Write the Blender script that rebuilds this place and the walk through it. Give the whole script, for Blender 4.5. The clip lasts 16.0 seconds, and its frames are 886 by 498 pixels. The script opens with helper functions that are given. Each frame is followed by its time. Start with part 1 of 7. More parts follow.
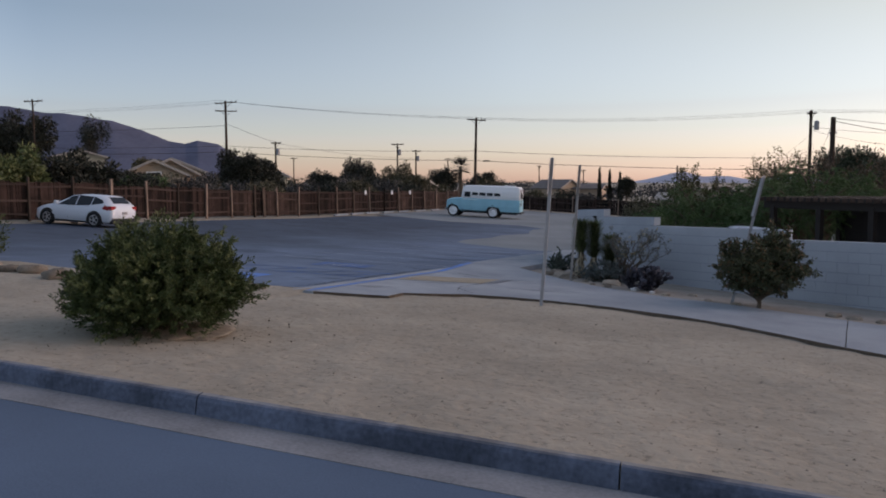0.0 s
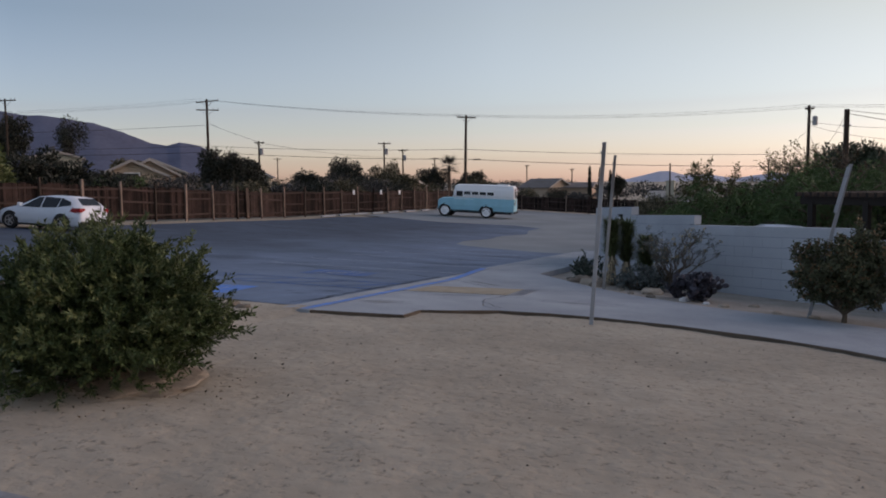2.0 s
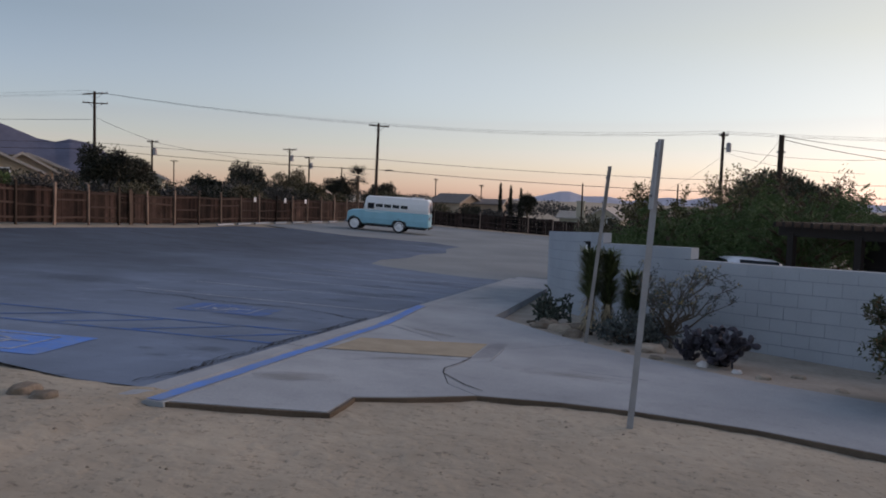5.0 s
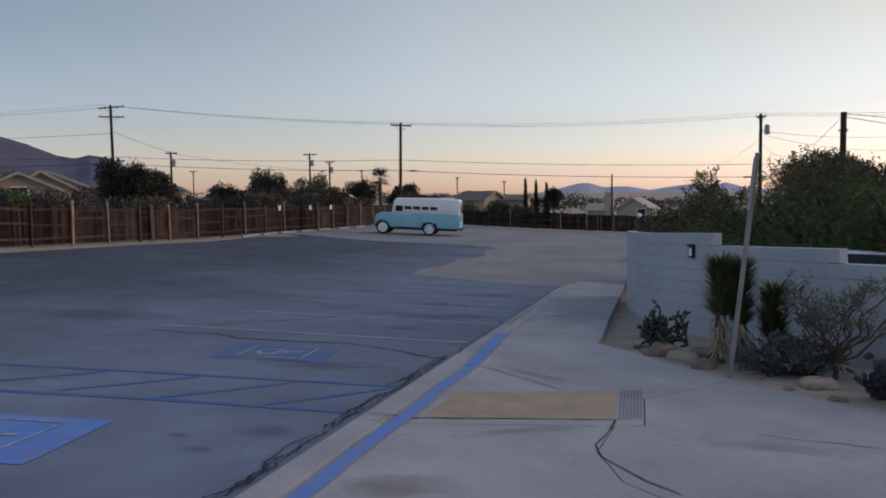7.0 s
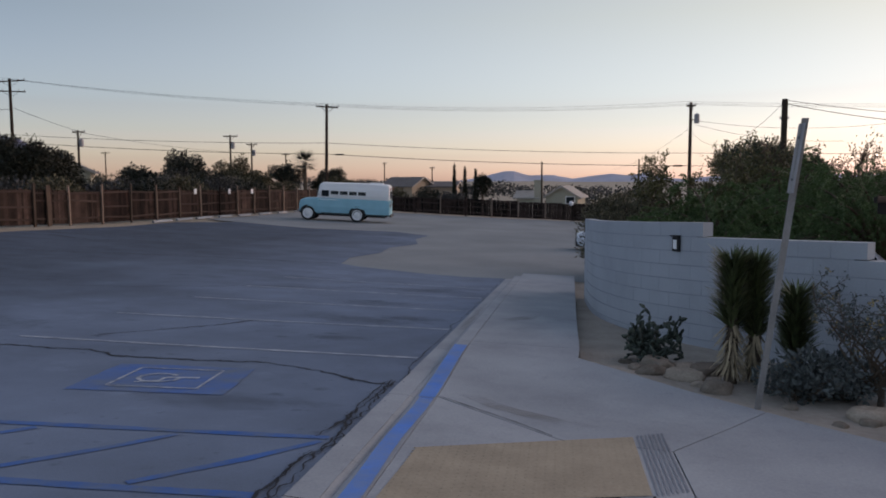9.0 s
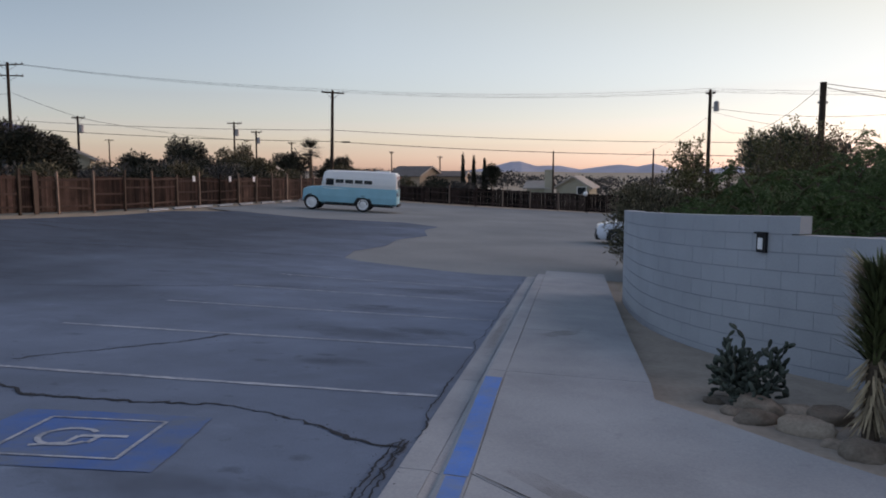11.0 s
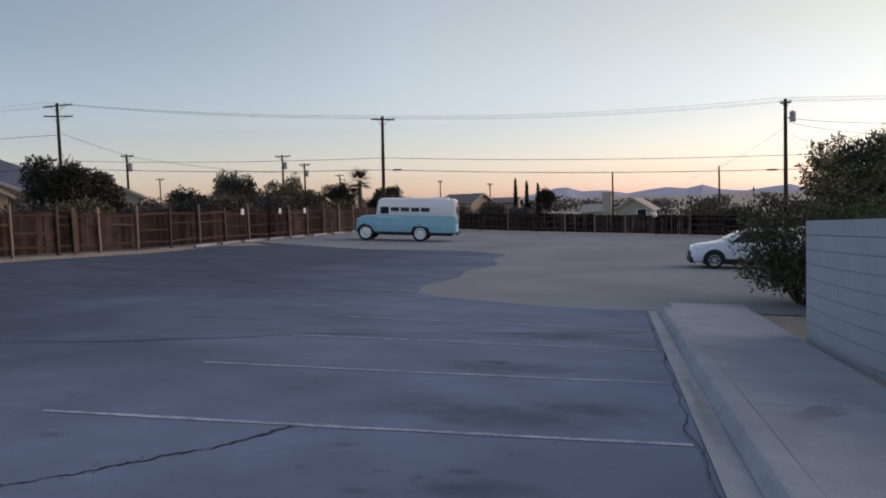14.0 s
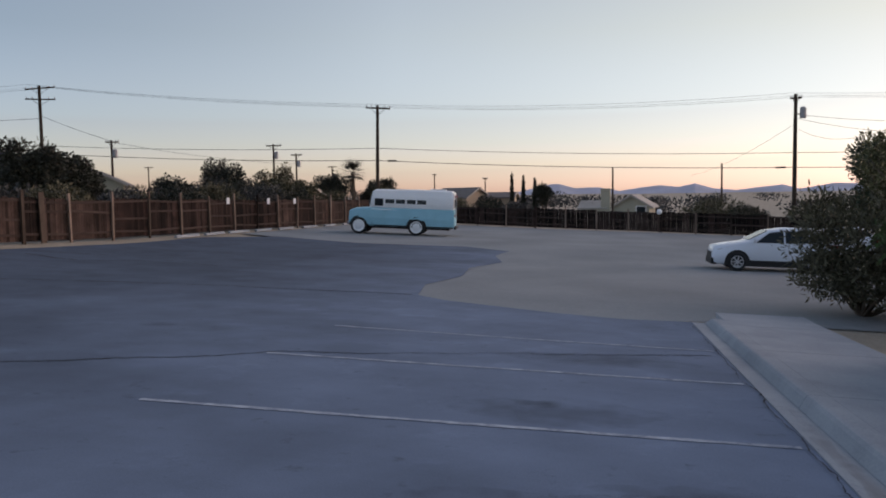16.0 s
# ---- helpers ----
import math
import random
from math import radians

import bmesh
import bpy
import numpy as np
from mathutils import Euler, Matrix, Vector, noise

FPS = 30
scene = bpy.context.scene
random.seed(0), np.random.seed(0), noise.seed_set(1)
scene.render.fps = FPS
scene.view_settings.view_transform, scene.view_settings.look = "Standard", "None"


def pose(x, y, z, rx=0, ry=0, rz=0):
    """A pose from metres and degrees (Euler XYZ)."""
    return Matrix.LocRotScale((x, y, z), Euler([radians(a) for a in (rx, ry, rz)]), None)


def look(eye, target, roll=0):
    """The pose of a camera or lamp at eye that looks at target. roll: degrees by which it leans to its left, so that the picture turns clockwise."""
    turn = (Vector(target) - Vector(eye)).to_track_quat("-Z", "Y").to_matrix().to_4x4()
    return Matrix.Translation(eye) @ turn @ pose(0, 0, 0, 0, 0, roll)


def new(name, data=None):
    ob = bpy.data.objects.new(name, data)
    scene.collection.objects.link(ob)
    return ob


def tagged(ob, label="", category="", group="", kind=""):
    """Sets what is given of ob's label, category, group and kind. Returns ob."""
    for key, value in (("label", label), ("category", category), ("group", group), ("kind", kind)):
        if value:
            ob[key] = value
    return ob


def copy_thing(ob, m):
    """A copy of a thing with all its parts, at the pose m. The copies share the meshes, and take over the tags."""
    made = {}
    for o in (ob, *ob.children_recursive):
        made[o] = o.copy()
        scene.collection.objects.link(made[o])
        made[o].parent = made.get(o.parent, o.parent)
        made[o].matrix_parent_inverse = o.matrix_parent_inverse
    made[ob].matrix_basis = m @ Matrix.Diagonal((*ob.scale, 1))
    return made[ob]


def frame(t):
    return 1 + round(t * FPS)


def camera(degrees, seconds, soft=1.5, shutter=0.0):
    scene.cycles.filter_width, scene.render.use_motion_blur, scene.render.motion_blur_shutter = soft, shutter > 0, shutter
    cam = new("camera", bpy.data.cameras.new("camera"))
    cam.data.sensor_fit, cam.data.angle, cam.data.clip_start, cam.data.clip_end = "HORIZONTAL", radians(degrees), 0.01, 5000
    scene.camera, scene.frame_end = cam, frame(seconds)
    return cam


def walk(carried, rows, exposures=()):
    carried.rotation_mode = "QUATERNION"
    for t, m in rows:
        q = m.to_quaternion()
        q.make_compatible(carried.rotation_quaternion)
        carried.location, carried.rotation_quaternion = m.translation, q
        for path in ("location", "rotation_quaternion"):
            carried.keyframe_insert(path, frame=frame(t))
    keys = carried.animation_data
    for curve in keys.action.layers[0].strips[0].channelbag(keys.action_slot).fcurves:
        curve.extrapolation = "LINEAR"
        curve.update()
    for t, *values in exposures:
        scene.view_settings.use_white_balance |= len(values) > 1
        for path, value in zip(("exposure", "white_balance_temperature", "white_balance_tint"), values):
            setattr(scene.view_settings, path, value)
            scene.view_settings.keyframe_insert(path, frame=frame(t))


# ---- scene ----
cam = camera(59.9, 16.0, soft=1.85)
PATH = [
    (0, (6.955, -20.915, 2.324), (6.234, -19.058, 2.152), -0.2),
    (0.5, (6.572, -20.462, 2.308), (5.857, -18.601, 2.138), -0.2),
    (1, (6.243, -19.94, 2.271), (5.548, -18.072, 2.104), -0.4),
    (1.5, (5.887, -19.408, 2.24), (5.195, -17.54, 2.07), -0.7),
    (2, (5.572, -18.886, 2.21), (4.888, -17.015, 2.039), -0.6),
    (2.5, (5.199, -18.276, 2.198), (4.525, -16.401, 2.03), -0.4),
    (3, (4.882, -17.663, 2.184), (4.307, -15.755, 2.011), -1.6),
    (5.5, (3.427, -14.67, 2.198), (2.997, -12.721, 2.068), 1.9),
    (6, (3.023, -14.139, 2.22), (2.526, -12.206, 2.089), -0.7),
    (6.5, (2.69, -13.697, 2.268), (2.192, -11.765, 2.134), -0.5),
    (7, (2.351, -13.154, 2.29), (1.856, -11.221, 2.149), -0.9),
    (7.5, (2.104, -12.557, 2.3), (1.673, -10.609, 2.154), -0.9),
    (8, (1.929, -12.09, 2.288), (1.51, -10.139, 2.142), -0.7),
    (8.5, (1.697, -11.557, 2.255), (1.299, -9.603, 2.108), -0.7),
    (9, (1.593, -10.97, 2.182), (1.287, -9.001, 2.005), -0.2),
    (11.5, (0.809, -8.164, 2.031), (0.483, -6.202, 1.828), 0.1),
    (12, (0.536, -7.568, 1.953), (0.197, -5.606, 1.755), -1.7),
    (12.5, (0.324, -7.118, 1.867), (-0.027, -5.158, 1.675), -0.4),
    (13, (0.041, -6.57, 1.795), (-0.35, -4.618, 1.603), 0.2),
    (13.5, (-0.214, -6.03, 1.777), (-0.602, -4.078, 1.584), 0.4),
    (14, (-0.524, -5.557, 1.786), (-0.966, -3.611, 1.662), -1.9),
    (14.5, (-0.741, -4.93, 1.732), (-1.181, -2.984, 1.595), -1.4),
    (15, (-0.972, -4.355, 1.709), (-1.405, -2.407, 1.57), -1.3),
    (15.5, (-1.161, -3.769, 1.683), (-1.585, -1.818, 1.55), -1.1),
    (16, (-1.347, -3.289, 1.682), (-1.768, -1.339, 1.543), -0.9),
]
EXPOSURES = [(0.0, 1.46, 6950, 31), (2.5, 1.36, 6950, 31), (5.5, 1.36, 7050, 31), (9.0, 1.34, 7050, 31), (12.5, 1.5, 7050, 31), (16.0, 1.45, 7050, 31)]
walk(cam, [(t, look(eye, target, roll)) for t, eye, target, roll in PATH], EXPOSURES)

# ---- light: dusk, the sun just gone behind the hills to the right ----
SUN_AZ = radians(58)
world = bpy.data.worlds.new("dusk")
scene.world = world
world.use_nodes = True
wn, wl = world.node_tree.nodes, world.node_tree.links
sky = wn.new("ShaderNodeTexSky")
sky.sky_type = "NISHITA"
sky.sun_disc = False
sky.sun_elevation = radians(3.5)
sky.sun_rotation = SUN_AZ
sky.altitude = 900
sky.air_density, sky.dust_density, sky.ozone_density = 1.0, 1.0, 2.6
haze = wn.new("ShaderNodeHueSaturation")
haze.inputs["Saturation"].default_value = 0.62
haze.inputs["Hue"].default_value = 0.482
wl.new(sky.outputs[0], haze.inputs["Color"])
# dusk colours: bluer and deeper away from the glow, pale peach towards it, rosy at the horizon
toward = wn.new("ShaderNodeTexCoord")
glow = wn.new("ShaderNodeVectorMath")
glow.operation = "DOT_PRODUCT"
glow.inputs[1].default_value = (math.sin(SUN_AZ), math.cos(SUN_AZ), 0)
wl.new(toward.outputs["Generated"], glow.inputs[0])
upper = wn.new("ShaderNodeValToRGB")
upper.color_ramp.elements[0].position, upper.color_ramp.elements[0].color = 0.36, (0.60, 0.68, 0.73, 1)
upper.color_ramp.elements[1].position, upper.color_ramp.elements[1].color = 0.9, (1.06, 0.93, 0.72, 1)
middle = upper.color_ramp.elements.new(0.64)
middle.color = (1.02, 1.0, 0.92, 1)
behind = upper.color_ramp.elements.new(0.12)
behind.color = (0.9, 0.97, 1.04, 1)
spread = wn.new("ShaderNodeMapRange")
spread.inputs[1].default_value, spread.inputs[2].default_value = -1.0, 1.0
wl.new(glow.outputs["Value"], spread.inputs[0])
wl.new(spread.outputs[0], upper.inputs[0])
above = wn.new("ShaderNodeSeparateXYZ")
wl.new(toward.outputs["Generated"], above.inputs[0])
rise = wn.new("ShaderNodeMapRange")
rise.inputs[1].default_value, rise.inputs[2].default_value = 0.02, 0.2
wl.new(above.outputs[2], rise.inputs[0])
low = wn.new("ShaderNodeMix")
low.data_type = "RGBA"
low.inputs[6].default_value = (0.99, 1.0, 1.09, 1)
wl.new(upper.outputs[0], low.inputs[7])
wl.new(rise.outputs[0], low.inputs[0])
shade = wn.new("ShaderNodeVectorMath")
shade.operation = "MULTIPLY"
wl.new(haze.outputs[0], shade.inputs[0])
zenith, high = wn.new("ShaderNodeMix"), wn.new("ShaderNodeMapRange")
high.inputs[1].default_value, high.inputs[2].default_value = 0.32, 0.65
wl.new(above.outputs[2], high.inputs[0])
zenith.data_type = "RGBA"
zenith.inputs[7].default_value = (0.98, 1.03, 1.06, 1)
wl.new(low.outputs[2], zenith.inputs[6])
wl.new(high.outputs[0], zenith.inputs[0])
wl.new(zenith.outputs[2], shade.inputs[1])
wl.new(shade.outputs[0], wn["Background"].inputs[0])
wn["Background"].inputs[1].default_value = 0.15
sun_data = bpy.data.lights.new("sun", "SUN")
sun_data.energy, sun_data.angle, sun_data.color = 0.5, radians(60), (1.0, 0.85, 0.74)
sun = new("sun", sun_data)
sun.matrix_world = look((0, 0, 30), (-30 * math.sin(SUN_AZ), -30 * math.cos(SUN_AZ), 20))

# ---- materials ----
def material(name, base, rough=0.8, metal=0.0, var=0.25, scale=3.0, fine=40.0, bump=0.15, dist=0.02, tint=None, island=0.0, spec=0.4):
    """Two scales of variation on the base colour, fine relief, optional random shade per piece."""
    m = bpy.data.materials.new(name)
    m.use_nodes = True
    n, l = m.node_tree.nodes, m.node_tree.links
    b = n["Principled BSDF"]
    b.inputs["Roughness"].default_value = rough
    b.inputs["Metallic"].default_value = metal
    b.inputs["Specular IOR Level"].default_value = spec
    co = n.new("ShaderNodeTexCoord")
    big, small = n.new("ShaderNodeTexNoise"), n.new("ShaderNodeTexNoise")
    big.inputs["Scale"].default_value, small.inputs["Scale"].default_value = scale, fine
    big.inputs["Detail"].default_value, small.inputs["Detail"].default_value = 6, 4
    geo = n.new("ShaderNodeNewGeometry")
    for t in (big, small):
        l.new(geo.outputs["Position"], t.inputs["Vector"])
    add = n.new("ShaderNodeMath")
    add.operation = "ADD"
    l.new(big.outputs[0], add.inputs[0])
    half = n.new("ShaderNodeMath")
    half.operation = "MULTIPLY"
    half.inputs[1].default_value = 0.6
    l.new(small.outputs[0], half.inputs[0])
    l.new(half.outputs[0], add.inputs[1])
    ramp = n.new("ShaderNodeMapRange")
    ramp.inputs[1].default_value, ramp.inputs[2].default_value = 0.5, 1.1
    l.new(add.outputs[0], ramp.inputs[0])
    mix = n.new("ShaderNodeMix")
    mix.data_type = "RGBA"
    dark = [c * (1 - var) for c in base]
    light = [min(1, c * (1 + var)) for c in (tint or base)]
    mix.inputs[6].default_value = (*dark, 1)
    mix.inputs[7].default_value = (*light, 1)
    l.new(ramp.outputs[0], mix.inputs[0])
    out = mix.outputs[2]
    if island:
        info = n.new("ShaderNodeObjectInfo")
        summed = n.new("ShaderNodeMath")
        summed.operation = "ADD"
        l.new(info.outputs["Random"], summed.inputs[0])
        l.new(geo.outputs["Random Per Island"], summed.inputs[1])
        wrap = n.new("ShaderNodeMath")
        wrap.operation = "FRACT"
        l.new(summed.outputs[0], wrap.inputs[0])
        rng = n.new("ShaderNodeMapRange")
        rng.inputs[3].default_value, rng.inputs[4].default_value = 1 - island, 1 + island
        l.new(wrap.outputs[0], rng.inputs[0])
        mul = n.new("ShaderNodeVectorMath")
        mul.operation = "SCALE"
        l.new(out, mul.inputs[0])
        l.new(rng.outputs[0], mul.inputs[3])
        out = mul.outputs[0]
    l.new(out, b.inputs["Base Color"])
    if bump:
        bp = n.new("ShaderNodeBump")
        bp.inputs["Strength"].default_value, bp.inputs["Distance"].default_value = bump, dist
        l.new(add.outputs[0], bp.inputs["Height"])
        l.new(bp.outputs[0], b.inputs["Normal"])
    return m


def glass(name, tintc=(0.02, 0.025, 0.03)):
    m = bpy.data.materials.new(name)
    m.use_nodes = True
    b = m.node_tree.nodes["Principled BSDF"]
    b.inputs["Base Color"].default_value = (*tintc, 1)
    b.inputs["Roughness"].default_value = 0.04
    b.inputs["Specular IOR Level"].default_value = 0.2
    return m


def worn_paint(name, paint, under, cover=0.5, soft=0.12, scale=5.0):
    """Paint rubbed off in patches, so that the ground below shows through."""
    m = material(name, paint, 0.85, 0, 0.15, 2.5, 60, 0.1, 0.003, spec=0.2)
    n, l = m.node_tree.nodes, m.node_tree.links
    b = n["Principled BSDF"]
    colour = b.inputs["Base Color"].links[0].from_socket
    geo = n.new("ShaderNodeNewGeometry")
    worn = n.new("ShaderNodeTexNoise")
    worn.inputs["Scale"].default_value, worn.inputs["Detail"].default_value, worn.inputs["Roughness"].default_value = scale, 9, 0.7
    l.new(geo.outputs["Position"], worn.inputs["Vector"])
    rng = n.new("ShaderNodeMapRange")
    rng.inputs[1].default_value, rng.inputs[2].default_value = cover - soft, cover + soft
    l.new(worn.outputs[0], rng.inputs[0])
    mix = n.new("ShaderNodeMix")
    mix.data_type = "RGBA"
    mix.inputs[7].default_value = (*under, 1)
    l.new(colour, mix.inputs[6])
    l.new(rng.outputs[0], mix.inputs[0])
    l.new(mix.outputs[2], b.inputs["Base Color"])
    return m


def leaf_material(name, base, tint, rough=0.6, shade=0.45):
    m = material(name, base, rough, 0, 0.3, 1.2, 25, 0, tint=tint, island=shade)
    m.node_tree.nodes["Principled BSDF"].inputs["Specular IOR Level"].default_value = 0.25
    return m


M_DIRT = material("dirt", (0.362, 0.316, 0.25), 0.95, 0, 0.2, 0.7, 9, 0.75, 0.05, spec=0.1)


def trodden(m, scale, lo, hi, tone, depth):
    """Scuffs and small hollows on top of a soil material."""
    n, l = m.node_tree.nodes, m.node_tree.links
    b = n["Principled BSDF"]
    colour, relief = b.inputs["Base Color"].links[0].from_socket, b.inputs["Normal"].links[0].from_socket
    geo, t, rng = n.new("ShaderNodeNewGeometry"), n.new("ShaderNodeTexNoise"), n.new("ShaderNodeMapRange")
    t.inputs["Scale"].default_value, t.inputs["Detail"].default_value, t.inputs["Roughness"].default_value = scale, 5, 0.65
    l.new(geo.outputs["Position"], t.inputs["Vector"])
    rng.inputs[1].default_value, rng.inputs[2].default_value = lo, hi
    rng.inputs[3].default_value, rng.inputs[4].default_value = 1.0, tone
    l.new(t.outputs[0], rng.inputs[0])
    mul, bp = n.new("ShaderNodeVectorMath"), n.new("ShaderNodeBump")
    mul.operation = "SCALE"
    l.new(colour, mul.inputs[0])
    l.new(rng.outputs[0], mul.inputs[3])
    l.new(mul.outputs[0], b.inputs["Base Color"])
    bp.inputs["Strength"].default_value, bp.inputs["Distance"].default_value = 0.8, depth
    l.new(rng.outputs[0], bp.inputs["Height"])
    l.new(relief, bp.inputs["Normal"])
    l.new(bp.outputs[0], b.inputs["Normal"])


trodden(M_DIRT, 4.5, 0.54, 0.72, 0.80, 0.03)
trodden(M_DIRT, 14.0, 0.57, 0.68, 0.66, 0.015)
M_SAND = material("sand", (0.24, 0.262, 0.27), 0.95, 0, 0.2, 0.35, 18, 0.3, 0.02, spec=0.1)
trodden(M_SAND, 0.7, 0.48, 0.72, 0.84, 0.01)


def asphalt(name, base, worn):
    """Old asphalt: broad paler and darker sweeps, grime blotches, fine specks and crumbled pits."""
    m = material(name, base, 0.9, 0, 0.2, 1.1, 90, 0.12, 0.004, spec=0.2)
    n, l = m.node_tree.nodes, m.node_tree.links
    b = n["Principled BSDF"]
    colour = b.inputs["Base Color"].links[0].from_socket
    geo = n.new("ShaderNodeNewGeometry")
    for stretch, scale, lo, hi, tone in (((0.7, 1.0, 1.0), 0.16, 0.42, 0.66, 0.75), ((0.6, 1.0, 1.0), 0.5, 0.5, 0.75, 0.84), ((1.0, 1.0, 1.0), 5.0, 0.62, 0.74, 0.66), ((1.0, 1.0, 1.0), 1.7, 0.56, 0.8, 1.28)):
        sc = n.new("ShaderNodeVectorMath")
        sc.operation = "MULTIPLY"
        sc.inputs[1].default_value = stretch
        l.new(geo.outputs["Position"], sc.inputs[0])
        t = n.new("ShaderNodeTexNoise")
        t.inputs["Scale"].default_value, t.inputs["Detail"].default_value, t.inputs["Roughness"].default_value = scale, 7, 0.62
        l.new(sc.outputs[0], t.inputs["Vector"])
        rng = n.new("ShaderNodeMapRange")
        rng.inputs[1].default_value, rng.inputs[2].default_value = lo, hi
        rng.inputs[3].default_value, rng.inputs[4].default_value = 1.0, tone
        l.new(t.outputs[0], rng.inputs[0])
        mul = n.new("ShaderNodeVectorMath")
        mul.operation = "SCALE"
        l.new(colour, mul.inputs[0])
        l.new(rng.outputs[0], mul.inputs[3])
        colour = mul.outputs[0]
    # the asphalt darkens towards low x along a ragged edge, down to the factor worn
    place_xyz = n.new("ShaderNodeSeparateXYZ")
    l.new(geo.outputs["Position"], place_xyz.inputs[0])
    edge = n.new("ShaderNodeTexNoise")
    edge.inputs["Scale"].default_value, edge.inputs["Detail"].default_value = 0.4, 5
    l.new(geo.outputs["Position"], edge.inputs["Vector"])
    shift = n.new("ShaderNodeMath")
    shift.operation = "MULTIPLY_ADD"
    shift.inputs[1].default_value = 8.0
    l.new(edge.outputs[0], shift.inputs[0])
    l.new(place_xyz.outputs[0], shift.inputs[2])
    rng = n.new("ShaderNodeMapRange")
    rng.inputs[1].default_value, rng.inputs[2].default_value = -8.0, 0.0
    rng.inputs[3].default_value, rng.inputs[4].default_value = worn, 1.08
    l.new(shift.outputs[0], rng.inputs[0])
    mul = n.new("ShaderNodeVectorMath")
    mul.operation = "SCALE"
    l.new(colour, mul.inputs[0])
    l.new(rng.outputs[0], mul.inputs[3])
    l.new(mul.outputs[0], b.inputs["Base Color"])
    return m


def stain(name, base):
    """A thin film, densest in its middle and broken up towards its edge."""
    m = material(name, base, 0.8, 0, 0.3, 4, 50, 0.1, 0.003, spec=0.25)
    n, l = m.node_tree.nodes, m.node_tree.links
    co = n.new("ShaderNodeTexCoord")
    off = n.new("ShaderNodeVectorMath")
    off.operation = "SUBTRACT"
    off.inputs[1].default_value = (0.5, 0.5, 0.5)
    l.new(co.outputs["Generated"], off.inputs[0])
    flat = n.new("ShaderNodeVectorMath")
    flat.operation = "MULTIPLY"
    flat.inputs[1].default_value = (1, 1, 0)
    l.new(off.outputs[0], flat.inputs[0])
    ln = n.new("ShaderNodeVectorMath")
    ln.operation = "LENGTH"
    l.new(flat.outputs[0], ln.inputs[0])
    geo = n.new("ShaderNodeNewGeometry")
    t = n.new("ShaderNodeTexNoise")
    t.inputs["Scale"].default_value, t.inputs["Detail"].default_value = 5, 6
    l.new(geo.outputs["Position"], t.inputs["Vector"])
    mad = n.new("ShaderNodeMath")
    mad.operation = "MULTIPLY_ADD"
    mad.inputs[1].default_value = 0.9
    l.new(t.outputs[0], mad.inputs[0])
    l.new(ln.outputs["Value"], mad.inputs[2])
    rng = n.new("ShaderNodeMapRange")
    rng.inputs[1].default_value, rng.inputs[2].default_value = 0.5, 0.95
    rng.inputs[3].default_value, rng.inputs[4].default_value = 0.24, 0.0
    l.new(mad.outputs[0], rng.inputs[0])
    l.new(rng.outputs[0], n["Principled BSDF"].inputs["Alpha"])
    return m


M_ASPHALT = asphalt("asphalt", (0.134, 0.18, 0.252), 0.5)
M_STAIN = stain("oil_stained_asphalt", (0.04, 0.045, 0.055))
M_ROAD = material("road_asphalt", (0.095, 0.139, 0.203), 0.88, 0, 0.18, 0.5, 70, 0.3, 0.008, spec=0.2)
M_CONCRETE = material("concrete", (0.308, 0.338, 0.37), 0.9, 0, 0.2, 0.9, 50, 0.15, 0.005, tint=(0.312, 0.335, 0.355), island=0.05, spec=0.2)
trodden(M_CONCRETE, 1.3, 0.5, 0.75, 0.86, 0.001)
trodden(M_CONCRETE, 6.0, 0.58, 0.72, 0.88, 0.002)
M_KERB = material("kerb_concrete", (0.2, 0.215, 0.245), 0.9, 0, 0.4, 2.2, 40, 0.25, 0.008, spec=0.2)
M_BLOCK = material("concrete_block", (0.345, 0.372, 0.405), 0.92, 0, 0.12, 1.2, 60, 0.3, 0.006, island=0.02, spec=0.15)
M_MORTAR = material("mortar", (0.27, 0.29, 0.315), 0.95, 0, 0.1, 2, 60, 0.2, 0.004, spec=0.1)
M_WHITE_LINE = worn_paint("worn_white_paint", (0.42, 0.47, 0.53), (0.15, 0.18, 0.23), 0.52, 0.14, 7)
M_BLUE = worn_paint("blue_paint", (0.06, 0.22, 0.66), (0.19, 0.26, 0.38), 0.52, 0.2, 3)
M_BLUE_WORN = worn_paint("worn_blue_paint", (0.035, 0.125, 0.37), (0.12, 0.16, 0.21), 0.52, 0.16, 3.5)
M_CRACK = material("crack_seal", (0.028, 0.032, 0.04), 0.9, 0, 0.3, 6, 60, 0.2, 0.004, spec=0.2)
M_TACTILE = material("tactile_yellow", (0.345, 0.29, 0.215), 0.85, 0, 0.22, 2.5, 50, 0.15, 0.004, spec=0.2)
M_FENCE = material("fence_wood", (0.0155, 0.01, 0.009), 0.9, 0, 0.5, 1.6, 30, 0.25, 0.006, tint=(0.03, 0.0185, 0.0155), island=0.8, spec=0.15)
M_FENCE_DARK = material("dark_stained_fence_wood", (0.012, 0.008, 0.0075), 0.9, 0, 0.5, 1.6, 30, 0.25, 0.006, tint=(0.021, 0.012, 0.01), island=0.8, spec=0.15)
M_FENCE_PALE = material("sun_bleached_fence_wood", (0.028, 0.0185, 0.0155), 0.9, 0, 0.5, 1.6, 30, 0.25, 0.006, tint=(0.046, 0.03, 0.025), island=0.7, spec=0.15)
M_POST = material("fence_post_wood", (0.15, 0.11, 0.088), 0.9, 0, 0.35, 1.5, 30, 0.25, 0.006, island=0.75, spec=0.15)
# rails paler than the boards: light caught from above is in their colour
M_LIT_RAIL = material("lit_rail_wood", (0.056, 0.04, 0.034), 0.9, 0, 0.3, 1.5, 30, 0.25, 0.006, island=0.3, spec=0.15)
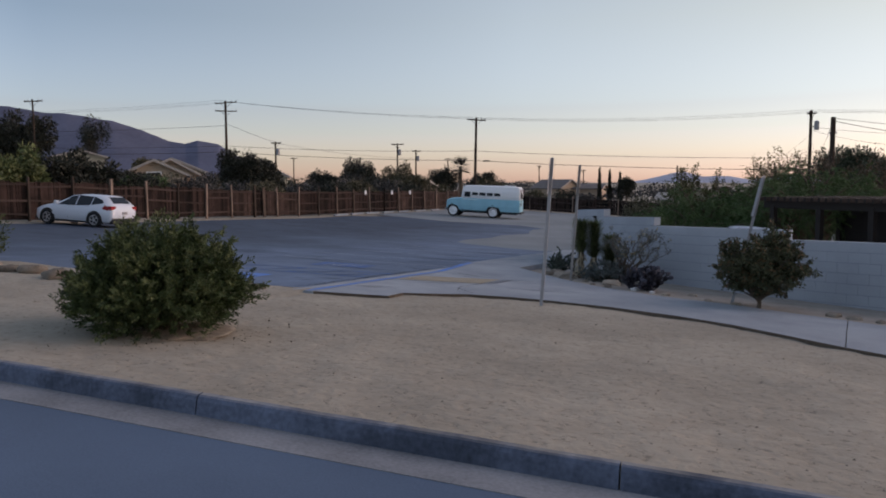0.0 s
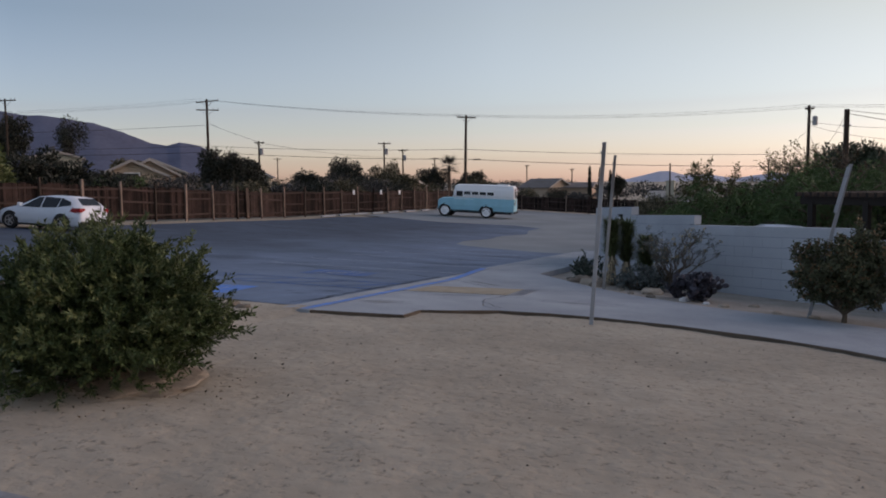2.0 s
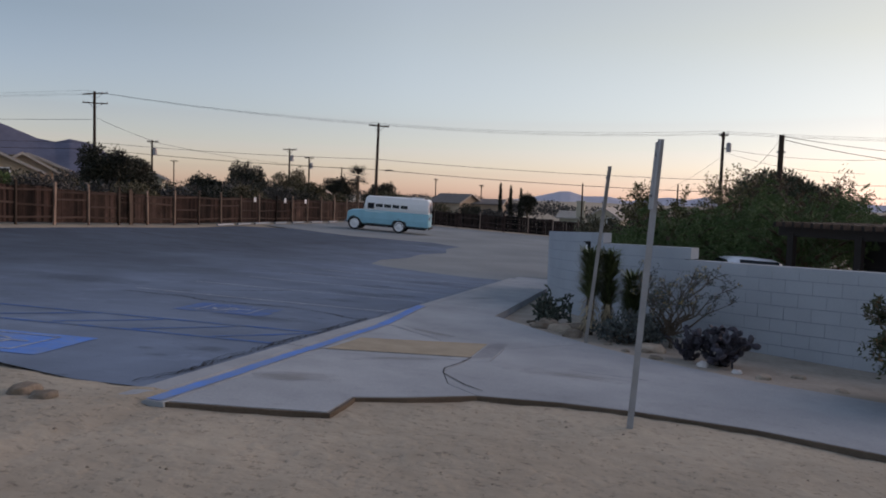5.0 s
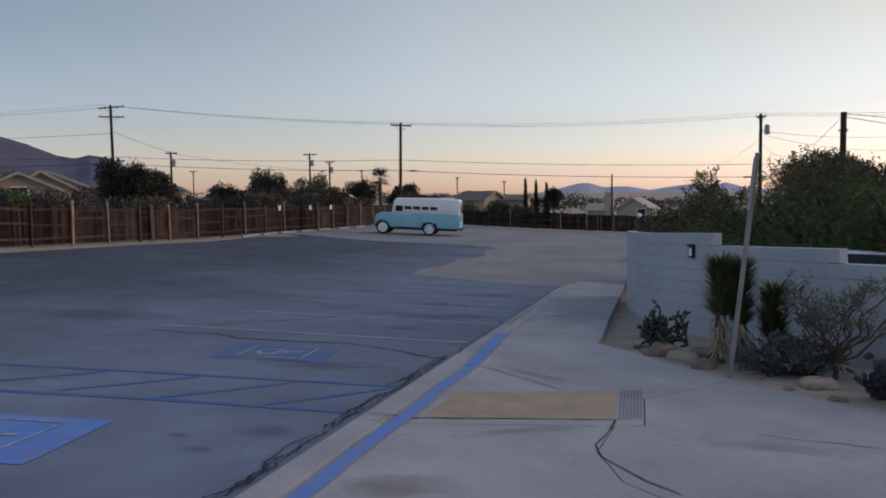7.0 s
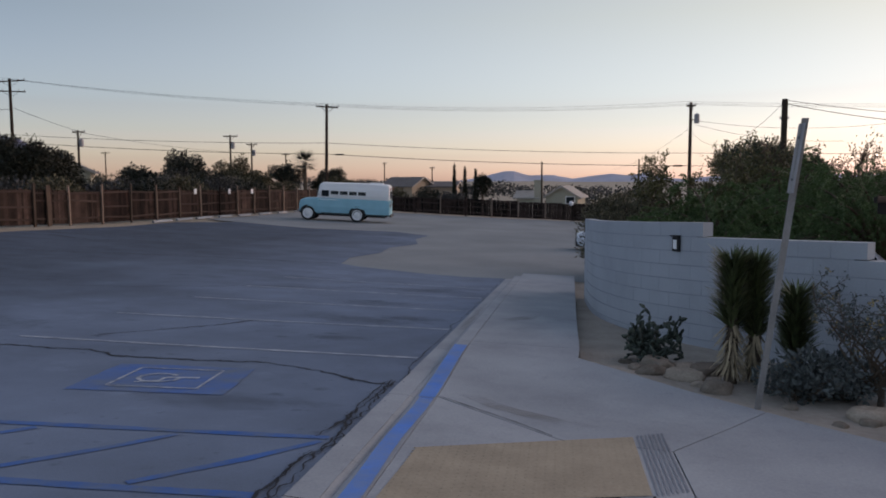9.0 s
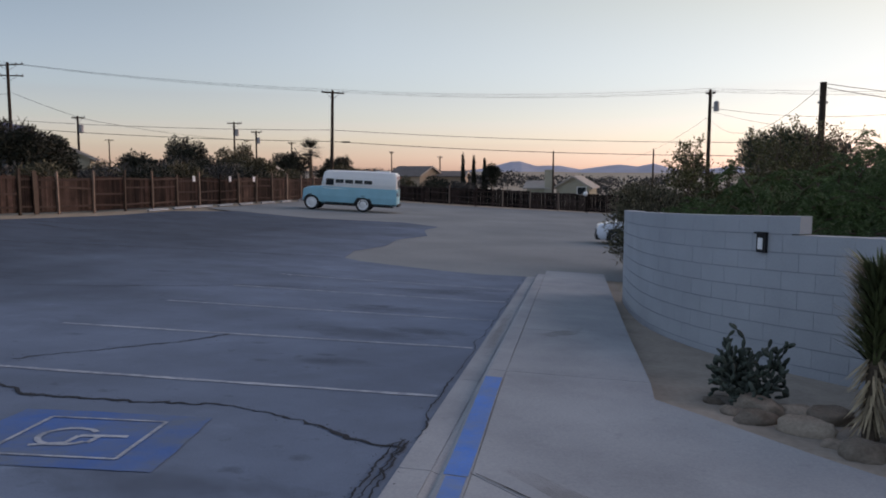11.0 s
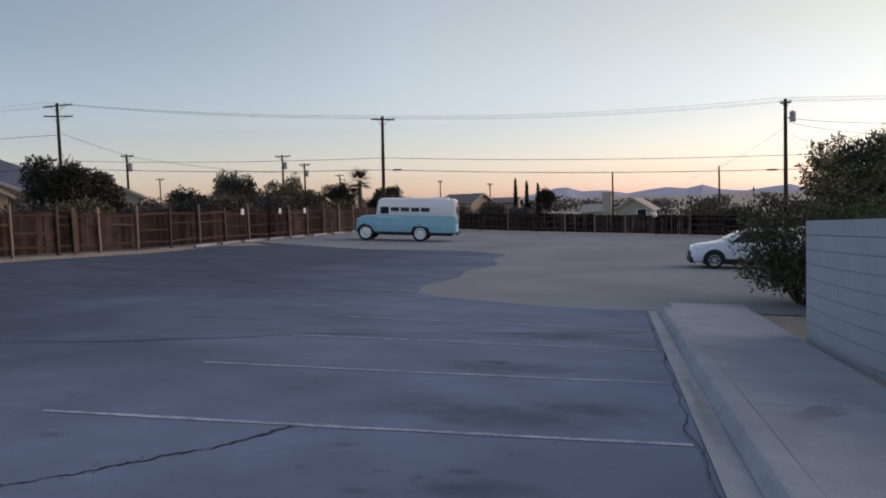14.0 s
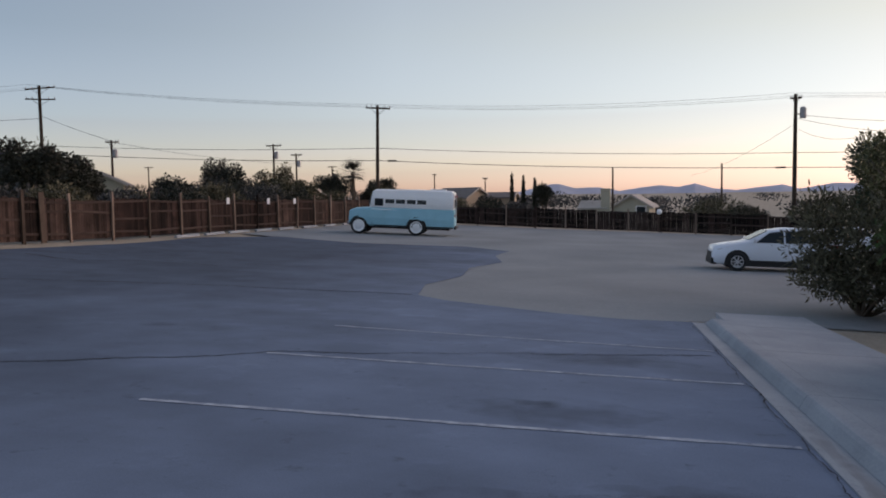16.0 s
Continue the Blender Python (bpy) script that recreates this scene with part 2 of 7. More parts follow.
M_POLE = material("pole_wood", (0.045, 0.033, 0.026), 0.9, 0, 0.3, 1.5, 30, 0.2, 0.006, spec=0.15)
M_WIRE = material("wire", (0.03, 0.03, 0.032), 0.6, 0, 0.1, 5, 20, 0)
M_STEEL = material("galvanised_steel", (0.3, 0.3, 0.31), 0.6, 0.35, 0.15, 6, 60, 0.08, 0.002)
M_RUST = material("weathered_wood_post", (0.27, 0.255, 0.245), 0.9, 0, 0.25, 4, 60, 0.2, 0.004)
M_BARK = material("bark", (0.11, 0.085, 0.065), 0.95, 0, 0.3, 6, 60, 0.4, 0.01, spec=0.1)
M_ROCK = material("rock", (0.26, 0.215, 0.17), 0.9, 0, 0.35, 5, 40, 0.5, 0.012, island=0.45, spec=0.2)
M_WHITE = material("white_paint", (0.78, 0.79, 0.8), 0.35, 0, 0.03, 2, 30, 0)
M_CARWHITE = material("white_car_paint", (0.66, 0.7, 0.76), 0.22, 0, 0.02, 2, 30, 0, spec=0.5)
M_AQUA = material("aqua_bus_paint", (0.23, 0.5, 0.6), 0.4, 0, 0.08, 1.5, 30, 0.03, 0.002)
M_BLACK = material("black_plastic", (0.015, 0.015, 0.016), 0.6, 0, 0.1, 5, 40, 0)
M_TYRE = material("tyre_rubber", (0.02, 0.02, 0.021), 0.85, 0, 0.2, 8, 60, 0.1, 0.003)
M_RIM = material("alloy_rim", (0.55, 0.56, 0.58), 0.35, 0.6, 0.08, 6, 40, 0)
M_CHROME = material("chrome", (0.6, 0.6, 0.62), 0.15, 1.0, 0.03, 6, 40, 0)
M_RED = material("red_lens", (0.32, 0.02, 0.02), 0.25, 0, 0.1, 6, 40, 0)
M_LAMP = material("clear_lens", (0.6, 0.62, 0.65), 0.15, 0.2, 0.05, 6, 40, 0)
M_SLAB_EDGE = material("dark_slab_edge", (0.11, 0.085, 0.065), 0.95, 0, 0.3, 3, 40, 0.2, 0.004, spec=0.1)
M_BLUE_FAINT = worn_paint("faint_blue_paint", (0.06, 0.145, 0.38), (0.12, 0.165, 0.235), 0.49, 0.14, 2.2)
M_GUTTER = material("sandy_gutter_concrete", (0.235, 0.24, 0.25), 0.92, 0, 0.35, 1.6, 40, 0.2, 0.005, spec=0.15)


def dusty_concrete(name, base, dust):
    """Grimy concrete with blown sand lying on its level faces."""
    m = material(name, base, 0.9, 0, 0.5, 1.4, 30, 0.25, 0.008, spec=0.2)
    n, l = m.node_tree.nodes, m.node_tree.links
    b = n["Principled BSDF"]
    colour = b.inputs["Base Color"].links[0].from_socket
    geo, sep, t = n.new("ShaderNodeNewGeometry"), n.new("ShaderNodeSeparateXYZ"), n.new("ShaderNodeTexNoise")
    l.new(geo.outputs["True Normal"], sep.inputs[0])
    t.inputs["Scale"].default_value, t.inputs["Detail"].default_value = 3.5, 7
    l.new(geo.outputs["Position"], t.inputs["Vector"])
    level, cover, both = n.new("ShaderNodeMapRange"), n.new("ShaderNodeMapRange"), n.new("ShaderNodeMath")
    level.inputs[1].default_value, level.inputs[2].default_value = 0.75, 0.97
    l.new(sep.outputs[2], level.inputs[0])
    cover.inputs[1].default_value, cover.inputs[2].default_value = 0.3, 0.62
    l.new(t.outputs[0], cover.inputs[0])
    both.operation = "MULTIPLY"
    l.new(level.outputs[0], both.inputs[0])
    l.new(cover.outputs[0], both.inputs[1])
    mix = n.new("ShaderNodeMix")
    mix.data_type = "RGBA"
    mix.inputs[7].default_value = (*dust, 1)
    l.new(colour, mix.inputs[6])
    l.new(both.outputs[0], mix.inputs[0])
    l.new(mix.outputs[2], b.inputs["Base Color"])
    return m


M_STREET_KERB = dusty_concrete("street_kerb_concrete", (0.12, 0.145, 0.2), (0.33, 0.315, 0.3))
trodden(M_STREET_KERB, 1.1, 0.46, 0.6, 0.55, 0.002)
M_GLASS = glass("dark_window_glass")
M_STUCCO = material("pale_stucco", (0.55, 0.53, 0.52), 0.9, 0, 0.08, 1.5, 50, 0.15, 0.004)
# both ridges carry the bluish evening haze in their base colour
M_MTN_L = material("hazed_ridge_rock", (0.115, 0.125, 0.175), 1.0, 0, 0.18, 0.02, 0.2, 0, spec=0.0)
M_MTN_R = material("hazed_far_ridge_rock", (0.40, 0.42, 0.50), 1.0, 0, 0.15, 0.008, 0.1, 0, spec=0.0)

# ---- building tools ----
def smooth_step(a, b, v):
    u = min(1, max(0, (v - a) / (b - a)))
    return u * u * (3 - 2 * u)


LEVELS = [(-60, 2.4), (-30, 1.5), (-16, 0.88), (-8, 0.45), (0, 0), (10, -0.55), (24.7, -1.02), (40, -1.15), (70, -1.3), (5000, -1.3)]


def terrain(x, y):
    """Height of the gently falling ground."""
    for (y0, z0), (y1, z1) in zip(LEVELS, LEVELS[1:]):
        if y <= y1:
            z = z0 + (z1 - z0) * max(0, y - y0) / (y1 - y0)
            break
    if x < 0:
        u = max(x, -26)
        return z - 0.03 * u + 0.0008 * (0.62 + 0.38 * smooth_step(2, 11, y)) * u * u
    return z - 0.04 * min(x, 12)


def finish(name, bm, mat, parent=None, smooth=False):
    bmesh.ops.recalc_face_normals(bm, faces=bm.faces)
    me = bpy.data.meshes.new(name)
    bm.to_mesh(me)
    bm.free()
    for p in me.polygons:
        p.use_smooth = smooth
    me.materials.append(mat)
    ob = new(name, me)
    ob.parent = parent
    return ob


def part(name, bm, mat, parent, label="", smooth=False):
    ob = finish(name, bm, mat, parent, smooth)
    return tagged(ob, label)


def raw(name, verts, faces, mat, parent=None, smooth=False):
    me = bpy.data.meshes.new(name)
    me.from_pydata(verts, [], faces)
    me.update()
    for p in me.polygons:
        p.use_smooth = smooth
    me.materials.append(mat)
    ob = new(name, me)
    ob.parent = parent
    return ob


def thing(name, m, label, category, group="", kind=""):
    ob = new(name)
    ob.matrix_world = m
    return tagged(ob, label, category, group, kind)


def box(bm, x0, x1, y0, y1, z0, z1, bevel=0.0, m=None):
    vs = [bm.verts.new(p) for p in ((x0, y0, z0), (x1, y0, z0), (x1, y1, z0), (x0, y1, z0), (x0, y0, z1), (x1, y0, z1), (x1, y1, z1), (x0, y1, z1))]
    fs = [bm.faces.new([vs[i] for i in f]) for f in ((3, 2, 1, 0), (4, 5, 6, 7), (0, 1, 5, 4), (1, 2, 6, 5), (2, 3, 7, 6), (3, 0, 4, 7))]
    if bevel:
        es = {e for f in fs for e in f.edges}
        r = bmesh.ops.bevel(bm, geom=list(es), offset=bevel, segments=2, affect="EDGES", profile=0.6)
        vs = list({v for f in r["faces"] for v in f.verts} | {v for v in vs if v.is_valid})
    if m:
        bmesh.ops.transform(bm, matrix=m, verts=vs)
    return vs


def tube(bm, pts, radii, n=8, caps=True):
    """A round bar through pts, with a radius at each."""
    rings = []
    for i, p in enumerate(pts):
        p = Vector(p)
        a, b = Vector(pts[max(0, i - 1)]), Vector(pts[min(len(pts) - 1, i + 1)])
        d = (b - a).normalized()
        side = d.cross(Vector((0, 0, 1)) if abs(d.z) < 0.9 else Vector((1, 0, 0))).normalized()
        up = side.cross(d)
        r = radii[i] if isinstance(radii, (list, tuple)) else radii
        rings.append([bm.verts.new(p + r * (math.cos(2 * math.pi * k / n) * side + math.sin(2 * math.pi * k / n) * up)) for k in range(n)])
    for a, b in zip(rings, rings[1:]):
        for k in range(n):
            bm.faces.new((a[k], a[(k + 1) % n], b[(k + 1) % n], b[k]))
    if caps and n > 2:
        bm.faces.new(list(reversed(rings[0])))
        bm.faces.new(rings[-1])


def spin(bm, profile, axis_m, n=20):
    """Turns (radius, height) pairs round the local z axis."""
    rings = []
    for r, h in profile:
        rings.append([bm.verts.new(axis_m @ Vector((r * math.cos(2 * math.pi * k / n), r * math.sin(2 * math.pi * k / n), h))) for k in range(n)])
    for a, b in zip(rings, rings[1:]):
        for k in range(n):
            bm.faces.new((a[k], a[(k + 1) % n], b[(k + 1) % n], b[k]))
    bm.faces.new(list(reversed(rings[0])))
    bm.faces.new(rings[-1])


def draped(name, outline, lift, thick, mat, step=1.0, parent=None, height=terrain):
    """A flat outline laid on the terrain with a thickness, cut into a grid that follows it."""
    bm = bmesh.new()
    f = bm.faces.new([bm.verts.new((x, y, 0)) for x, y in outline])
    xs, ys = [p[0] for p in outline], [p[1] for p in outline]
    for lo, hi, nrm in ((min(xs), max(xs), (1, 0, 0)), (min(ys), max(ys), (0, 1, 0))):
        k = math.floor(lo / step) + 1
        while k * step < hi:
            co = Vector(nrm) * (k * step)
            bmesh.ops.bisect_plane(bm, geom=bm.verts[:] + bm.edges[:] + bm.faces[:], plane_co=co, plane_no=nrm)
            k += 1
    bmesh.ops.triangulate(bm, faces=[f for f in bm.faces if len(f.verts) > 4])
    for v in bm.verts:
        v.co.z = height(v.co.x, v.co.y) + lift
    if thick:
        r = bmesh.ops.extrude_face_region(bm, geom=bm.faces[:])
        for v in r["geom"]:
            if isinstance(v, bmesh.types.BMVert):
                v.co.z -= thick
    return finish(name, bm, mat, parent)


def strip(points, width):
    """The outline of a band along points."""
    left, right = [], []
    for i, p in enumerate(points):
        a, b = points[max(0, i - 1)], points[min(len(points) - 1, i + 1)]
        d = Vector((b[0] - a[0], b[1] - a[1])).normalized()
        w = width[i] if isinstance(width, (list, tuple)) else width
        left.append((p[0] - d.y * w / 2, p[1] + d.x * w / 2))
        right.append((p[0] + d.y * w / 2, p[1] - d.x * w / 2))
    return left + right[::-1]


def band(name, points, width, lift, mat, parent=None, thick=0.0, height=terrain):
    """A band on the terrain made of quads along points."""
    bm = bmesh.new()
    o = strip(points, width)
    n = len(points)
    vs = [bm.verts.new((x, y, height(x, y) + lift)) for x, y in o]
    for i in range(n - 1):
        bm.faces.new((vs[i], vs[2 * n - 1 - i], vs[2 * n - 2 - i], vs[i + 1]))
    if thick:
        r = bmesh.ops.extrude_face_region(bm, geom=bm.faces[:])
        for v in r["geom"]:
            if isinstance(v, bmesh.types.BMVert):
                v.co.z -= thick
    return finish(name, bm, mat, parent)


def between(a, b, step=0.8, wobble=0.0, seed=0):
    """Points from a to b, wandering a little sideways."""
    a, b = Vector(a), Vector(b)
    n = max(2, int((b - a).length / step) + 1)
    d = (b - a).normalized()
    out = []
    for i in range(n):
        p = a + (b - a) * i / (n - 1)
        w = wobble * noise.noise((p.x * 1.3 + seed, p.y * 1.3, seed)) if wobble else 0
        out.append((p.x - d.y * w, p.y + d.x * w))
    return out

# ---- the ground: one sheet to the horizon ----
KERB_Y = -16.35          # back of the street kerb


def ground_height(x, y):
    z = terrain(x, y)
    if y < KERB_Y - 0.05:
        return z - 0.25
    if -16.2 < y and x < 14 and y < 8:
        edge = smooth_step(-16.2, -15.6, y)
        z += edge * 0.018 * noise.noise((x * 0.9, y * 0.9, 3))
        if y < -8.2:
            z += edge * (0.016 * noise.noise((x * 2.6, y * 2.6, 7)) - 0.012 * max(0, noise.noise((x * 5.5, y * 4.5, 11)) - 0.1) * 2)
    if -12 < y < -8.6 and x < 0.35:
        z += 0.038 * (1 - smooth_step(-9.95, -9.5, y + 0.45 * noise.noise((x * 0.9, 2, 5)) + 0.15 * noise.noise((x * 3.5, y * 3, 5))))
    return z - (0.06 if y > 12 else 0.015)


def axis_lines(lo, hi, near, far, fine, coarse):
    v, out = near, []
    while v <= far:
        out.append(v)
        v += fine
    s = coarse
    v = far
    while v < hi:
        v += s
        s *= 1.5
        out.append(v)
    s, v = coarse, near
    while v > lo:
        v -= s
        s *= 1.5
        out.append(v)
    return sorted(out)


gx = axis_lines(-2600, 2600, -24, 16, 0.8, 3)
gx = sorted(set([round(v, 3) for v in gx] + [round(-3 + 0.13 * i, 3) for i in range(96)]))
gy = axis_lines(-900, 3600, -17.2, 12, 0.8, 3)
gy = sorted(set([round(v, 3) for v in gy] + [round(-16.15 + 0.11 * i, 3) for i in range(70)] + [KERB_Y - 0.04, KERB_Y - 0.06]))
gv = [(x, y, ground_height(x, y)) for y in gy for x in gx]
nx = len(gx)
gf = [(j * nx + i, j * nx + i + 1, (j + 1) * nx + i + 1, (j + 1) * nx + i) for j in range(len(gy) - 1) for i in range(nx - 1)]
ground = tagged(raw("ground", gv, gf, M_DIRT, smooth=True), "pale tan sandy desert dirt scattered with fine gravel", "ground", kind="structure")

# parking lot
LOT = [(-20.6, -9.3), (-12, -9.6), (-5, -9.9), (-1.6, -9.5), (-0.6, -9.75), (0.047, -9.72), (0.047, 10.4), (-1.1, 10.35), (-2.2, 10.7), (-3.4, 11.3), (-4.6, 11.9), (-5.33, 12.6),
       (-5.75, 15), (-5.4, 18), (-5.8, 21.5), (-5.2, 25), (-5.9, 28), (-5.7, 31), (-8, 33), (-13, 32), (-18, 33.5), (-20.2, 30), (-20.6, 18), (-20.3, 6)]
lot = tagged(draped("parking_lot", LOT, 0.012, 0.0, M_ASPHALT, 1.6), "worn grey asphalt parking lot with sealed cracks", "parking lot", kind="structure")
SANDY = [(0.5, 10.6), (14, 10.4), (14, 54), (-19, 58), (-20.3, 34), (-18, 33.5), (-13, 32), (-8, 33), (-5.7, 31), (-5.9, 28), (-5.2, 25), (-5.8, 21.5), (-5.4, 18), (-5.75, 15),
         (-5.33, 12.6), (-4.6, 11.9), (-3.4, 11.3), (-2.2, 10.7), (-1.1, 10.35), (-0.4, 10.42)]
yard = tagged(draped("gravel_yard", SANDY, 0.004, 0.0, M_SAND, 1.6), "pale compacted gravel yard beyond the asphalt", "gravel yard", kind="structure")

# street
road = tagged(draped("road", [(-90, -30), (60, -30), (60, -16.83), (-90, -16.83)], -0.135, 0.0, M_ROAD, 4.0), "smooth grey asphalt street", "road", kind="structure")
gutter = tagged(draped("street_gutter", [(-90, -16.83), (60, -16.83), (60, -16.42), (-90, -16.42)], -0.13, 0.05, M_GUTTER, 4.0), "concrete street gutter dusted with sand", "gutter", kind="structure")


def kerb_stone(x0, x1):
    bm = bmesh.new()
    n = 6
    prof = [(-16.46, -0.3), (-16.46, -0.14), (-16.44, -0.02), (-16.425, 0.008), (-16.41, 0.018), (-16.36, 0.02), (-16.34, 0.0), (-16.33, -0.3)]
    rings = []
    for i in range(n + 1):
        x = x0 + 0.006 + (x1 - x0 - 0.012) * i / n
        rings.append([bm.verts.new((x, y + 0.006 * noise.noise((x * 2, y * 9, 1)), terrain(x, -16.35) + z + 0.006 * noise.noise((x * 2.2, y * 5, 4)))) for y, z in prof])
    for a, b in zip(rings, rings[1:]):
        for k in range(len(prof)):
            j = (k + 1) % len(prof)
            bm.faces.new((a[k], a[j], b[j], b[k]))
    bm.faces.new(rings[0])
    bm.faces.new(rings[-1])
    return bm


street_kerb = tagged(new("street_kerb"), "weathered grey concrete street kerb with rounded edge", "kerb", kind="structure")
KX = 3.28
for i in range(-9, 8):
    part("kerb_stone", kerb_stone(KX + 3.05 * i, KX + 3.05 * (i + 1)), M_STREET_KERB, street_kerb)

# ---- lot kerb, gutter and concrete walks ----
def lift_at(y):
    """Height of the walk over the lot: a full kerb that runs down to a flush ramp."""
    return 0.028 + 0.112 * smooth_step(-4.6, -1.8, y)


def walk_height(x, y):
    return terrain(x, y) + lift_at(y)


def shrunk(outline, gap=0.006):
    n, out = len(outline), []
    area = sum(outline[i][0] * outline[(i + 1) % n][1] - outline[(i + 1) % n][0] * outline[i][1] for i in range(n))
    s = 1 if area > 0 else -1
    for i in range(n):
        p, a, b = Vector(outline[i]), Vector(outline[i - 1]), Vector(outline[(i + 1) % n])
        d1, d2 = (p - a).normalized(), (b - p).normalized()
        n1, n2 = Vector((-d1.y, d1.x)) * s, Vector((-d2.y, d2.x)) * s
        m = (n1 + n2)
        out.append(tuple(p + m * gap / max(0.35, 1 + n1.dot(n2))))
    return out


walkway = tagged(new("sidewalk"), "dusty pale concrete sidewalk with tooled joints and cracks", "sidewalk", kind="structure")
SLABS = [[(0.5, y0), (1.82 + 0.012 * max(0, y0), y0), (1.82 + 0.012 * max(0, y1), y1), (0.5, y1)] for y0, y1 in ((-1.72, 1.0), (1.0, 3.72), (3.72, 6.42), (6.42, 9.1), (9.1, 10.9))]
SLABS += [
    [(0.5, -1.72), (0.5, -4.3), (1.59, -5.35), (2.4, -5.4), (3.4, -3.95), (2.75, -3.35), (1.79, -2.32), (1.82, -1.72)],
    [(0.5, -4.3), (0.5, -7.2), (2.15, -6.62), (2.4, -6.5), (2.4, -5.4), (1.59, -5.35)],
    [(0.5, -7.2), (0.42, -10.1), (0.96, -9.96), (1.66, -9.75), (1.65, -9.15), (2.06, -8.89), (2.6, -8.45), (2.25, -8.1), (2.05, -7.45), (2.15, -6.62)],
    [(2.4, -6.5), (2.15, -6.62), (2.05, -7.45), (2.25, -8.1), (2.6, -8.45), (3.34, -8.28), (4.0, -8.25), (5.0, -8.36), (6.1, -8.74), (6.9, -9.2), (7.6, -9.82), (8.2, -10.4), (8.6, -7.15), (6.9, -6.2), (6.27, -5.95), (5.43, -5.65), (4.25, -4.75), (3.4, -3.95), (2.4, -5.4)],
    [(8.6, -7.15), (8.2, -10.4), (10.5, -12.0), (13.5, -14.6), (15, -11), (12, -9.2)],
]
for s in SLABS:
    ob = draped("concrete_slab", shrunk(s), 0.0, 0.14, M_CONCRETE, 0.9, walkway, walk_height)

lot_kerb = tagged(new("lot_kerb"), "pale concrete kerb of the parking lot with a rounded nose", "kerb", kind="structure")


def lot_kerb_stone(y0, y1, end=False):
    bm = bmesh.new()
    n = 5
    rings = []
    for i in range(n + 1):
        y = y0 + 0.005 + (y1 - y0 - 0.01) * i / n
        h = lift_at(y)
        if end and i == n:
            h *= 0.55
        prof = [(0.25, -0.12), (0.255, 0.02), (0.30, h - 0.03), (0.325, h - 0.004), (0.35, h + 0.004), (0.5, h + 0.003), (0.5, -0.12)]
        rings.append([bm.verts.new((x + 0.004 * noise.noise((x * 7, y * 2, 5)), y, terrain(x, y) + z + 0.004 * noise.noise((x * 4, y * 2.5, 2)))) for x, z in prof])
    for a, b in zip(rings, rings[1:]):
        for k in range(7):
            j = (k + 1) % 7
            bm.faces.new((a[k], a[j], b[j], b[k]))
    bm.faces.new(rings[0])
    bm.faces.new(rings[-1])
    return bm


KERB_CUTS = [-10.15, -7.2, -4.3, -1.72, 1.0, 3.72, 6.42, 8.4, 10.3]
for i, (a, b) in enumerate(zip(KERB_CUTS, KERB_CUTS[1:])):
    part("kerb_stone", lot_kerb_stone(a, b, b > 10), M_CONCRETE, lot_kerb)
pan = tagged(new("lot_gutter"), "concrete gutter strip between asphalt and kerb", "gutter", kind="structure")
for a, b in zip(KERB_CUTS, KERB_CUTS[1:]):
    draped("gutter_slab", shrunk([(0.045, a), (0.255, a), (0.255, b), (0.045, b)], 0.004), 0.022, 0.06, M_CONCRETE, 1.0, pan)


def painted(name, outline, lift, mat, label, category, height=terrain, step=1.0):
    return tagged(draped(name, outline, lift, 0.0, mat, step, None, height), label, category, kind="structure")


# blue kerb paint
band_pts = between((0.405, -10.12), (0.415, -4.4), 0.4, 0.02, 3)
tagged(band("blue_kerb_paint", band_pts, 0.125, 0.009, M_BLUE, height=walk_height), "faded blue paint along the flush kerb", "kerb paint", kind="structure")
tagged(band("blue_kerb_paint", between((0.415, -4.38), (0.42, -2.05), 0.3), 0.15, 0.009, M_BLUE, height=walk_height), "blue paint on top of the kerb", "kerb paint", kind="structure")

# bare soil of the planting bed between the walk and the wall
M_BED = material("planting_bed_soil", (0.34, 0.3, 0.255), 0.95, 0, 0.22, 1.6, 14, 0.7, 0.03, spec=0.1)
BED = [(1.83, 10.4), (1.83, -1.7), (1.8, -2.32), (2.75, -3.33), (3.4, -3.93), (4.25, -4.73), (5.43, -5.63), (6.27, -5.93), (6.9, -6.18), (8.6, -7.13), (12, -9.18), (12, -5.95),
       (8.0, -3.66), (6.4, -2.68), (5.02, -1.62), (3.95, -0.42), (3.3, 0.38), (2.72, 1.35), (2.32, 2.8), (2.19, 4.6), (2.19, 6.2), (2.19, 10.4)]
tagged(draped("planting_bed", BED, 0.012, 0.0, M_BED, 0.8), "grey-brown bare soil of the planting bed", "planting bed", kind="structure")

# tactile pad with domes, and the grooved strip beside it
PAD = [(0.56, -6.98), (2.14, -6.4), (2.14, -5.12), (0.61, -5.86)]
pad = tagged(draped("tactile_pad", PAD, 0.006, 0.0, M_TACTILE, 0.5, None, walk_height), "worn yellow tactile paving pad with raised domes", "tactile paving", kind="structure")
dv, df = [], []
for i in range(26):
    for j in range(17):
        u, v = (i + 0.5) / 26, (j + 0.5) / 17
        x = 0.57 + 1.565 * u
        y = (-6.98 + 0.58 * u) * (1 - v) + (-5.86 + 0.74 * u) * v
        z = walk_height(x, y) + 0.006
        k = len(dv)
        for r, h in ((0.012, 0.0), (0.007, 0.0024)):
            dv += [(x + r * math.cos(a * math.pi / 3), y + r * math.sin(a * math.pi / 3), z + h) for a in range(6)]
        df += [(k + a, k + (a + 1) % 6, k + 6 + (a + 1) % 6, k + 6 + a) for a in range(6)] + [tuple(k + 6 + a for a in range(6))]
tagged(raw("dome", dv, df, M_TACTILE, pad), kind="stuff")
groove = tagged(new("grooved_strip"), "grooved concrete warning strip in the ramp", "grooved strip", kind="structure")
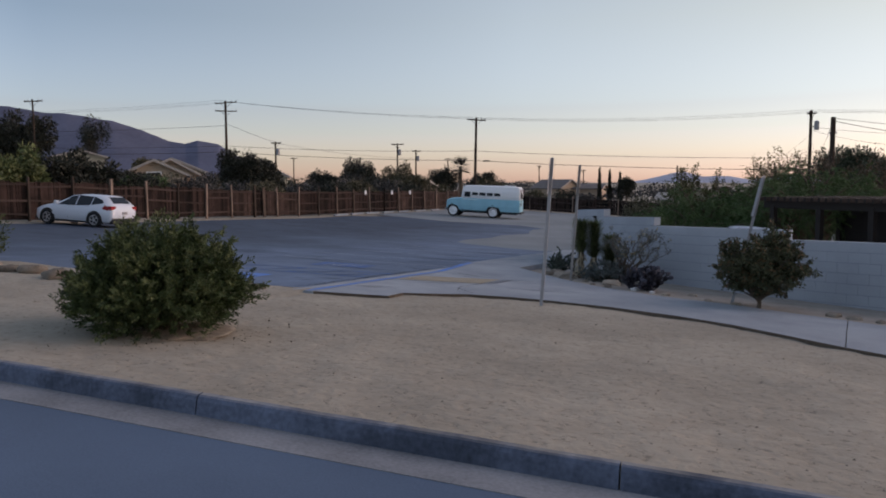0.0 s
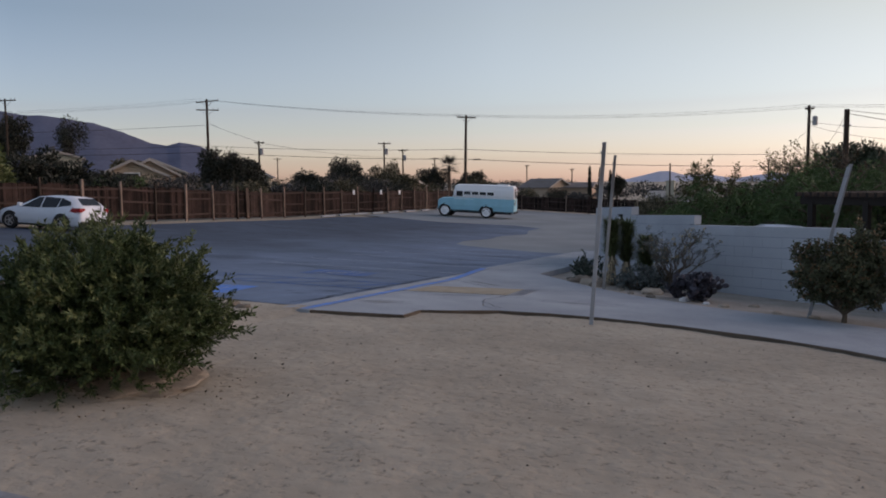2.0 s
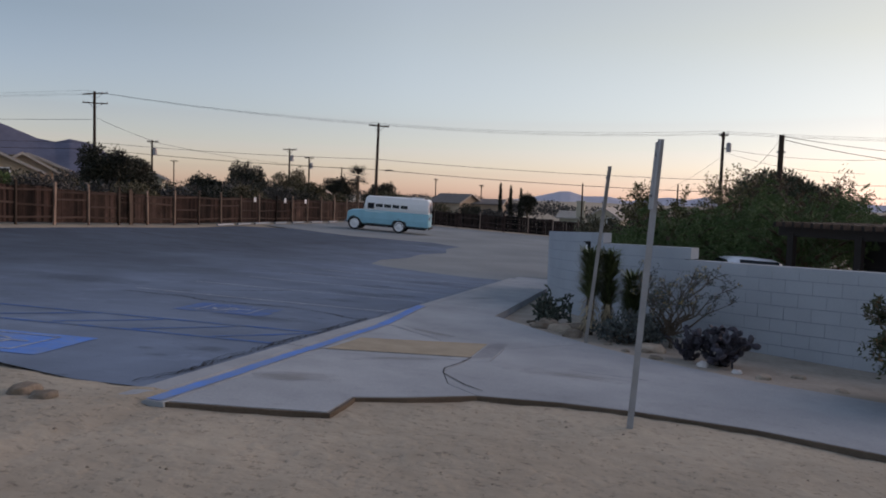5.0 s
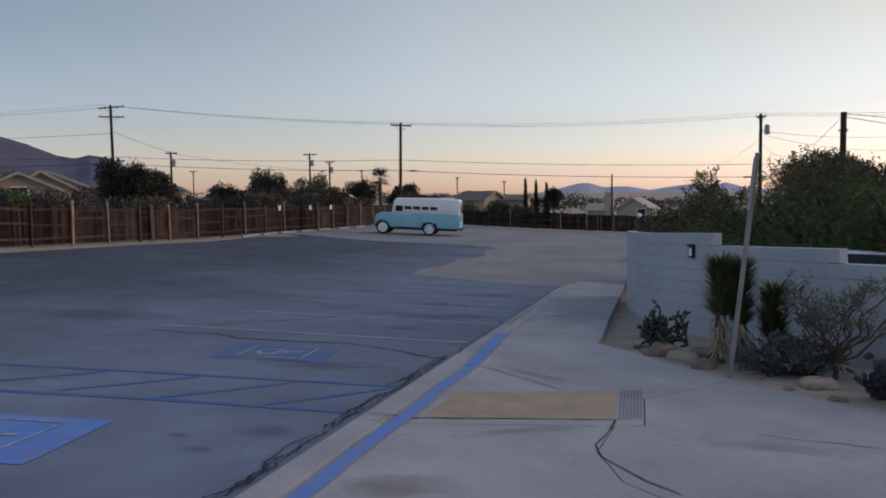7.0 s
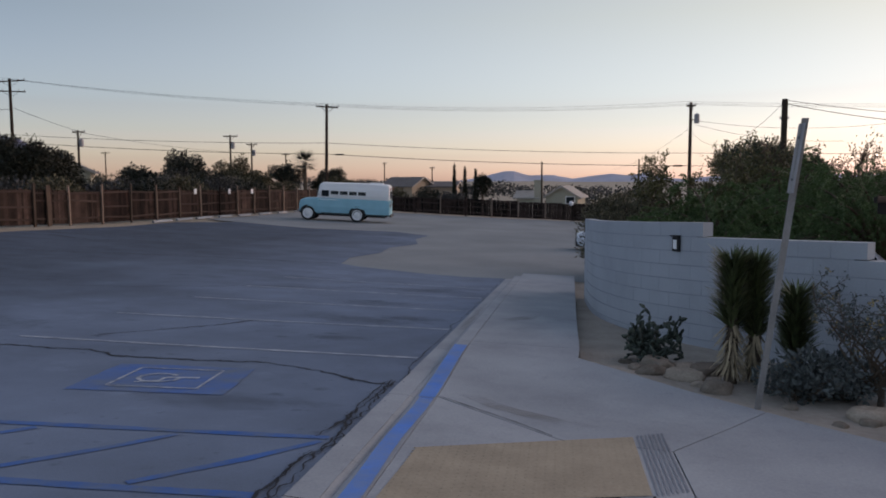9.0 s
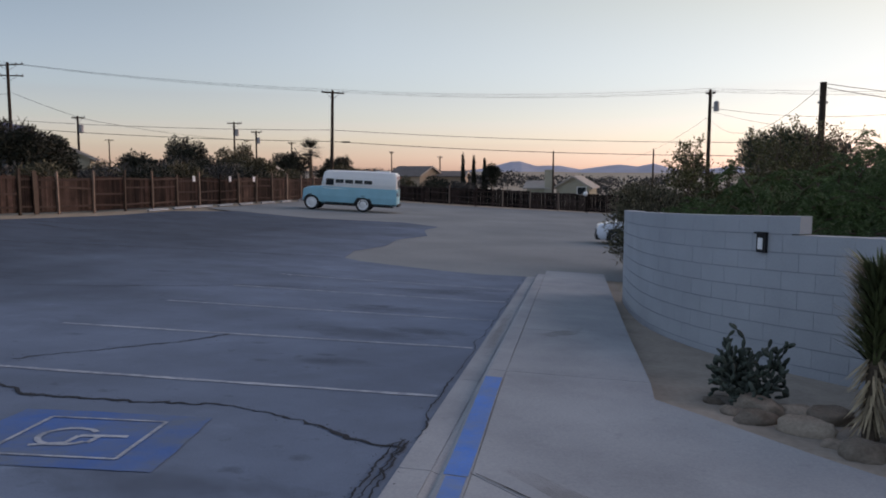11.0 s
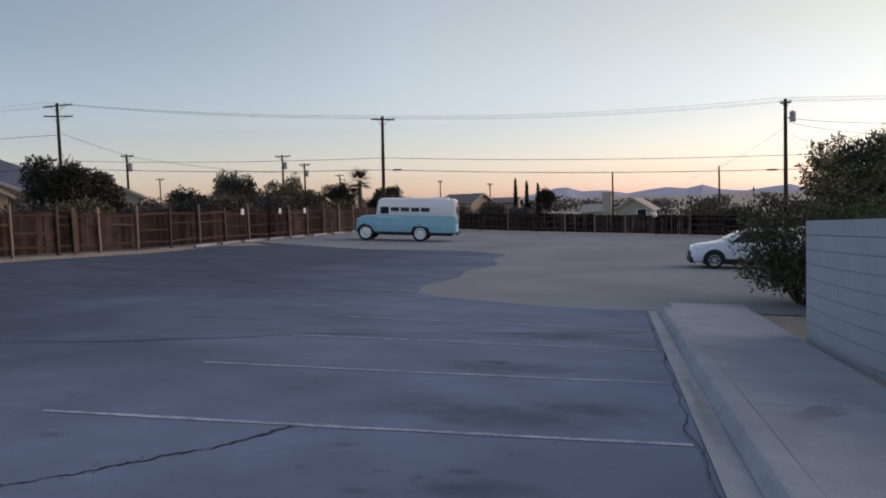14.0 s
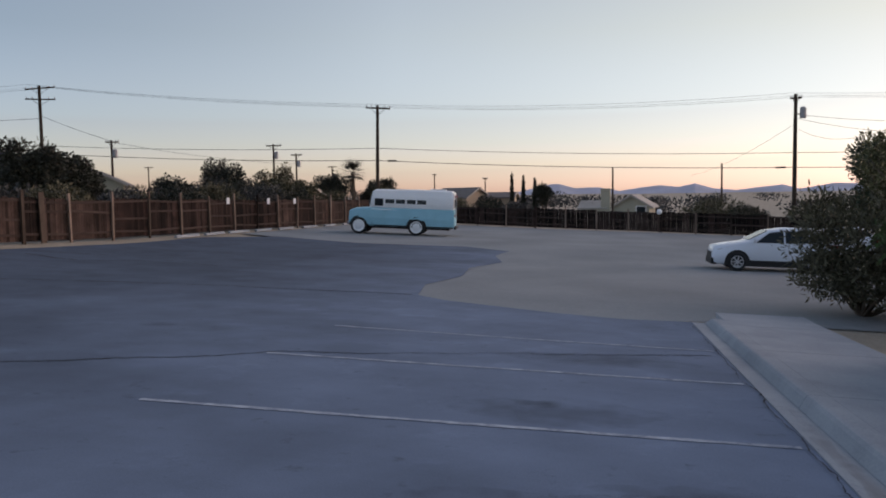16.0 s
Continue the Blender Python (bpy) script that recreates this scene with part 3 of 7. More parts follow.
for i in range(7):
    x = 2.18 + 0.032 * i
    band("groove", [(x, -6.38 + 0.02 * i), (x, -5.8), (x, -5.06 + 0.02 * i)], 0.014, 0.005, M_KERB, groove, 0.0, walk_height)

# added dark strip: soil stain and shade of the slab edge in one colour
EDGE = [(0.42, -10.12), (0.96, -9.98), (1.68, -9.77), (1.67, -9.16), (2.06, -8.91), (2.6, -8.47), (3.34, -8.3), (4.0, -8.27), (5.0, -8.38), (6.1, -8.76), (6.9, -9.22), (7.6, -9.84), (8.2, -10.42), (10.5, -12.03), (13.5, -14.6)]
edging = []
for a, b in zip(EDGE, EDGE[1:]):
    edging += between(a, b, 0.3, 0.015, 2)[:-1]
tagged(band("walk_edging", edging, 0.03, -0.003, M_SLAB_EDGE, None, 0.08, walk_height), "dark strip along the walk edge, soil stain and shade in its colour", "edging", kind="structure")

# cracks in the concrete
CRACKS = [([(0.05, -6.98), (0.3, -7.02), (0.5, -7.03), (0.9, -6.88), (1.23, -6.72), (1.64, -6.56), (2.05, -6.45)], 0.016), ([(2.16, -6.4)] + [(2.04, -7.26), (2.10, -7.59), (2.38, -8.06), (2.60, -8.24), (2.67, -8.38)], 0.016),
          ([(3.3, -6.46), (3.6, -6.52), (3.95, -6.5), (4.3, -6.57)], 0.011), ([(0.53, -4.3), (0.8, -4.55), (1.08, -4.82), (1.59, -5.35)], 0.01)]
for i, (pts, w) in enumerate(CRACKS):
    fine_pts = []
    for a, b in zip(pts, pts[1:]):
        fine_pts += between(a, b, 0.09, 0.05, i)[:-1]
    tagged(band("slab_crack", fine_pts, [w * (0.5 + abs(noise.noise((p[0] * 5, p[1] * 5, 9))) * 2) for p in fine_pts], 0.005, M_CRACK, height=walk_height), "dark crack across the concrete walk", "crack", kind="structure")

# brown dust washed across the ramp and its landing
M_DUST = stain("brown_dust_film", (0.16, 0.125, 0.09))
for i, (pts, w) in enumerate((([(0.9, -7.6), (1.35, -7.15), (1.8, -6.85), (2.25, -6.6)], 0.2), ([(0.62, -4.05), (1.1, -4.5), (1.6, -4.9), (2.05, -5.1)], 0.24), ([(0.6, -8.9), (1.0, -8.6), (1.5, -8.5)], 0.5), ([(2.6, -6.9), (3.3, -6.8), (4.2, -6.9)], 0.4), ([(0.7, 0.4), (1.1, 0.9), (1.3, 1.6)], 0.35), ([(0.15, -0.6), (0.16, 1.6), (0.15, 3.8)], 0.14))):
    run = []
    for a, b in zip(pts, pts[1:]):
        run += between(a, b, 0.15, 0.06, i)[:-1]
    over = walk_height if pts[0][0] > 0.3 else terrain
    tagged(band("dust_streak", run, [w * (0.8 + 0.5 * noise.noise((p[0] * 3, p[1] * 3, i))) for p in run], 0.009 if over is walk_height else 0.028, M_DUST, height=over), "thin brown dust streak washed over the concrete", "stain", "dust streaks", "structure")

# ---- parking markings ----
LIFT = 0.017


def marking(pts, width, mat, label):
    f = []
    for a, b in zip(pts, pts[1:]):
        f += between(a, b, 0.25, 0.01, a[0])
    return tagged(band("parking_line", f, [width * (0.85 + 0.4 * noise.noise((p[0] * 3, p[1] * 3, 2))) for p in f], LIFT, mat), label, "parking line", "stall lines", "structure")


for y0, y1, x1 in ((-2.42, -2.66, -4.9), (0.0, -0.28, -5.1), (2.36, 2.24, -5.1), (4.72, 4.77, -5.17), (6.97, 7.4, -5.3)):
    marking([(-0.03, y0), (x1 / 2, (y0 + y1) / 2), (x1, y1)], 0.085, M_WHITE_LINE, "worn white parking stall line on the asphalt")
marking([(-0.05, -5.76), (-2.48, -6.03), (-4.6, -6.3)], 0.11, M_BLUE_WORN, "blue painted border of the access aisle")
marking([(-0.1, -6.98), (-1.62, -7.1), (-4.2, -7.45)], 0.12, M_BLUE_WORN, "blue painted border of the access aisle")
for i in range(4):
    x = -0.9 - 1.03 * i
    marking([(x, -6.96 - 0.1 * i), (x + 0.45, -6.4 - 0.1 * i), (x + 0.82, -5.86 - 0.11 * i)], 0.085, M_BLUE_WORN, "blue diagonal hatch line of the access aisle")


def access_symbol(cx, cy, turn, size, field, fresh):
    """A blue field with a white frame and a wheelchair outline."""
    c, s = math.cos(turn), math.sin(turn)

    def at(u, v):
        return (cx + size * (c * u - s * v), cy + size * (s * u + c * v))
    root = tagged(new("access_marking"), "blue accessible parking marking with white wheelchair outline", "parking marking", kind="structure")
    fx, fy = field
    n = 48
    out = []
    for i in range(n):
        a = 2 * math.pi * i / n
        q = max(abs(math.cos(a)), abs(math.sin(a)))
        r = 1 + 0.035 * noise.noise((math.cos(a) * 2 + cx, math.sin(a) * 2, 1))
        out.append(at(fx * math.cos(a) / q * r, fy * math.sin(a) / q * r))
    draped("blue_field", out, LIFT, 0.0, M_BLUE if fresh else M_BLUE_FAINT, 0.5, root)

    def line(pts, w, name):
        band(name, [at(*p) for p in pts], w * size, LIFT + 0.005, M_WHITE_LINE, root)
    e = 0.5
    for a, b in (((-e, -e), (e, -e)), ((e, -e), (e, e)), ((e, e), (-e, e)), ((-e, e), (-e, -e))):
        line([a, ((a[0] + b[0]) / 2, (a[1] + b[1]) / 2), b], 0.034, "frame_line")
    ring = [(0.02 + 0.22 * math.cos(math.radians(a)), -0.1 + 0.22 * math.sin(math.radians(a))) for a in range(130, 420, 18)]
    line(ring, 0.05, "wheel_arc")
    line([(-0.04, 0.36), (-0.02, 0.1), (0.0, -0.02)], 0.06, "body_line")
    line([(0.0, -0.02), (0.18, -0.04), (0.28, -0.28)], 0.05, "leg_line")
    line([(-0.02, 0.14), (0.16, 0.12)], 0.045, "arm_line")
    return root


access_symbol(-2.1, -4.28, radians(-82), 0.82, (0.72, 0.85), False)
access_symbol(-2.42, -8.6, radians(-82), 0.86, (0.68, 0.9), True)

# sealed cracks and worn seams in the asphalt
SEALS = [([(-4.8, -3.24), (-3.7, -3.22), (-3.2, -3.45), (-2.65, -3.36), (-2.09, -3.3), (-1.66, -3.25), (-1.16, -3.37), (-0.77, -3.57), (-0.38, -3.78), (-0.02, -3.9)], 0.036),
         ([(-4.2, -2.3), (-3.66, -1.58), (-3.5, -1.3), (-3.22, -0.95), (-3.1, -0.55), (-2.9, -0.12)], 0.045),
         ([(-9.5, 2.4), (-8.08, 2.93), (-6.93, 3.5), (-5.67, 4.34), (-5.08, 4.85), (-2.56, 5.75), (-0.1, 6.55)], 0.04),
         ([(-19, 9.8), (-15.27, 10.76), (-12.76, 11.55), (-10.13, 12.28), (-5.5, 12.66)], 0.09),
         ([(-19, 17.2), (-16.5, 16.2), (-14.5, 18), (-12.5, 17.2)], 0.14), ([(-19.6, 18.3), (-17.2, 18.6), (-15.2, 20.1)], 0.14)]


def broken_crack(name, pts, width, seed, label, gap=0.25, crumbs=5, lift=LIFT - 0.001, jag=0.055):
    """A jagged crack in short ragged stretches with crumbled bits beside it, all one mesh."""
    rnd = random.Random(seed)
    run = []
    for a, b in zip(pts, pts[1:]):
        run += between(a, b, 0.04, 0.09, seed * 3)[:-1]
    run.append(pts[-1])
    run = [(x + jag * noise.noise((x * 9, y * 9, seed)) + rnd.uniform(-0.006, 0.006), y + jag * noise.noise((x * 9, y * 9, seed + 7)) + rnd.uniform(-0.006, 0.006)) for x, y in run]
    vs, fs = [], []

    def put(x, y):
        vs.append((x, y, terrain(x, y) + lift))
    prev = None
    for k, (x, y) in enumerate(run):
        x1, y1 = run[min(k + 1, len(run) - 1)]
        x0, y0 = run[max(k - 1, 0)]
        d = Vector((x1 - x0, y1 - y0)).normalized()
        strength = 0.5 + noise.noise((x * 1.1, y * 1.1, seed + 3)) * 0.9 + noise.noise((x * 6, y * 6, seed)) * 0.5
        w = width * max(0.0, strength - gap * 0.4) * rnd.uniform(0.6, 1.3)
        if w < width * 0.08:
            prev = None
            continue
        put(x - d.y * w * rnd.uniform(0.3, 0.7), y + d.x * w * rnd.uniform(0.3, 0.7))
        put(x + d.y * w * rnd.uniform(0.3, 0.7), y - d.x * w * rnd.uniform(0.3, 0.7))
        if prev is not None:
            fs.append((prev, prev + 1, len(vs) - 1, len(vs) - 2))
        prev = len(vs) - 2
        for c in range(crumbs):
            if rnd.random() < 0.3:
                q = rnd.gauss(0, 1) * width * 1.6
                cx, cy, r, n0 = x - d.y * q + rnd.uniform(-0.04, 0.04), y + d.x * q + rnd.uniform(-0.04, 0.04), width * rnd.uniform(0.05, 0.28), len(vs)
                for a in range(5):
                    put(cx + r * math.cos(a * 1.257) * rnd.uniform(0.5, 1.6), cy + r * math.sin(a * 1.257) * rnd.uniform(0.5, 1.3))
                fs.append((n0, n0 + 1, n0 + 2, n0 + 3, n0 + 4))
    return tagged(raw(name, vs, fs, M_CRACK), label, "crack", kind="structure")


for i, (pts, w) in enumerate(SEALS):
    broken_crack("asphalt_crack", pts, w, i, "dark broken crack wandering over the asphalt", -1.0 if i == 0 else -0.25, 3 if i < 3 else 1)
# narrow seam along the gutter, wide and crumbled at its lower end
broken_crack("asphalt_edge_crack", [(0.0, -3.7), (0.0, 9.8)], 0.02, 21, "dark seam where asphalt meets the gutter", 0.0, 1, 0.0255, 0.015)
for k, off in enumerate((-0.085, -0.04, 0.0)):
    broken_crack("asphalt_edge_crack", [(off - 0.01, -9.6 + 0.2 * k), (off - 0.01, -6.5), (off * 0.8, -3.75)], 0.028, 22 + k, "crumbling seam where asphalt meets the gutter", -0.1, 3, 0.0255, 0.05)
for cx, cy, a, b in ((-0.5, -7.8, 0.26, 0.2), (-0.75, -8.4, 0.16, 0.09), (-1.05, -8.1, 0.14, 0.08), (-0.6, -4.3, 0.1, 0.08), (-0.9, -4.6, 0.1, 0.08), (-4.5, -0.9, 0.2, 0.1), (-2.4, -0.6, 0.12, 0.06), (-1.5, -1.0, 0.14, 0.07), (-2.0, -1.5, 0.12, 0.07),
                     (-7.6, 6.4, 0.3, 0.2), (-1.9, 3.2, 0.3, 0.15), (-1.2, 0.55, 1.2, 0.55), (-0.7, 1.0, 0.7, 0.3), (-1.3, -1.3, 0.5, 0.25), (-1.7, 3.0, 1.0, 0.5), (-1.3, -4.9, 0.9, 0.35), (-1.5, 5.8, 1.2, 0.5), (-6.5, -2.0, 1.6, 0.9)):
    out = [(cx + a * (1 + 0.5 * noise.noise((math.cos(t) * 1.5 + cx, math.sin(t) * 1.5, cy))) * math.cos(t), cy + b * (1 + 0.5 * noise.noise((math.cos(t) * 1.5, math.sin(t) * 1.5, cx))) * math.sin(t)) for t in [k * math.pi / 9 for k in range(18)]]
    tagged(draped("oil_stain", out, LIFT - 0.003, 0.0, M_STAIN, 2.0), "dark oil stain on the asphalt", "stain", "oil stains", "structure")

# ---- block wall round the neighbouring yard ----
def smooth_path(pts, step=0.1):
    out = []
    n = len(pts)
    for i in range(n - 1):
        p0, p1, p2, p3 = (Vector(pts[max(0, i - 1)]), Vector(pts[i]), Vector(pts[i + 1]), Vector(pts[min(n - 1, i + 2)]))
        k = max(2, int((p2 - p1).length / step))
        for j in range(k):
            t = j / k
            out.append(0.5 * (2 * p1 + (p2 - p0) * t + (2 * p0 - 5 * p1 + 4 * p2 - p3) * t * t + (3 * p1 - p0 - 3 * p2 + p3) * t ** 3))
    out.append(Vector(pts[-1]))
    return out


WALL_LINE = smooth_path([(2.19, 6.2), (2.19, 4.6), (2.32, 2.8), (2.72, 1.35), (3.3, 0.38), (3.95, -0.42), (5.02, -1.62), (6.4, -2.68), (8.0, -3.66), (11, -5.4), (16, -8.0)])
WALL_S = [0.0]
for a, b in zip(WALL_LINE, WALL_LINE[1:]):
    WALL_S.append(WALL_S[-1] + (b - a).length)


def wall_at(s):
    """Point, outward normal at the length s along the wall."""
    s = min(max(s, 0), WALL_S[-1] - 1e-4)
    i = int(np.searchsorted(WALL_S, s, side="right")) - 1
    a, b = WALL_LINE[i], WALL_LINE[i + 1]
    p = a + (b - a) * (s - WALL_S[i]) / (WALL_S[i + 1] - WALL_S[i])
    q0, q1 = WALL_LINE[max(0, i - 2)], WALL_LINE[min(len(WALL_LINE) - 1, i + 3)]
    d = (q1 - q0).normalized()
    return p, Vector((d.y, -d.x))


def s_of(x):
    return WALL_S[min(range(len(WALL_LINE)), key=lambda i: abs(WALL_LINE[i].x - x))]


S1, S2, S3 = s_of(3.53), s_of(5.03), s_of(8.0)


def wall_top(s):
    """Top of the highest course; it follows the slope of the ground."""
    if s < S1:
        return 1.345 + 0.255 * s / S1
    return 1.60 + 0.075 * (s - S1) / (S2 - S1) if s < S2 else 1.675 + 0.07 * (s - S2) / (S3 - S2) if s < S3 else 1.745 + 0.02 * (s - S3)


def drop(s):
    """Courses left out at the steps towards the street."""
    return 0 if s < S1 else 1 if s < S2 else 2 if s < S3 else 3


BL, BH, HALF = 0.4064, 0.2032, 0.1
block_wall = tagged(new("wall_boundary"), "grey concrete block garden wall stepping down towards the street", "block wall", kind="structure")
far_v, far_f = [], []
count = 0
for k in range(11):
    s = -(k % 2) * BL / 2
    while s < WALL_S[-1] - 0.05:
        a, b = max(s, 0.0) + 0.0015, min(s + BL, WALL_S[-1]) - 0.0015
        s += BL
        if b - a < 0.06 or drop((a + b) / 2) > k:
            continue
        p, _ = wall_at((a + b) / 2)
        zt = wall_top((a + b) / 2) - k * BH
        if zt < terrain(p.x, p.y) - 0.12:
            continue
        vs = []
        for z_off in (-BH + 0.006, -0.006):
            for ss, sd in ((a, 1), (b, 1), (b, -1), (a, -1)):
                q, nn = wall_at(ss)
                vs.append((q.x + nn.x * HALF * sd, q.y + nn.y * HALF * sd, wall_top(ss) - k * BH + z_off))
        fs = [(3, 2, 1, 0), (4, 5, 6, 7), (0, 1, 5, 4), (1, 2, 6, 5), (2, 3, 7, 6), (3, 0, 4, 7)]
        if a < 13.5 and count < 300:
            raw("block", vs, fs, M_BLOCK, block_wall)
            count += 1
        else:
            far_f += [tuple(i + len(far_v) for i in f) for f in fs]
            far_v += vs
tagged(raw("far_blocks", far_v, far_f, M_BLOCK, block_wall), kind="stuff")
mv, mf = [], []
prev = None
for i in range(int(WALL_S[-1] / 0.2) + 1):
    s = min(0.006 + i * 0.2, WALL_S[-1])
    q, nn = wall_at(s)
    w = HALF - 0.009
    k = len(mv)
    top = wall_top(s) - max(drop(s - 0.1), drop(s + 0.1)) * BH - 0.008
    low = terrain(q.x, q.y) - 0.3
    mv += [(q.x + nn.x * w, q.y + nn.y * w, low), (q.x + nn.x * w, q.y + nn.y * w, top), (q.x - nn.x * w, q.y - nn.y * w, top), (q.x - nn.x * w, q.y - nn.y * w, low)]
    if prev is not None:
        mf += [(prev + j, k + j, k + (j + 1) % 4, prev + (j + 1) % 4) for j in range(4)]
    else:
        mf.append((0, 1, 2, 3))
    prev = k
mf.append((prev + 3, prev + 2, prev + 1, prev))
raw("mortar_core", mv, mf, M_MORTAR, block_wall)

# small fixture on the wall
q, nn = wall_at(s_of(3.28))
yaw = math.atan2(nn.y, nn.x)
wall_lamp = thing("wall_light", Matrix.Translation((q.x + nn.x * 0.1, q.y + nn.y * 0.1, 1.28)) @ Matrix.Rotation(yaw, 4, "Z"), "small dark metal wall light with a pale lens", "wall light")
bm = bmesh.new()
box(bm, 0, 0.05, -0.06, 0.06, -0.11, 0.11, 0.008)
box(bm, 0.0, 0.09, -0.065, 0.065, 0.1, 0.12, 0.006)
part("housing", bm, M_BLACK, wall_lamp)
bm = bmesh.new()
box(bm, 0.045, 0.062, -0.032, 0.032, -0.075, 0.055, 0.006)
part("lens", bm, M_WHITE, wall_lamp, "milky white lens")

# ---- wooden fences ----
def fence_run(name, line, post_h, board_h, label, seed, lean=0.02):
    rnd = random.Random(seed)
    path = [Vector(p) for p in line]
    lens = [0.0]
    for a, b in zip(path, path[1:]):
        lens.append(lens[-1] + (b - a).length)

    def at(s):
        i = max(0, min(len(path) - 2, int(np.searchsorted(lens, s, side="right")) - 1))
        d = (path[i + 1] - path[i]).normalized()
        return path[i] + d * (s - lens[i]), d
    root = tagged(new(name), label, "wooden fence", kind="structure")
    bay = 2.44
    n = int(lens[-1] / bay)
    for i in range(n + 1):
        s = i * bay
        p, d = at(min(s, lens[-1]))
        nrm = Vector((-d.y, d.x))          # towards the lot
        z = terrain(p.x, p.y)
        ang = math.atan2(d.y, d.x)
        h = post_h + rnd.uniform(-0.1, 0.1)
        w = rnd.choice((0.045, 0.045, 0.05, 0.07))
        bm = bmesh.new()
        box(bm, -w, w, -0.045, 0.045, -0.3, h, 0.008)
        m = Matrix.Translation((p.x + nrm.x * 0.09, p.y + nrm.y * 0.09, z)) @ Matrix.Rotation(ang, 4, "Z") @ Matrix.Rotation(rnd.uniform(-lean, lean), 4, "Y") @ Matrix.Rotation(rnd.uniform(-lean, lean), 4, "X")
        bmesh.ops.transform(bm, matrix=m, verts=bm.verts)
        part("post", bm, M_POST if rnd.random() < 0.86 else M_FENCE, root)
        if i == n:
            break
        p2, _ = at(min(s + bay, lens[-1]))
        z2 = terrain(p2.x, p2.y)
        for hh in (0.3, board_h * rnd.choice((0.5, 0.56, 0.68)), board_h - rnd.choice((0.1, 0.16, 0.2))):
            bm = bmesh.new()
            dz = rnd.uniform(-0.05, 0.05)
            vs = []
            for q, zz in ((p, z + hh + dz), (p2, z2 + hh - dz)):
                for off, up in ((0.012, -0.045), (0.07, -0.045), (0.07, 0.045), (0.012, 0.045)):
                    vs.append(bm.verts.new((q.x + nrm.x * off, q.y + nrm.y * off, zz + up)))
            for j in range(4):
                bm.faces.new((vs[j], vs[(j + 1) % 4], vs[4 + (j + 1) % 4], vs[4 + j]))
            bm.faces.new(vs[:4])
            bm.faces.new(vs[4:])
            part("rail", bm, M_LIT_RAIL, root)
        bv, bf = [], []
        c = 0.0
        panel_top = board_h + rnd.uniform(-0.07, 0.05)
        while c < bay - 0.02:
            w = rnd.uniform(0.13, 0.155)
            hgt = panel_top + rnd.uniform(-0.05, 0.03)
            a0, a1 = c / bay, min(1, (c + w - 0.006) / bay)
            k = len(bv)
            tilt = rnd.uniform(-0.012, 0.012)
            for off in (0.01, -0.012):
                for u, zz, tt in ((a0, 0.04, 0), (a1, 0.04, 0), (a1, hgt, tilt), (a0, hgt, tilt)):
                    bv.append((p.x + (p2.x - p.x) * u + nrm.x * off + d.x * tt, p.y + (p2.y - p.y) * u + nrm.y * off + d.y * tt, z + (z2 - z) * u + zz))
            bf += [tuple(k + j for j in f) for f in ((0, 1, 2, 3), (7, 6, 5, 4), (0, 4, 5, 1), (1, 5, 6, 2), (2, 6, 7, 3), (3, 7, 4, 0))]
            c += w + (0.012 if rnd.random() < 0.12 else 0)
        tagged(raw("boards", bv, bf, rnd.choice((M_FENCE, M_FENCE, M_FENCE_DARK, M_FENCE_PALE)), root), kind="stuff")
    return root


fence_run("fence_side", [(-19.3, 60), (-20.5, 48), (-21.35, 38.7), (-21.8, 32), (-22.5, 22), (-22.4, 8), (-21.9, -14)], 1.98, 1.72, "weathered red-brown wooden board fence with pale posts", 4)
fence_run("fence_back", [(14.5, 53.9), (3.85, 56), (-4.8, 57.8), (-13.7, 59.4), (-19.3, 60.1)], 1.62, 1.5, "dark red-brown wooden board fence at the back of the yard", 7)

# wide pale plank fixed to the fence, and the concrete wheel stops along it
bm = bmesh.new()
box(bm, -0.14, 0.14, -0.025, 0.025, 0, 1.93, 0.01)
plank = finish("loose_plank", bm, M_POST)
plank.matrix_world = Matrix.Translation((-22.32, 22.05, terrain(-22.32, 22.05) - 0.02)) @ Matrix.Rotation(radians(90), 4, "Z") @ Matrix.Rotation(radians(-2), 4, "Y")
tagged(plank, "wide pale bare plank standing against the board fence", "plank")


def wheel_stop():
    bm = bmesh.new()
    prof = [(-0.08, 0), (-0.07, 0.09), (-0.04, 0.12), (0.04, 0.12), (0.07, 0.09), (0.08, 0)]
    rings = [[bm.verts.new((x, y, z * k)) for x, z in prof] for y, k in ((-0.9, 0.85), (-0.86, 1), (0.86, 1), (0.9, 0.85))]
    for a, b in zip(rings, rings[1:]):
        for j in range(6):
            bm.faces.new((a[j], a[(j + 1) % 6], b[(j + 1) % 6], b[j]))
    bm.faces.new(rings[0])
    bm.faces.new(rings[-1])
    return bm


stop = finish("wheel_stop", wheel_stop(), M_CONCRETE)
tagged(stop, "pale concrete wheel stop lying along the fence", "wheel stop", "wheel stops")
for i, y in enumerate((29.8, 32.4, 34.9, 37.5, 40.2, 43.4, 46.4, 49.6)):
    x = -20.9 + 0.075 * max(0, y - 34)
    m = Matrix.Translation((x, y, terrain(x, y) - 0.01)) @ Matrix.Rotation(radians(-4 + 3 * math.sin(i * 2.3)), 4, "Z")
    if i == 0:
        stop.matrix_world = m
    else:
        copy_thing(stop, m)

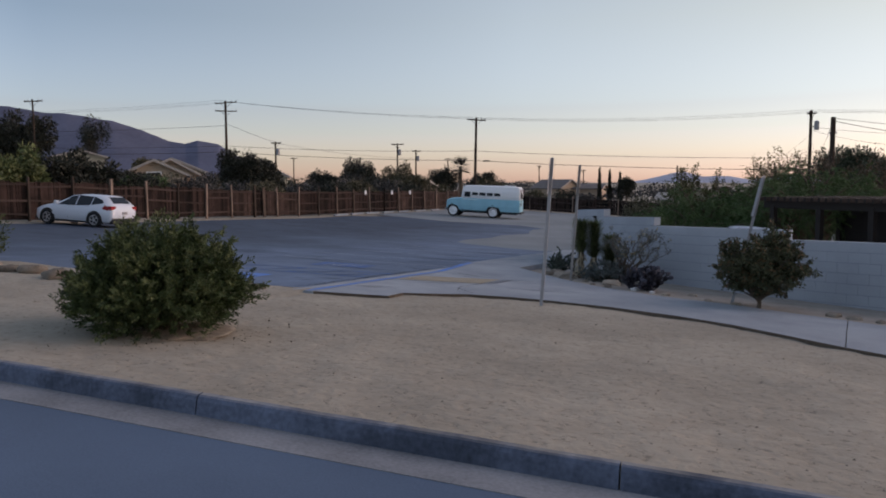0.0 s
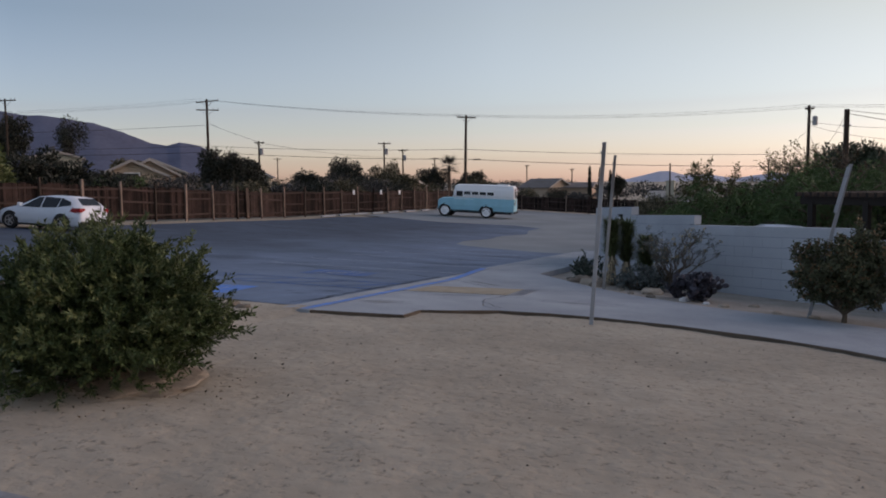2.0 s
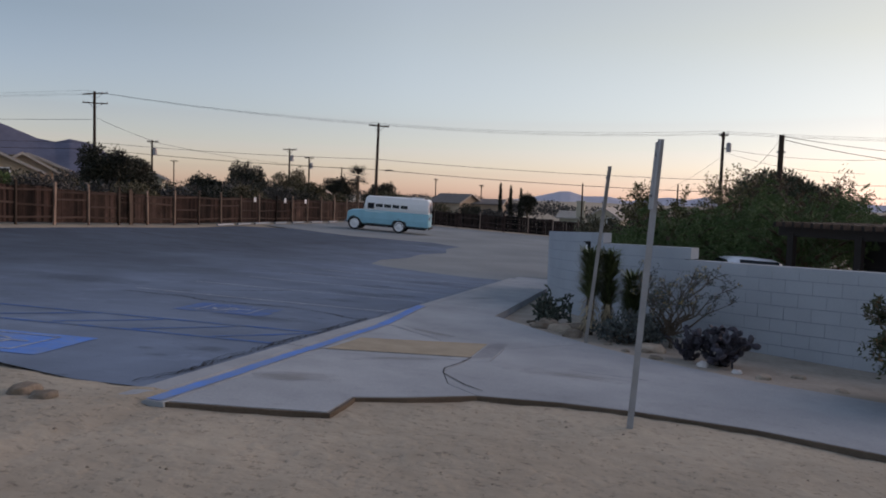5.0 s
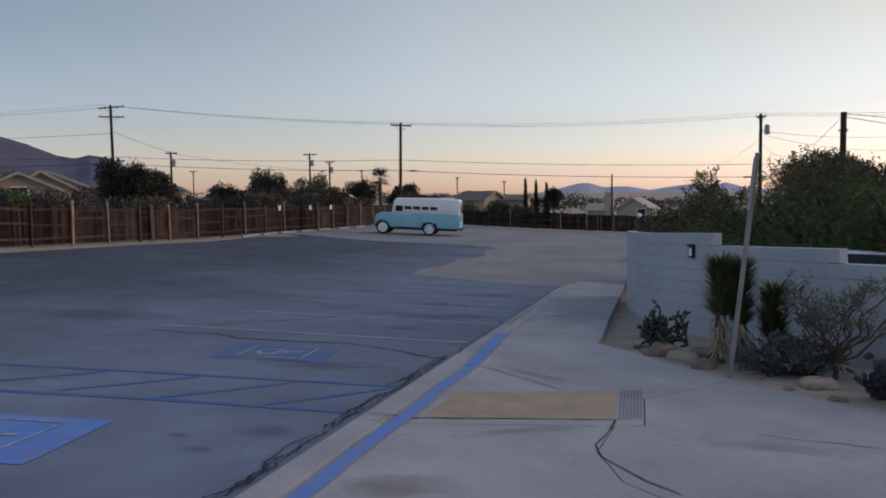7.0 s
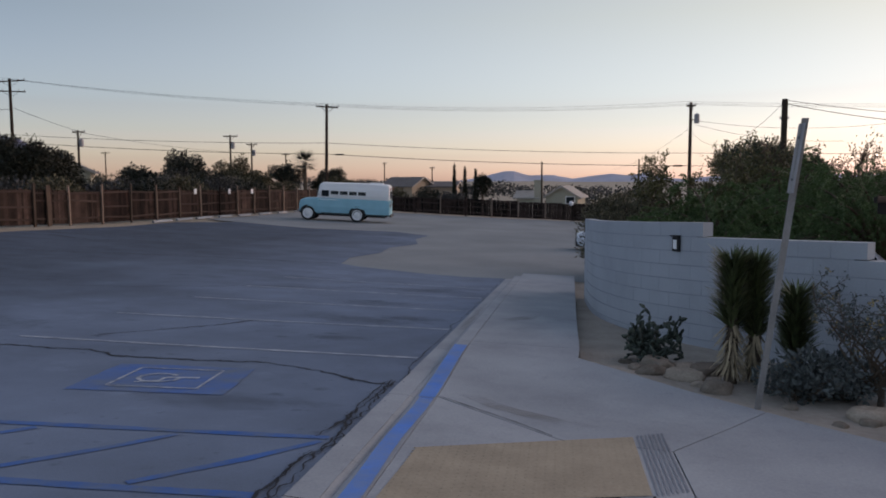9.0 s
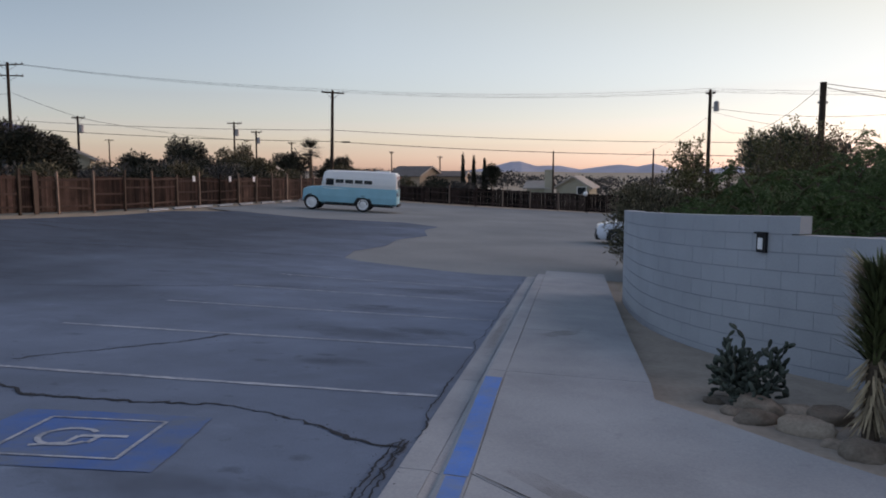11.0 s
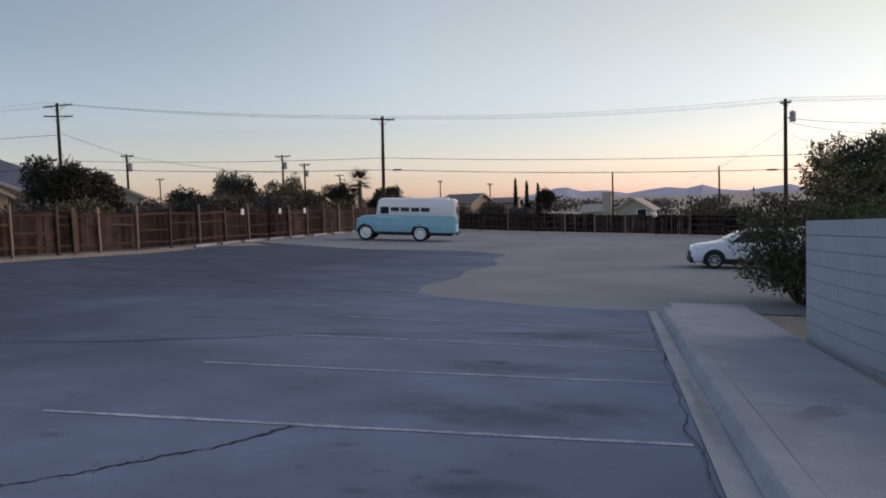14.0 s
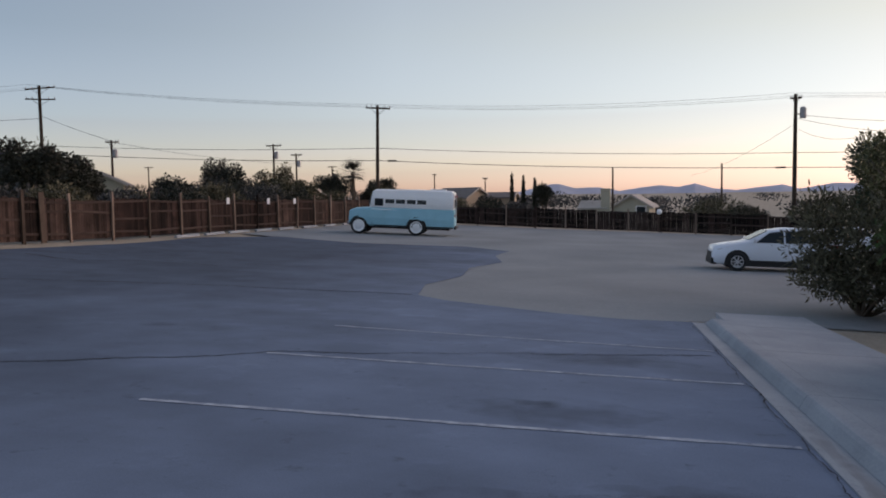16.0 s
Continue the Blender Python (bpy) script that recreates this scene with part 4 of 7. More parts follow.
# ---- utility poles and wires ----
def utility_pole(x, y, top, base_z, arms, label, turn=0.0, can=None, r=0.15, lean=(0, 0), braces=True):
    """arms: (height below the top, half length, tilt in degrees)."""
    root = thing("utility_pole", Matrix.Translation((x, y, base_z)) @ Matrix.Rotation(turn, 4, "Z"), label, "utility pole", "utility poles")
    h = top - base_z
    bm = bmesh.new()
    tube(bm, [(-lean[0], -lean[1], -0.5), (-lean[0] * 0.5, -lean[1] * 0.5, h * 0.5), (0, 0, h)], [r, r * 0.88, r * 0.72], 10)
    part("pole", bm, M_POLE, root)
    for drop_z, half, tilt in arms:
        bm = bmesh.new()
        m = Matrix.Translation((0, 0.14, h - drop_z)) @ Matrix.Rotation(radians(tilt), 4, "Y")
        box(bm, -half, half, -0.055, 0.055, -0.06, 0.06, 0.01, m)
        if braces:
            for sgn in (-1, 1):
                tube(bm, [tuple(m @ Vector((sgn * half * 0.55, 0, -0.05))), (0, 0.1, h - drop_z - 0.6)], 0.02, 5)
        part("crossarm", bm, M_POLE, root)
        for sgn in (-0.95, -0.55, 0.55, 0.95):
            bm = bmesh.new()
            p = m @ Vector((sgn * half, 0, 0.06))
            spin(bm, [(0.03, 0), (0.05, 0.04), (0.035, 0.08), (0.05, 0.12), (0.02, 0.17)], Matrix.Translation(p), 8)
            part("insulator", bm, M_STEEL, root)
    if can:
        bm = bmesh.new()
        spin(bm, [(0.2, 0), (0.24, 0.04), (0.24, 0.75), (0.2, 0.82), (0.08, 0.9)], Matrix.Translation((can[0], 0, h - can[1])), 14)
        part("transformer_can", bm, M_STEEL, root, "grey steel transformer can")
        bm = bmesh.new()
        box(bm, min(0, can[0]), max(0, can[0]), -0.04, 0.04, h - can[1] + 0.3, h - can[1] + 0.38)
        part("bracket", bm, M_POLE, root)
    return root


P1, P2, P3 = Vector((-55.0, 61.9, 12.86)), Vector((-20.64, 60.46, 9.46)), Vector((12.97, 61.96, 9.15))
utility_pole(P1.x, P1.y, P1.z, terrain(-26, 61.9) + 0.1, [(0.25, 1.5, -3), (1.3, 1.5, 2)], "tall dark wooden utility pole with two crossarms", 0.15, r=0.19)
utility_pole(P2.x, P2.y, P2.z, terrain(P2.x, P2.y), [(0.25, 1.05, 4)], "dark wooden utility pole with one tilted crossarm", 0.1, r=0.17, lean=(0.2, 0))
utility_pole(P3.x, P3.y, P3.z, terrain(P3.x, P3.y), [(0.3, 0.42, 0)], "dark wooden utility pole carrying a transformer can", -0.4, (0.55, 1.9), r=0.18)
p4 = thing("wooden_post", Matrix.Translation((11.47, 26.13, terrain(11.47, 26.1))), "plain dark wooden utility post above the trees", "utility pole")
bm = bmesh.new()
tube(bm, [(0, 0, -0.4), (0, 0, 3), (0, 0, 5.8 - terrain(11.47, 26.1))], [0.15, 0.14, 0.13], 10)
part("pole", bm, M_POLE, p4)
bm = bmesh.new()
box(bm, -0.2, 0.2, -0.03, 0.03, 6.4, 6.5, 0.01)
part("bracket", bm, M_STEEL, p4)
for x, y, top, base, arm, can in ((-50.6, 66.4, 7.8, 1.2, 0.7, 1), (-41, 84, 8.2, 0.5, 0.95, 1), (-42.3, 94, 7.6, 0.4, 0.75, 1), (-53.4, 137.7, 7.7, 0, 0.9, 0), (-87.8, 130, 8.1, 0.5, 0.9, 0), (-70.8, 46.7, 12.2, 1.4, 1.3, 0),
                                  (-24, 140, 4.9, -1, 0.5, 0), (-36, 150, 6.1, -1, 0.5, 0)):
    utility_pole(x, y, top, base, [(0.2, arm, 0)], "distant wooden utility pole with one crossarm", 0.1, (0.35, 1.8) if can else None, r=0.14)
for x, y, top in ((-0.9, 82.6, 4.42), (10.7, 85.2, 4.69)):
    utility_pole(x, y, top, -1.4, [], "slim bare wooden pole beyond the fence", r=0.12)

M_WIRES = tagged(new("overhead_wires"), "dark overhead power and telephone lines between the poles", "power lines")


def wire(a, b, sag, r=0.014):
    a, b = Vector(a), Vector(b)
    pts = [tuple(a + (b - a) * t - Vector((0, 0, 4 * sag * t * (1 - t)))) for t in [i / 18 for i in range(19)]]
    bm = bmesh.new()
    tube(bm, pts, r, 4, False)
    part("wire", bm, M_WIRE, M_WIRES)


P0, PR = Vector((-98, 62.5, 13.0)), Vector((50, 63, 9.0))
for off, dz, r in ((-0.9, 0.0, 0.01), (0.4, -0.05, 0.008), (0.95, -0.12, 0.01)):
    for a, b, sg in ((P0, P1, 0.4), (P1, P2, 0.35), (P2, P3, 0.5), (P3, PR, 0.4)):
        wire(a + Vector((off * 0.5, off, dz)), b + Vector((off * 0.5, off, dz)), sg, r)
for zs, r in (((7.9, 7.1, 5.8, 4.6, 4.8), 0.02), ((7.0, 6.35, 4.75, 3.45, 3.6), 0.026)):
    q = [Vector((-98, 62.5, zs[0])), Vector((-55, 61.7, zs[1])), Vector((-20.64, 60.26, zs[2])), Vector((12.97, 61.76, zs[3])), Vector((50, 62, zs[4]))]
    for a, b in zip(q, q[1:]):
        wire(a, b, 0.25, r)
wire((-98, 62.5, 10.0), (-55, 61.8, 9.7), 0.2, 0.02)
wire((-55, 61.8, 10.0), (-50.6, 66.4, 7.7), 0.1, 0.018)
wire((-50.6, 66.4, 7.6), (-42.3, 94, 6.2), 0.4, 0.018)
wire((11.47, 26.13, 5.7), (12.97, 61.96, 6.6), 1.6, 0.012)
wire((11.47, 26.13, 5.6), (20, 20, 3.9), 0.3, 0.014)
wire((11.47, 26.13, 5.75), (26, 24, 4.6), 0.4, 0.012)
wire((12.97, 61.96, 7.6), (30, 58, 7.0), 0.7, 0.014)
wire((12.97, 61.96, 7.3), (22, 50, 5.0), 0.5, 0.012)
wire((12.97, 61.96, 6.9), (8, 90, 3.5), 0.5, 0.012)

for x, y, z in ((11.9, 61.71, 3.46), (-19.4, 60.32, 4.69)):
    closure = thing("cable_closure", Matrix.Translation((x, y, z)), "dark tubular splice closure on the telephone line", "cable closure", "cable closures")
    bm = bmesh.new()
    tube(bm, [(-0.42, 0, 0), (-0.36, 0, 0), (0.36, 0, 0), (0.42, 0, 0)], [0.03, 0.075, 0.075, 0.03], 8)
    part("sleeve", bm, M_BLACK, closure)

# ---- vehicles (x forward, z up, standing on z = 0) ----
def ring_points(zb, zbelt, ztop, w, wr):
    half = [(0, zb), (w * 0.86, zb), (w * 0.97, zb + 0.1), (w, zb + 0.5 * (zbelt - zb)), (w * 0.97, zbelt), (wr, ztop - 0.3 * min(0.2, ztop - zbelt)), (wr * 0.82, ztop), (0, ztop + 0.02)]
    return half + [(-y, z) for y, z in half[-2:0:-1]]


def loft(bm, stations):
    rings = [[bm.verts.new((x, y, z)) for y, z in ring_points(*rest)] for x, *rest in stations]
    for a, b in zip(rings, rings[1:]):
        for k in range(len(a)):
            j = (k + 1) % len(a)
            bm.faces.new((a[k], a[j], b[j], b[k]))
    bm.faces.new(rings[0])
    bm.faces.new(list(reversed(rings[-1])))


def at_station(stations, x):
    st = sorted(stations)
    for a, b in zip(st, st[1:]):
        if a[0] <= x <= b[0]:
            t = (x - a[0]) / (b[0] - a[0])
            return [p + (q - p) * t for p, q in zip(a, b)]
    return list(st[0] if x < st[0][0] else st[-1])


def side_y(stations, x, z):
    _, zb, zbelt, ztop, w, wr = at_station(stations, x)
    top = ztop - 0.3 * min(0.2, ztop - zbelt)
    if z >= zbelt:
        t = min(1, (z - zbelt) / max(0.01, top - zbelt))
        return w * 0.97 + (wr - w * 0.97) * t
    mid = zb + 0.5 * (zbelt - zb)
    if z > mid:
        return w + (w * 0.97 - w) * (z - mid) / (zbelt - mid)
    return w * 0.97 + 0.03 * w * max(0, (z - zb - 0.1) / (mid - zb - 0.1))


def side_panel(stations, poly, sign, proud=0.008, thick=0.012):
    """A panel that lies on the body's side along the outline poly of (x, z)."""
    bm = bmesh.new()
    a = [bm.verts.new((x, sign * (side_y(stations, x, z) + proud), z)) for x, z in poly]
    b = [bm.verts.new((x, sign * (side_y(stations, x, z) + proud - thick), z)) for x, z in poly]
    bm.faces.new(a)
    bm.faces.new(list(reversed(b)))
    for i in range(len(a)):
        j = (i + 1) % len(a)
        bm.faces.new((a[i], a[j], b[j], b[i]))
    return bm


def slab(points, thick=0.012):
    """A thin plate through four or more corner points."""
    bm = bmesh.new()
    p = [Vector(q) for q in points]
    n = (p[1] - p[0]).cross(p[2] - p[0]).normalized() * thick / 2
    a, b = [bm.verts.new(q + n) for q in p], [bm.verts.new(q - n) for q in p]
    bm.faces.new(a)
    bm.faces.new(list(reversed(b)))
    for i in range(len(a)):
        j = (i + 1) % len(a)
        bm.faces.new((a[i], a[j], b[j], b[i]))
    return bm


def add_wheel(root, x, y, r, wid, spokes, rim_mat, rim_r=0.68):
    sgn = 1 if y > 0 else -1
    m = Matrix.Translation((x, y, r)) @ Matrix.Rotation(radians(-90 * sgn), 4, "X")
    bm = bmesh.new()
    spin(bm, [(r * 0.6, -wid / 2), (r * 0.94, -wid / 2), (r, -wid * 0.3), (r, wid * 0.3), (r * 0.94, wid / 2), (r * rim_r, wid / 2), (r * rim_r * 0.97, wid * 0.3)], m, 28)
    wheel = part("wheel", bm, M_TYRE, root, smooth=False)
    bm = bmesh.new()
    if spokes:
        spin(bm, [(r * rim_r * 0.97, wid * 0.32), (r * rim_r * 0.97, wid * 0.5), (r * rim_r * 0.88, wid * 0.5), (r * rim_r * 0.86, wid * 0.34)], m, 28)
        for k in range(spokes):
            a = 2 * math.pi * k / spokes
            mm = m @ Matrix.Rotation(a, 4, "Z")
            box(bm, r * 0.1, r * rim_r * 0.92, -0.022, 0.022, wid * 0.36, wid * 0.47, 0.0, mm)
        spin(bm, [(r * 0.15, wid * 0.34), (r * 0.15, wid * 0.47), (r * 0.08, wid * 0.5)], m, 14)
    else:
        spin(bm, [(r * rim_r, wid * 0.3), (r * rim_r, wid * 0.5), (r * rim_r * 0.85, wid * 0.5), (r * rim_r * 0.8, wid * 0.36), (r * 0.36, wid * 0.42), (r * 0.3, wid * 0.52), (r * 0.2, wid * 0.55), (r * 0.05, wid * 0.56)], m, 28)
    part("rim", bm, rim_mat, wheel)


def add_arch(root, stations, x, r_wheel, rise, sign, wid=0.07):
    """Dark wheel housing and its lip."""
    bm = bmesh.new()
    n = 18
    rr = r_wheel + rise
    pts = [(x + rr * math.cos(math.pi * k / n), r_wheel + rr * math.sin(math.pi * k / n)) for k in range(n + 1)]
    y0 = side_y(stations, x, r_wheel + rr * 0.6) + 0.006
    zb = at_station(stations, x)[1] - 0.01
    pts = [(pts[0][0], zb)] + pts + [(pts[-1][0], zb)]
    a = [bm.verts.new((px, sign * y0, pz)) for px, pz in pts]
    b = [bm.verts.new((px, sign * (y0 - 0.25), pz)) for px, pz in pts]
    bm.faces.new(a)
    for i in range(len(a)):
        j = (i + 1) % len(a)
        bm.faces.new((a[i], a[j], b[j], b[i]))
    part("wheel_arch", bm, M_BLACK, root)


def bus(m):
    root = thing("bus", m, "vintage short bus, aqua below and white above, parked on gravel", "bus")
    low = [(4.05, 0.62, 1.05, 1.1, 0.86, 0.7), (4.0, 0.55, 1.3, 1.36, 0.96, 0.84), (3.7, 0.52, 1.42, 1.5, 1.0, 0.88), (3.0, 0.5, 1.46, 1.56, 1.04, 0.92), (2.75, 0.48, 1.47, 1.6, 1.06, 1.0), (-0.5, 0.48, 1.47, 1.6, 1.08, 1.04), (-2.1, 0.48, 1.47, 1.6, 1.07, 1.03), (-2.2, 0.5, 1.45, 1.58, 1.04, 1.0)]
    bm = bmesh.new()
    loft(bm, low)
    part("lower_body", bm, M_AQUA, root, "aqua painted lower body")
    up = [(2.8, 1.5, 1.62, 1.66, 1.0, 0.98), (2.66, 1.5, 2.1, 2.5, 1.03, 0.92), (2.5, 1.5, 2.2, 2.62, 1.045, 0.9), (0, 1.5, 2.25, 2.68, 1.05, 0.9), (-2.0, 1.5, 2.25, 2.66, 1.05, 0.9), (-2.14, 1.5, 2.2, 2.55, 1.03, 0.88)]
    bm = bmesh.new()
    loft(bm, up)
    part("upper_body", bm, M_WHITE, root, "white painted roof and window band")
    for sg in (1, -1):
        for x0, x1, z0, z1, mat, nm in ((1.98, 2.5, 1.68, 2.1, M_GLASS, "cab_window"), (1.33, 1.87, 1.84, 2.08, M_GLASS, "window"), (0.7, 1.24, 1.84, 2.08, M_GLASS, "window"), (0.08, 0.6, 1.84, 2.08, M_GLASS, "window"), (-0.55, -0.02, 1.84, 2.08, M_GLASS, "window"),
                                        (-1.2, -0.65, 1.84, 2.08, M_WHITE, "window_cover"), (-1.85, -1.3, 1.84, 2.08, M_WHITE, "window_cover")):
            pane = part(nm, side_panel(up, [(x0, z0), (x1, z0), (x1, z1), (x0, z1)], sg, 0.022, 0.02), mat, root)
            bm = bmesh.new()
            for a0, a1, c0, c1 in ((x0 - 0.04, x0, z0, z1), (x1, x1 + 0.04, z0, z1), (x0 - 0.04, x1 + 0.04, z1, z1 + 0.035), (x0 - 0.04, x1 + 0.04, z0 - 0.035, z0)):
                y = side_y(up, (a0 + a1) / 2, (c0 + c1) / 2)
                box(bm, a0, a1, sg * y - 0.01, sg * y + 0.034, c0, c1)
            part("window_frame", bm, M_WHITE, pane)
        part("belt_trim", side_panel(low, [(-2.15, 1.44), (2.7, 1.45), (2.7, 1.49), (-2.15, 1.48)], sg, 0.012, 0.02), M_WHITE, root)
        part("rub_rail", side_panel(low, [(-2.15, 0.5), (2.5, 0.5), (2.5, 0.56), (-2.15, 0.56)], sg, 0.02, 0.03), M_BLACK, root)
        part("door_seam", side_panel(low, [(1.88, 0.6), (1.9, 0.6), (1.9, 1.44), (1.88, 1.44)], sg, 0.005, 0.008), M_BLACK, root)
        part("door_seam", side_panel(low, [(2.62, 0.6), (2.64, 0.6), (2.64, 1.44), (2.62, 1.44)], sg, 0.005, 0.008), M_BLACK, root)
        for x, rise in ((3.4, 0.08), (0.0, 0.1)):
            add_arch(root, low, x, 0.49, rise, sg)
            add_wheel(root, x, sg * 0.965, 0.49, 0.28, 0, M_WHITE, 0.72)
        bm = bmesh.new()
        tube(bm, [(2.7, sg * 1.05, 1.75), (2.8, sg * 1.2, 1.85), (2.8, sg * 1.22, 1.9)], 0.012, 6)
        box(bm, 2.77, 2.81, sg * 1.22 - 0.07, sg * 1.22 + 0.07, 1.75, 2.05, 0.01)
        part("mirror", bm, M_BLACK, root)
        bm = bmesh.new()
        spin(bm, [(0.13, 0), (0.13, 0.03), (0.1, 0.06), (0.02, 0.08)], Matrix.Translation((3.99, sg * 0.68, 1.08)) @ Matrix.Rotation(radians(90), 4, "Y"), 16)
        part("headlight", bm, M_LAMP, root)
        for z in (1.2, 2.3):
            bm = bmesh.new()
            box(bm, -2.23, -2.19, sg * 0.9 - 0.07, sg * 0.9 + 0.07, z, z + 0.12, 0.01)
            part("tail_light", bm, M_RED, root, "red tail light")
    part("windscreen", slab([(2.825, -0.85, 1.72), (2.825, 0.85, 1.72), (2.7, 0.8, 2.3), (2.7, -0.8, 2.3)]), M_GLASS, root)
    part("rear_window", slab([(-2.2, -0.5, 1.7), (-2.2, 0.5, 1.7), (-2.16, 0.5, 2.2), (-2.16, -0.5, 2.2)]), M_GLASS, root)
    for name, x0, x1, y0, y1, z0, z1, mat in (("front_bumper", 4.02, 4.16, -0.95, 0.95, 0.52, 0.72, M_CHROME), ("rear_bumper", -2.32, -2.2, -1.0, 1.0, 0.45, 0.6, M_BLACK), ("grille", 3.98, 4.06, -0.5, 0.5, 0.8, 1.25, M_CHROME),
                                              ("roof_vent", -1.6, -0.7, -0.35, 0.35, 2.66, 2.76, M_WHITE), ("chassis", -1.9, 3.6, -0.5, 0.5, 0.35, 0.52, M_BLACK), ("rear_door", -2.215, -2.19, -0.55, 0.55, 0.62, 1.5, M_AQUA)):
        bm = bmesh.new()
        box(bm, x0, x1, y0, y1, z0, z1, 0.015)
        part(name, bm, mat, root)
    for yy in (-0.3, 0.3):
        bm = bmesh.new()
        tube(bm, [(-2.25, yy + 0.62, 1.1), (-2.28, yy + 0.62, 1.7), (-2.25, yy + 0.62, 2.5)], 0.018, 6)
        part("ladder_rail", bm, M_STEEL, root)
    return root


def car(m, name, label, st, win, wheel_x, r, light_z, suv):
    root = thing(name, m, label, "car")
    bm = bmesh.new()
    loft(bm, st)
    part("body", bm, M_CARWHITE, root, smooth=True)
    wb_at = st[-3][4]
    for sg in (1, -1):
        for poly in win:
            part("side_window", side_panel(st, poly, sg, 0.022, 0.02), M_GLASS, root)
        sill = [(wheel_x[1] + r + 0.08, 0.2), (wheel_x[0] - r - 0.08, 0.2), (wheel_x[0] - r - 0.08, 0.42 if suv else 0.27), (wheel_x[1] + r + 0.08, 0.42 if suv else 0.27)]
        part("sill", side_panel(st, sill, sg, 0.012, 0.03), M_BLACK, root)
        for k, x in enumerate(((wheel_x[0] + wheel_x[1]) / 2 + 0.15, (wheel_x[0] + wheel_x[1]) / 2 - 0.9)):
            part("door_seam", side_panel(st, [(x, 0.38), (x + 0.012, 0.38), (x + 0.012, st[6][2] - 0.02), (x, st[6][2] - 0.02)], sg, 0.004, 0.006), M_BLACK, root)
            part("door_handle", side_panel(st, [(x + 0.06, st[6][2] - 0.13), (x + 0.26, st[6][2] - 0.13), (x + 0.26, st[6][2] - 0.1), (x + 0.06, st[6][2] - 0.1)], sg, 0.025, 0.03), M_CARWHITE, root)
        for x in wheel_x:
            add_arch(root, st, x, r, 0.1 if suv else 0.07, sg)
            add_wheel(root, x, sg * (st[6][4] - 0.085), r, 0.22, 7 if suv else 5, M_RIM)
        xm = win[0][0][0] + 0.05
        bm = bmesh.new()
        box(bm, xm - 0.08, xm + 0.06, sg * (st[6][4] + 0.02) - 0.1, sg * (st[6][4] + 0.02) + 0.1, win[0][0][1] + 0.02, win[0][0][1] + 0.17, 0.03)
        part("wing_mirror", bm, M_CARWHITE, root)
        xf, xr = st[0][0], st[-1][0]
        bm = side_panel(st, [(xf - 0.62, light_z + 0.08), (xf - 0.2, light_z - 0.05), (xf - 0.13, light_z - 0.02), (xf - 0.3, light_z + 0.09)], sg, 0.01, 0.03)
        part("headlight", bm, M_LAMP, root)
        bm = bmesh.new()
        box(bm, xr + 0.03, xr + 0.42, sg * (wb_at - 0.17) - 0.17, sg * (wb_at - 0.17) + 0.17, light_z + 0.08, light_z + 0.27, 0.035)
        part("tail_light", bm, M_RED, root, "red tail light")
        bm = side_panel(st, [(xr + 0.1, light_z + 0.03), (xr + 0.52, light_z + 0.12), (xr + 0.4, light_z + 0.3), (xr + 0.1, light_z + 0.27)], sg, 0.012, 0.03)
        part("tail_lamp_surround", bm, M_RED, root)
    xf, xr = st[0][0], st[-1][0]
    wb = st[6][4]
    for nm, x0, x1, y0, y1, z0, z1, mat in (("grille", xf - 0.05, xf + 0.025, -0.5, 0.5, 0.42, 0.68, M_BLACK), ("front_bumper", xf - 0.16, xf + 0.03, -0.76, 0.76, 0.22, 0.46 if suv else 0.34, M_BLACK), ("rear_bumper", xr - 0.035, xr + 0.16, -0.8, 0.8, 0.2, 0.46, M_BLACK),
                                            ("number_plate", xr - 0.03, xr + 0.02, -0.16, 0.16, light_z - 0.1, light_z + 0.02, M_STEEL), ("underbody", wheel_x[1] - 0.3, wheel_x[0] + 0.3, -wb + 0.25, wb - 0.25, 0.17, 0.3, M_BLACK)):
        bm = bmesh.new()
        box(bm, x0, x1, y0, y1, z0, z1, 0.012)
        part(nm, bm, mat, root)

    def glass_between(i, j, t0, t1, nm):
        a, b = st[i], st[j]
        pts = []
        for t, sgn in ((t0, -1), (t0, 1), (t1, 1), (t1, -1)):
            q = [u + (v - u) * t for u, v in zip(a, b)]
            pts.append((q[0], sgn * q[5] * 0.8, q[3] + 0.025))
        part(nm, slab(pts, 0.02), M_GLASS, root)
    glass_between(4, 5, 0.12, 0.95, "windscreen")
    glass_between(len(st) - 4, len(st) - 3, 0.12, 0.92, "rear_window")
    return root


HATCH = [(3.38, 0.25, 0.55, 0.6, 0.66, 0.5), (3.3, 0.2, 0.68, 0.74, 0.8, 0.62), (3.05, 0.18, 0.78, 0.86, 0.87, 0.7), (2.75, 0.18, 0.86, 0.93, 0.9, 0.72), (2.25, 0.18, 0.92, 1.02, 0.91, 0.74), (1.45, 0.18, 0.95, 1.4, 0.91, 0.62), (0.9, 0.18, 0.97, 1.47, 0.91, 0.61),
         (0.0, 0.18, 1.0, 1.47, 0.91, 0.62), (-0.42, 0.2, 1.03, 1.42, 0.9, 0.6), (-0.78, 0.24, 1.03, 1.08, 0.87, 0.68), (-0.88, 0.3, 0.86, 1.0, 0.83, 0.68), (-0.92, 0.35, 0.6, 0.7, 0.78, 0.64)]
HATCH_WIN = [[(2.02, 0.95), (1.08, 0.96), (1.08, 1.41), (1.36, 1.37)], [(1.0, 0.96), (0.26, 1.0), (0.22, 1.39), (1.0, 1.42)], [(0.18, 1.02), (-0.42, 1.12), (-0.3, 1.26), (0.18, 1.4)]]
